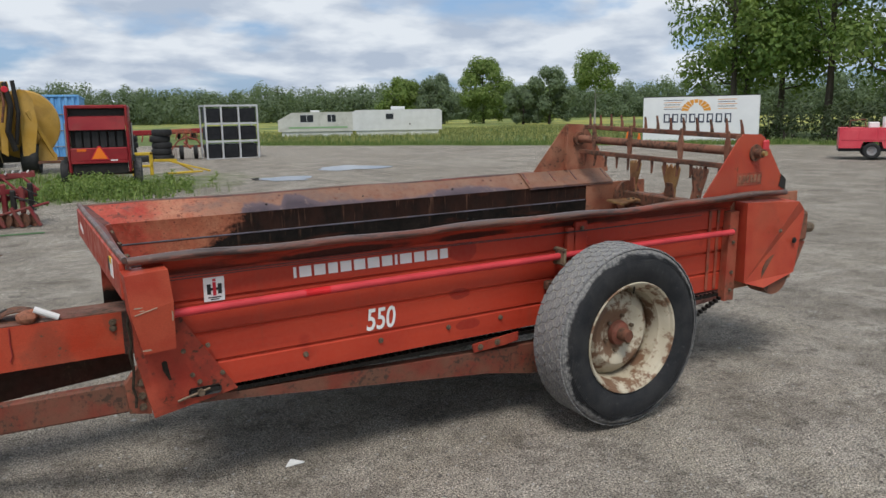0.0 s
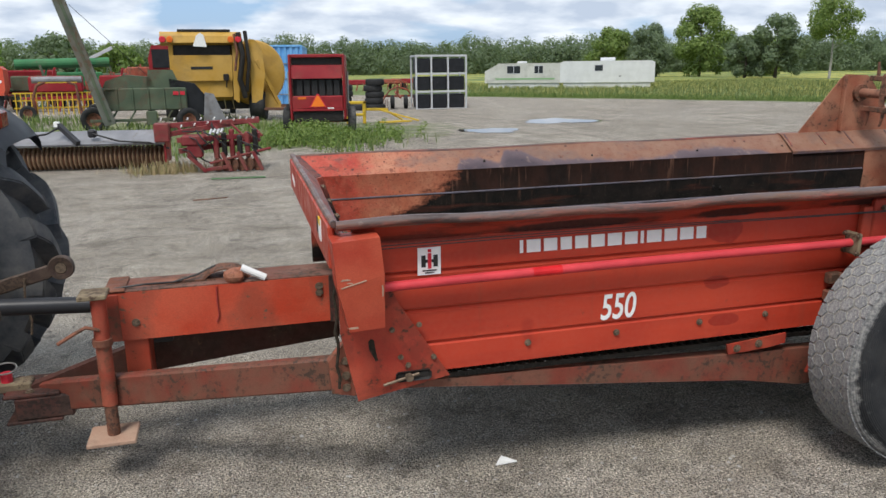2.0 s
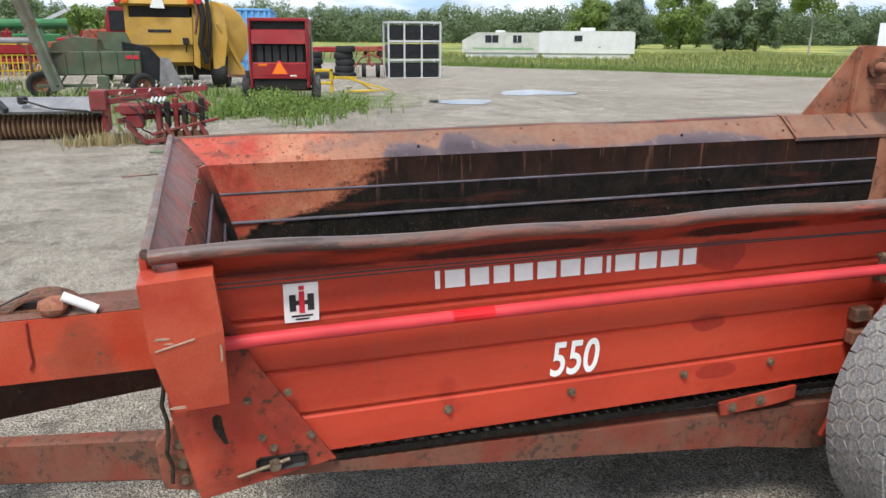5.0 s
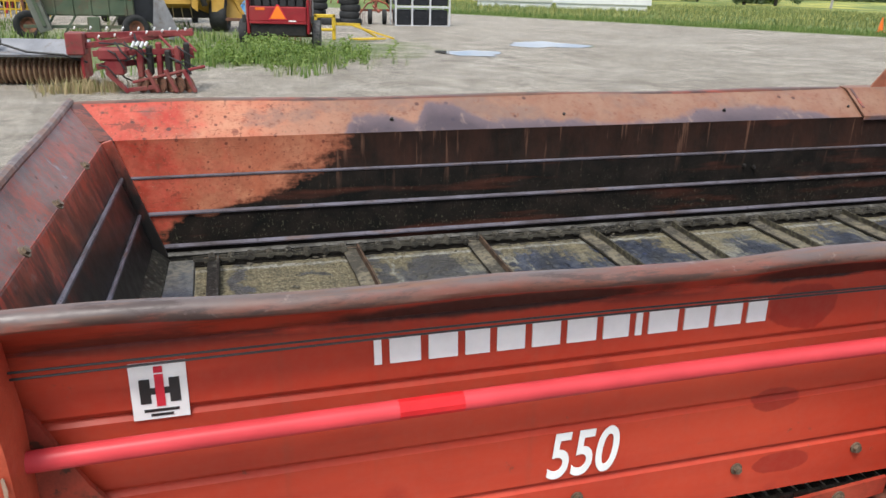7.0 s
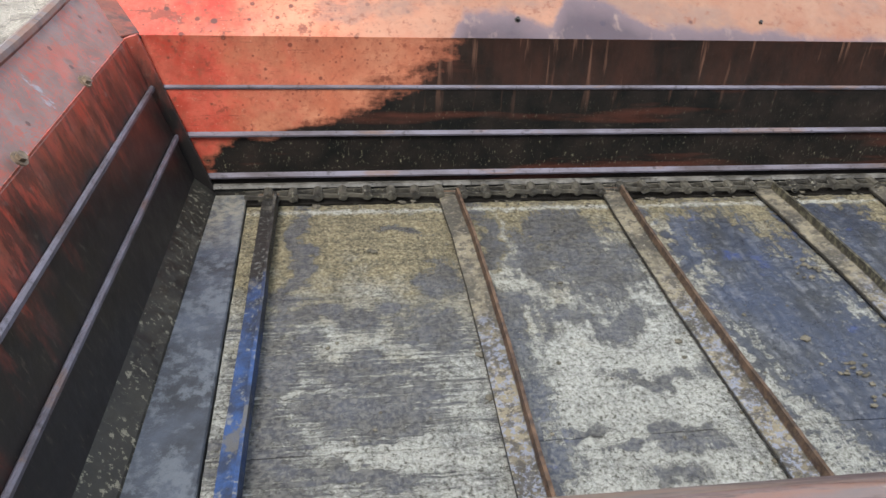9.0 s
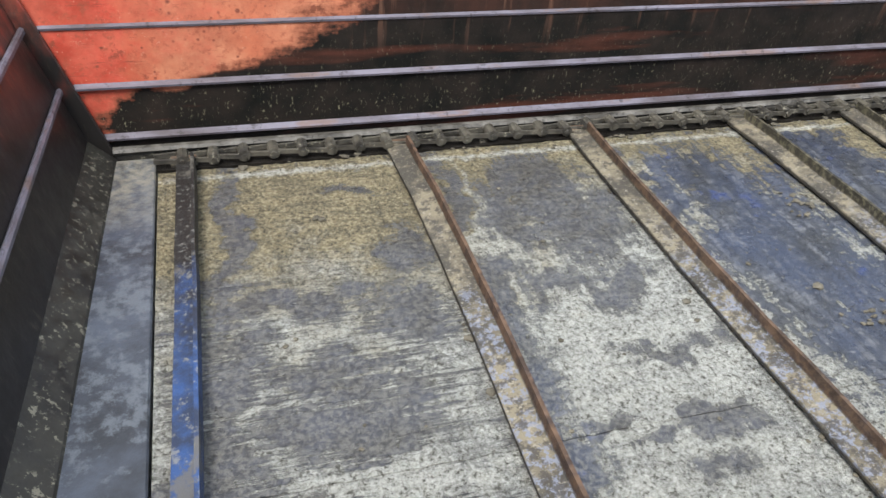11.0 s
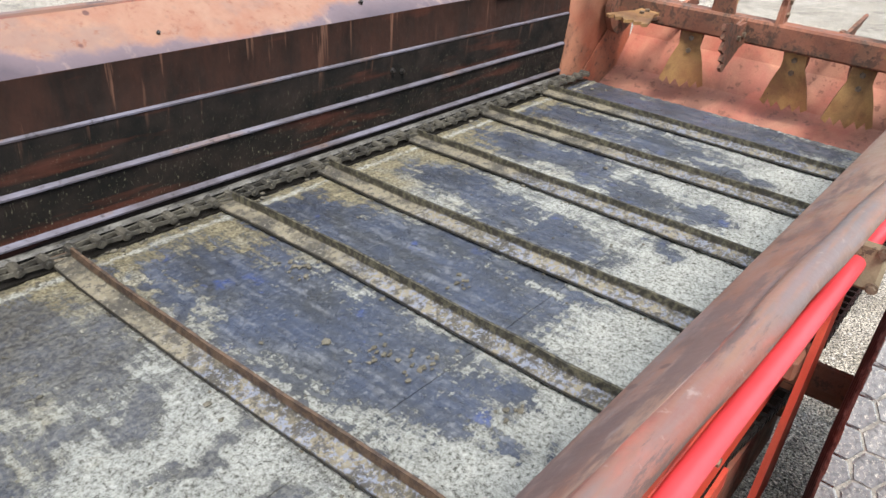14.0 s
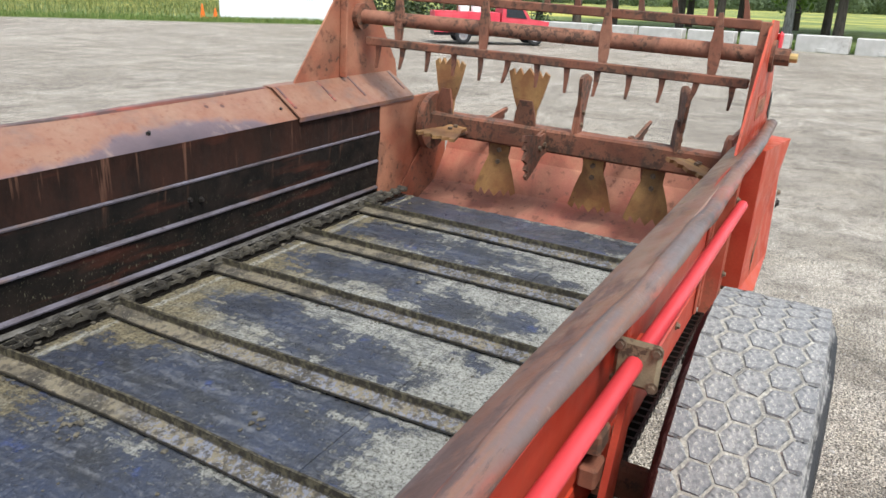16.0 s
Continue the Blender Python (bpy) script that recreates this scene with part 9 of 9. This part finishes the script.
def travel_trailers():
    for nm, x, y, L, h, rz, vent in (("travel_trailer", 23.8, 58.0, 6.6, 1.62, -24, 1), ("box_trailer", 30.0, 55.0, 7.7, 1.75, -24, 0)):
        t = thing(nm, "white sheet-metal trailer parked in tall grass", "trailer", pose(x, y, 0, 0, 0, rz))
        P(t, "body", TRAILERW if not vent else CREAM, ("p", [(-L / 2, 0.45), (L / 2, 0.45), (L / 2, h + 0.3), (L / 2 - 0.25, h + 0.45), (-L / 2 + (1.2 if vent else 0.3), h + 0.45), (-L / 2, h + (-0.2 if vent else 0.3))], 0.0, 2.4), label="white trailer body")
        if vent:
            for k, (a, b) in enumerate(((-1.4, -0.3), (0.9, 1.6))):
                w = P(t, "window", GLASSD, ("b", a, b, -0.02, 0.0, 1.25, 1.85), label="dark window")
                P(w, "window_frame", GREYF, ("b", a - 0.05, b + 0.05, -0.012, -0.001, 1.20, 1.25), ("b", a - 0.05, b + 0.05, -0.012, -0.001, 1.85, 1.9), ("b", (a + b) / 2 - 0.02, (a + b) / 2 + 0.02, -0.03, -0.02, 1.25, 1.85))
            P(t, "roof_vent", TRAILERW, ("b", -0.6, 0.2, 0.8, 1.4, h + 0.45, h + 0.62, 0.03))
            P(t, "trim_line", plain("pale_green_trim", (0.25, 0.42, 0.22), 0.5), ("b", -2.4, 2.6, -0.015, 0.0, 0.72, 0.86))
        else:
            w = P(t, "window", GLASSD, ("b", -1.0, -0.35, -0.02, 0.0, 1.40, 1.85))
            for z0, z1 in ((1.34, 1.40), (1.85, 1.91)):
                P(w, "window_frame", GREYF, ("b", -1.05, -0.30, -0.012, -0.001, z0, z1))
            P(t, "roof_unit", TRAILERW, ("b", -0.5, 0.7, 0.8, 1.6, h + 0.45, h + 0.72, 0.04))
            P(t, "marker", DARK, ("b", 1.0, 1.12, -0.015, 0.0, 0.9, 1.0))
        P(t, "skirt", TRAILERW, ("b", -L / 2 + 0.3, L / 2 - 0.3, 0.1, 2.3, 0.0, 0.5, 0.02))


travel_trailers()


def sign():
    a, b = Vector((31.7, 27.6, 0)), Vector((34.3, 21.9, 0))
    d = (b - a)
    ang = math.degrees(math.atan2(d.y, d.x))
    L = d.length
    t = thing("roadside_sign", "large white sign board with orange sun and dark lettering blocks", "sign", pose(a.x, a.y, 0, 0, 0, ang) @ Matrix.Diagonal((1, 1, 0.86, 1)))
    P(t, "board", SIGNW, ("b", 0, L, -0.03, 0.10, 0.05, 2.85, 0.01), label="white painted board")
    for x in (0.1, L / 2, L - 0.2):
        P(t, "post", GREYS, ("b", x, x + 0.1, 0.10, 0.2, 0.0, 2.7))
    P(t, "board_edge", BLACKV, ("b", 0, L, -0.036, 0.1, 2.85, 2.89))
    # orange rays as a half ring of blocks
    for k in range(9):
        an = math.pi * (k + 0.5) / 9
        bm = bmesh.new()
        c0 = (L * 0.475, 1.95)
        w = math.pi / 9 * 0.40
        pr = [(c0[0] + rr * math.cos(an + s * w), c0[1] + rr * 0.92 * math.sin(an + s * w)) for rr, s in ((0.42, -1), (0.80, -1), (0.80, 1), (0.42, 1))]
        prism(bm, pr, -0.042, -0.030)
        part("sun_ray", bm, SUNO, t)
    P(t, "sun_figure", SIGNW, ("b", L * 0.475 - 0.15, L * 0.475 + 0.15, -0.046, -0.03, 1.95, 2.45))
    x = L * 0.19
    for k in range(8):
        wd = 0.34
        P(t, "lettering_block", NAVY, ("p", [(x, 1.22), (x + wd, 1.22), (x + wd, 1.78), (x, 1.78)], -0.040, -0.030), label="dark lettering block")
        P(t, "lettering_gap", SIGNW, ("p", [(x + 0.09, 1.31), (x + wd - 0.06, 1.31), (x + wd - 0.06, 1.70), (x + 0.09, 1.70)], -0.043, -0.040))
        x += 0.475
    for k in range(5):
        z = 2.62 - k * 0.14
        P(t, "small_print", SUNO if k % 2 else NAVY, ("b", L * 0.19, L * 0.19 + 1.1 - 0.1 * (k % 3), -0.036, -0.030, z, z + 0.035))
        P(t, "small_print", NAVY if k % 2 else SUNO, ("b", L * 0.66, L * 0.66 + 1.0 - 0.12 * (k % 2), -0.036, -0.030, z, z + 0.035))
    for k, (x, y) in enumerate(((31.2, 28.3), (31.7, 27.9))):
        c = thing("traffic_cone", "faded orange traffic cone in the grass", "cone", pose(x, y, ground_z(x, y)))
        bm = bmesh.new()
        tube(bm, (0, 0, 0.03), (0, 0, 0.7 - 0.2 * k), 0.14, 14, 0.03)
        part("cone_body", bm, LENS, c)
        P(c, "cone_base", LENS, ("b", -0.18, 0.18, -0.18, 0.18, 0.0, 0.035))


SIGNW = plain("white_sign_paint", (0.78, 0.79, 0.80), 0.5, 0, 0.06, 1.0)
SUNO = plain("sign_orange", (0.80, 0.36, 0.06), 0.5)
NAVY = plain("sign_navy", (0.06, 0.07, 0.11), 0.5)
sign()


def service_truck():
    t = thing("service_truck", "bright pinkish red service truck parked by trees", "truck", pose(24.1, 10.9, 0, 0, 0, -55) @ Matrix.Scale(0.76, 4))
    P(t, "utility_body", TRUCKR, ("p", [(0.0, 0.50), (0.85, 0.50), (0.95, 0.78), (1.65, 0.78), (1.75, 0.50), (2.9, 0.50), (2.9, 1.38), (0.0, 1.38)], 0.0, 2.0), label="red utility body")
    P(t, "cab", TRUCKR, ("p", [(2.95, 0.5), (5.1, 0.5), (5.15, 1.05), (4.3, 1.15), (3.9, 1.75), (3.05, 1.78)], 0.1, 1.9))
    P(t, "side_glass", GLASSD, ("p", [(3.2, 1.2), (4.15, 1.15), (3.85, 1.65), (3.2, 1.68)], 0.08, 0.10))
    P(t, "cargo_tank", WHITE, ("t", (1.9, 0.6, 1.38), (1.9, 0.6, 1.85), 0.22, 14))
    P(t, "cargo_box", WHITE, ("b", 1.15, 1.55, 0.3, 0.9, 1.38, 1.62, 0.02))
    P(t, "rack_bar", RUSTY, ("pipe", [(0.4, 0.2, 1.38), (0.4, 0.2, 1.7), (1.0, 0.2, 1.75), (1.0, 0.2, 1.38)], 0.03, 6))
    for k in range(4):
        P(t, "locker_door", TRUCKR, ("b", 0.1 + k * 0.7, 0.72 + k * 0.7, -0.02, 0.0, 0.85, 1.30, 0.01))
    P(t, "chassis", BLACK_PAINT, ("b", 0.0, 5.0, 0.3, 1.7, 0.35, 0.55))
    for x in (1.3, 4.55):
        simple_tyre("wheel", pose(x, 0.12, 0.38), 0.36, 0.12, t, None, GREYS)
        simple_tyre("wheel", pose(x, 1.88, 0.38), 0.36, 0.12, t, None, GREYS)


TRUCKR = paint("truck_red", (0.55, 0.045, 0.07), (0.60, 0.08, 0.10), (0.3, 0.08, 0.06), 0.2, 0.4, 1.0, 0.7)
service_truck()


def barriers():
    """A line of pale concrete blocks along the yard's edge."""
    conc = paint("pale_concrete", (0.42, 0.41, 0.38), (0.52, 0.51, 0.48), (0.30, 0.28, 0.25), 0.5, 0.9, 1.5)
    t0 = thing("concrete_block", "pale precast concrete barrier block on gravel", "barrier", pose(0, 0, 0), "concrete barrier line")
    P(t0, "block", conc, ("b", -0.9, 0.9, -0.3, 0.3, 0.0, 0.62, 0.03))
    P(t0, "lifting_notch", conc, ("b", -0.15, 0.15, -0.32, -0.28, 0.05, 0.18, 0.01))
    a, b = Vector((34.0, 11.5, 0)), Vector((32.4, -8.5, 0))
    n = 11
    ang = math.degrees(math.atan2((b - a).y, (b - a).x))
    for k in range(n):
        p = a.lerp(b, k / (n - 1))
        m = pose(p.x, p.y, ground_z(p.x, p.y) - 0.03, 0, 0, ang + (k % 3 - 1) * 0.8)
        if k == 0:
            t0.matrix_world = m
        else:
            copy_thing(t0, m)


barriers()

# ---- trees and woods ----
def bark(name, c):
    m = Nodes(name, 0.95)
    m.color(m.mix(m.ramp(m.noise(6, 6, 0.65, (3, 3, 0.4)), [(0.35, 0.0), (0.65, 1.0)]), tuple(q * 0.45 for q in c), c))
    m.bump(m.noise(12, 6, 0.7, (3, 3, 0.4)), 0.6, 0.03)
    return m.mat


def leafmat(name, a, b, c):
    m = Nodes(name, 0.6)
    v = m.noise(0.9, 4, 0.6)
    col = m.ramp(m.island(), [(0.0, a), (0.5, b), (1.0, c)])
    col = m.mix(m.ramp(v, [(0.35, 0.0), (0.7, 0.5)]), col, b)
    m.color(col)
    through_light = m.t.nodes.new("ShaderNodeBsdfTranslucent")
    both = m.t.nodes.new("ShaderNodeMixShader")
    both.inputs[0].default_value = 0.38
    m.link(m.mix(1.0, col, (1.25, 1.30, 0.70), "MULTIPLY"), through_light.inputs[0])
    m.link(m.b.outputs[0], both.inputs[1])
    m.link(through_light.outputs[0], both.inputs[2])
    m.link(both.outputs[0], m.t.nodes["Material Output"].inputs[0])
    return m.mat


BARK, PALEBARK = bark("dark_bark", (0.12, 0.10, 0.08)), bark("pale_bark", (0.42, 0.40, 0.36))
LEAF = leafmat("oak_leaves", (0.070, 0.130, 0.032), (0.145, 0.235, 0.058), (0.27, 0.35, 0.10))
HEDGE = leafmat("grey_green_hedge", (0.035, 0.055, 0.026), (0.062, 0.086, 0.042), (0.11, 0.135, 0.075))
LEAF2 = leafmat("light_leaves", (0.08, 0.135, 0.034), (0.155, 0.225, 0.060), (0.27, 0.34, 0.11))
# distance haze put into the leaf colour: paler and greyer than nearby trees
HAZY_WOOD = leafmat("hazy_far_wood_leaves", (0.115, 0.160, 0.100), (0.150, 0.200, 0.120), (0.195, 0.250, 0.150))


def leaf_cloud(clumps, per, size, seed):
    """Leaf sprays (small folded quads) on the shells of many uneven clumps."""
    r = random.Random(seed)
    V, F = [], []
    for cx, cy, cz, R in clumps:
        n = int(per * R * R)
        for _ in range(n):
            d = Vector((r.gauss(0, 1), r.gauss(0, 1), r.gauss(0, 0.85) + 0.15))
            d.normalize()
            p = Vector((cx, cy, cz)) + d * R * r.uniform(0.55, 1.08)
            s = size * r.uniform(0.6, 1.4)
            face = d + Vector((r.gauss(0, 0.32), r.gauss(0, 0.32), r.gauss(0, 0.32) + 0.25))
            face.normalize()
            u = Vector((r.gauss(0, 1), r.gauss(0, 1), r.gauss(0, 0.8)))
            u -= face * u.dot(face)
            u.normalize()
            w = face.cross(u)
            if w.length < 1e-3:
                continue
            w.normalize()
            k = len(V)
            V += [tuple(p - u * s), tuple(p + w * s * 0.55), tuple(p + u * s), tuple(p - w * s * 0.55)]
            F.append((k, k + 1, k + 2, k + 3))
    return V, F


def tree(name, label, x, y, H, crown_r, base, seed, leaf, barkm, size=0.22, per=70, n=26, trunk_r=0.22, narrow=1.0, group=""):
    r = random.Random(seed)
    t = thing(name, label, "tree", pose(x, y, min(0.0, ground_z(x, y))), group)
    bm = bmesh.new()
    top = Vector((r.uniform(-0.3, 0.3), r.uniform(-0.3, 0.3), H * 0.78))
    pts = [Vector((0, 0, -0.1)), Vector((0.1, 0.0, H * 0.22)), Vector((0.15, 0.1, H * 0.48)), top]
    rad = [trunk_r * 1.25, trunk_r * 0.85, trunk_r * 0.6, trunk_r * 0.2]
    for a, b, ra, rb in zip(pts, pts[1:], rad, rad[1:]):
        tube(bm, a, b, ra, 10, rb)
    part("trunk", bm, barkm, t)
    clumps = []
    for k in range(n):
        f = r.random()
        z = base + (H - base) * (0.06 + 0.90 * f)
        env = math.sin(math.pi * (0.20 + 0.74 * f)) ** 0.7
        a = r.uniform(0, 6.28)
        rr = crown_r * env * r.uniform(0.35, 0.95) * narrow
        clumps.append((rr * math.cos(a), rr * math.sin(a), z, crown_r * r.uniform(0.17, 0.34)))
    for k in range(8):
        cx, cy, cz, cr = clumps[k * (n // 8)]
        z0 = max(H * 0.2, min(cz * 0.7, H * 0.6))
        bm = bmesh.new()
        s = Vector((0.1, 0.05, z0))
        e = Vector((cx, cy, cz))
        mid = s.lerp(e, 0.5) + Vector((0, 0, -0.15 * (e - s).length))
        tube(bm, s, mid, trunk_r * 0.38, 7, trunk_r * 0.22)
        tube(bm, mid, e, trunk_r * 0.22, 6, trunk_r * 0.06)
        part("limb", bm, barkm, t)
    V, F = leaf_cloud(clumps, per, size, seed + 100)
    me = bpy.data.meshes.new("crown")
    me.from_pydata(V, [], F)
    me.materials.append(leaf)
    o = new("crown", me)
    o.parent = t
    o["kind"] = "stuff"
    return t


def build_trees():
    big = "tall leafy roadside tree with dark green crown"
    for k, (x, y, H, R, b) in enumerate(((39.6, 28.0, 12.5, 3.6, 2.6), (41.5, 28.5, 15.5, 5.0, 3.2), (42.5, 23.5, 16.0, 5.2, 3.0), (40.5, 18.3, 15.0, 4.8, 2.6), (45.0, 13.0, 15.0, 5.0, 3.4), (49, 8, 15, 5, 4.0), (48, 2.0, 15, 5, 4.2), (44.5, -3.0, 14, 4.5, 4.0), (52, 18.0, 16, 5, 3.0), (47.0, 30.0, 14, 5, 2.5), (46.0, 5.3, 14, 4.5, 3.2), (45.0, -0.6, 14, 4.5, 3.4), (52.0, 5.0, 15, 5, 3.0), (53.0, 0.3, 15, 5, 2.8), (47.0, -5.8, 14, 4.5, 3.0), (54.0, -4.5, 15, 5, 2.8), (57.0, 9.0, 15, 5, 2.2), (60.0, 2.5, 15, 5.5, 1.4), (61.0, -4.5, 15, 5.5, 1.4), (49.0, 12.0, 14, 4.5, 3.0))):
        tree("roadside_tree", big, x, y, H, R, b, 40 + k, LEAF if k % 3 else LEAF2, PALEBARK if k in (6,) else BARK, 0.150, 165, 33, 0.22, group="roadside trees")
    tree("lone_tree", "slim lone tree with bare pale trunk", 72.5, 78.0, 9.8, 3.5, 4.9, 71, LEAF2, PALEBARK, 0.13, 220, 54, 0.14)
    for k, (x, y, H, R) in enumerate(((76.0, 111.5, 10.6, 5.0), (69.0, 116.5, 8.2, 4.8), (63.5, 119, 7.6, 4.4), (72.8, 88.5, 8.6, 3.6), (83, 106, 7.0, 4.2), (70.5, 92.0, 5.5, 3.0))):
        tree("field_tree", "rounded green tree at the meadow's edge", x, y, H, R, 0.4, 80 + k, HAZY_WOOD if k % 2 else LEAF2, BARK, 0.20, 190, 48, 0.2, group="meadow edge trees")
    # shrubs by the sign and truck
    r = random.Random(4)
    for k in range(9):
        x, y = 36.2 + r.uniform(-0.8, 1.6), 24.5 - k * 1.55
        t = thing("shrub", "dense dark green shrub under the trees", "shrub", pose(x, y, 0), "hedge of shrubs")
        cl = [(r.uniform(-0.8, 0.8), r.uniform(-0.8, 0.8), r.uniform(0.3, 1.7), r.uniform(0.5, 0.9)) for _ in range(9)]
        bm = bmesh.new()
        for _ in range(5):
            tube(bm, (r.uniform(-0.2, 0.2), r.uniform(-0.2, 0.2), -0.05), (r.uniform(-0.7, 0.7), r.uniform(-0.7, 0.7), r.uniform(0.8, 1.5)), 0.035, 5, 0.01)
        part("stems", bm, BARK, t)
        V, F = leaf_cloud(cl, 110, 0.11, 300 + k)
        me = bpy.data.meshes.new("foliage")
        me.from_pydata(V, [], F)
        me.materials.append(HEDGE)
        o = new("foliage", me)
        o.parent = t
        o["kind"] = "stuff"


build_trees()


def woods():
    """The far wood, a ragged belt all round behind the fields."""
    r = random.Random(17)
    clumps = []
    for k in range(620):
        a = radians(-62 + 166 * k / 620)        # bearing from +y towards +x
        D = 235 + 30 * noise.noise((k * 0.02, 0, 0)) + r.uniform(-10, 22)
        h = 9.0 + 2.6 * noise.noise((k * 0.05, 3, 0)) + r.uniform(-1.2, 1.4)
        x, y = D * math.sin(a), D * math.cos(a)
        for q in range(3):
            z = h * (0.22 + 0.32 * q) * r.uniform(0.85, 1.1)
            clumps.append((x + r.uniform(-2, 2), y + r.uniform(-2, 2), z, r.uniform(1.9, 3.3)))
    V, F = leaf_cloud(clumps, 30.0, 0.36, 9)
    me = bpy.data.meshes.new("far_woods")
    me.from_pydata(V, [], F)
    me.materials.append(HAZY_WOOD)
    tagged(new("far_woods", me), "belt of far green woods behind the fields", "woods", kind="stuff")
    # an added sheet behind the leaves, coloured dark for the wood's inner shade
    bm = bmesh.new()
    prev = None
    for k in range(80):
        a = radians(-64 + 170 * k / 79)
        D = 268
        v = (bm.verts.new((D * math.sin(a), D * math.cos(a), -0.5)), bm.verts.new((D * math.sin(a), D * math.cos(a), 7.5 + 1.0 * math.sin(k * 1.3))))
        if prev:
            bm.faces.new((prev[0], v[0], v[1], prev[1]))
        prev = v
    tagged(part("wood_shade_sheet", bm, leafmat("shaded_wood_backing", (0.065, 0.095, 0.055), (0.08, 0.115, 0.065), (0.095, 0.130, 0.075))), "added dark sheet for the shade inside the far woods", "woods", kind="structure")
    # nearer copses behind the machines
    for k, (x, y, H, R) in enumerate(((-34, 95, 9, 4.5), (-28, 92, 10, 5), (-20, 96, 9.5, 5), (-13, 98, 7.5, 4), (-40, 90, 10, 5), (-7, 100, 7, 4), (2, 104, 6.5, 4), (-47, 84, 10, 5))):
        tree("copse_tree", "leafy tree in the copse behind machines", x, y, H * 0.62, R * 0.8, 0.5, 140 + k, (LEAF2, LEAF, HAZY_WOOD)[k % 3], BARK, 0.26, 80, 28, 0.22, group="copse trees")


woods()


def broad_weeds():
    """Leafy weeds: upright stems with small leaves, in uneven drifts round the parked machines."""
    r = random.Random(31)
    clumps = []
    for _ in range(330):
        x, y = r.gauss(1.6, 0.95), r.gauss(14.8, 1.0)
        k = noise.noise((x * 0.9, y * 0.9, 4.0))
        if y < 12.2 or k < -0.15:
            continue
        h = max(0.06, (0.24 + 0.36 * k) * r.uniform(0.4, 1.2))
        z = ground_z(x, y)
        for q in range(3):
            clumps.append((x + r.gauss(0, 0.05), y + r.gauss(0, 0.05), z + h * (0.25 + 0.3 * q), r.uniform(0.06, 0.13)))
    V, F = leaf_cloud(clumps, 1500, 0.032, 12)
    me = bpy.data.meshes.new("broad_weed")
    me.from_pydata(V, [], F)
    me.materials.append(LEAF2)
    tagged(new("broad_weed", me), "bushy green weeds grown up round the baler", "weeds", kind="stuff")


broad_weeds()
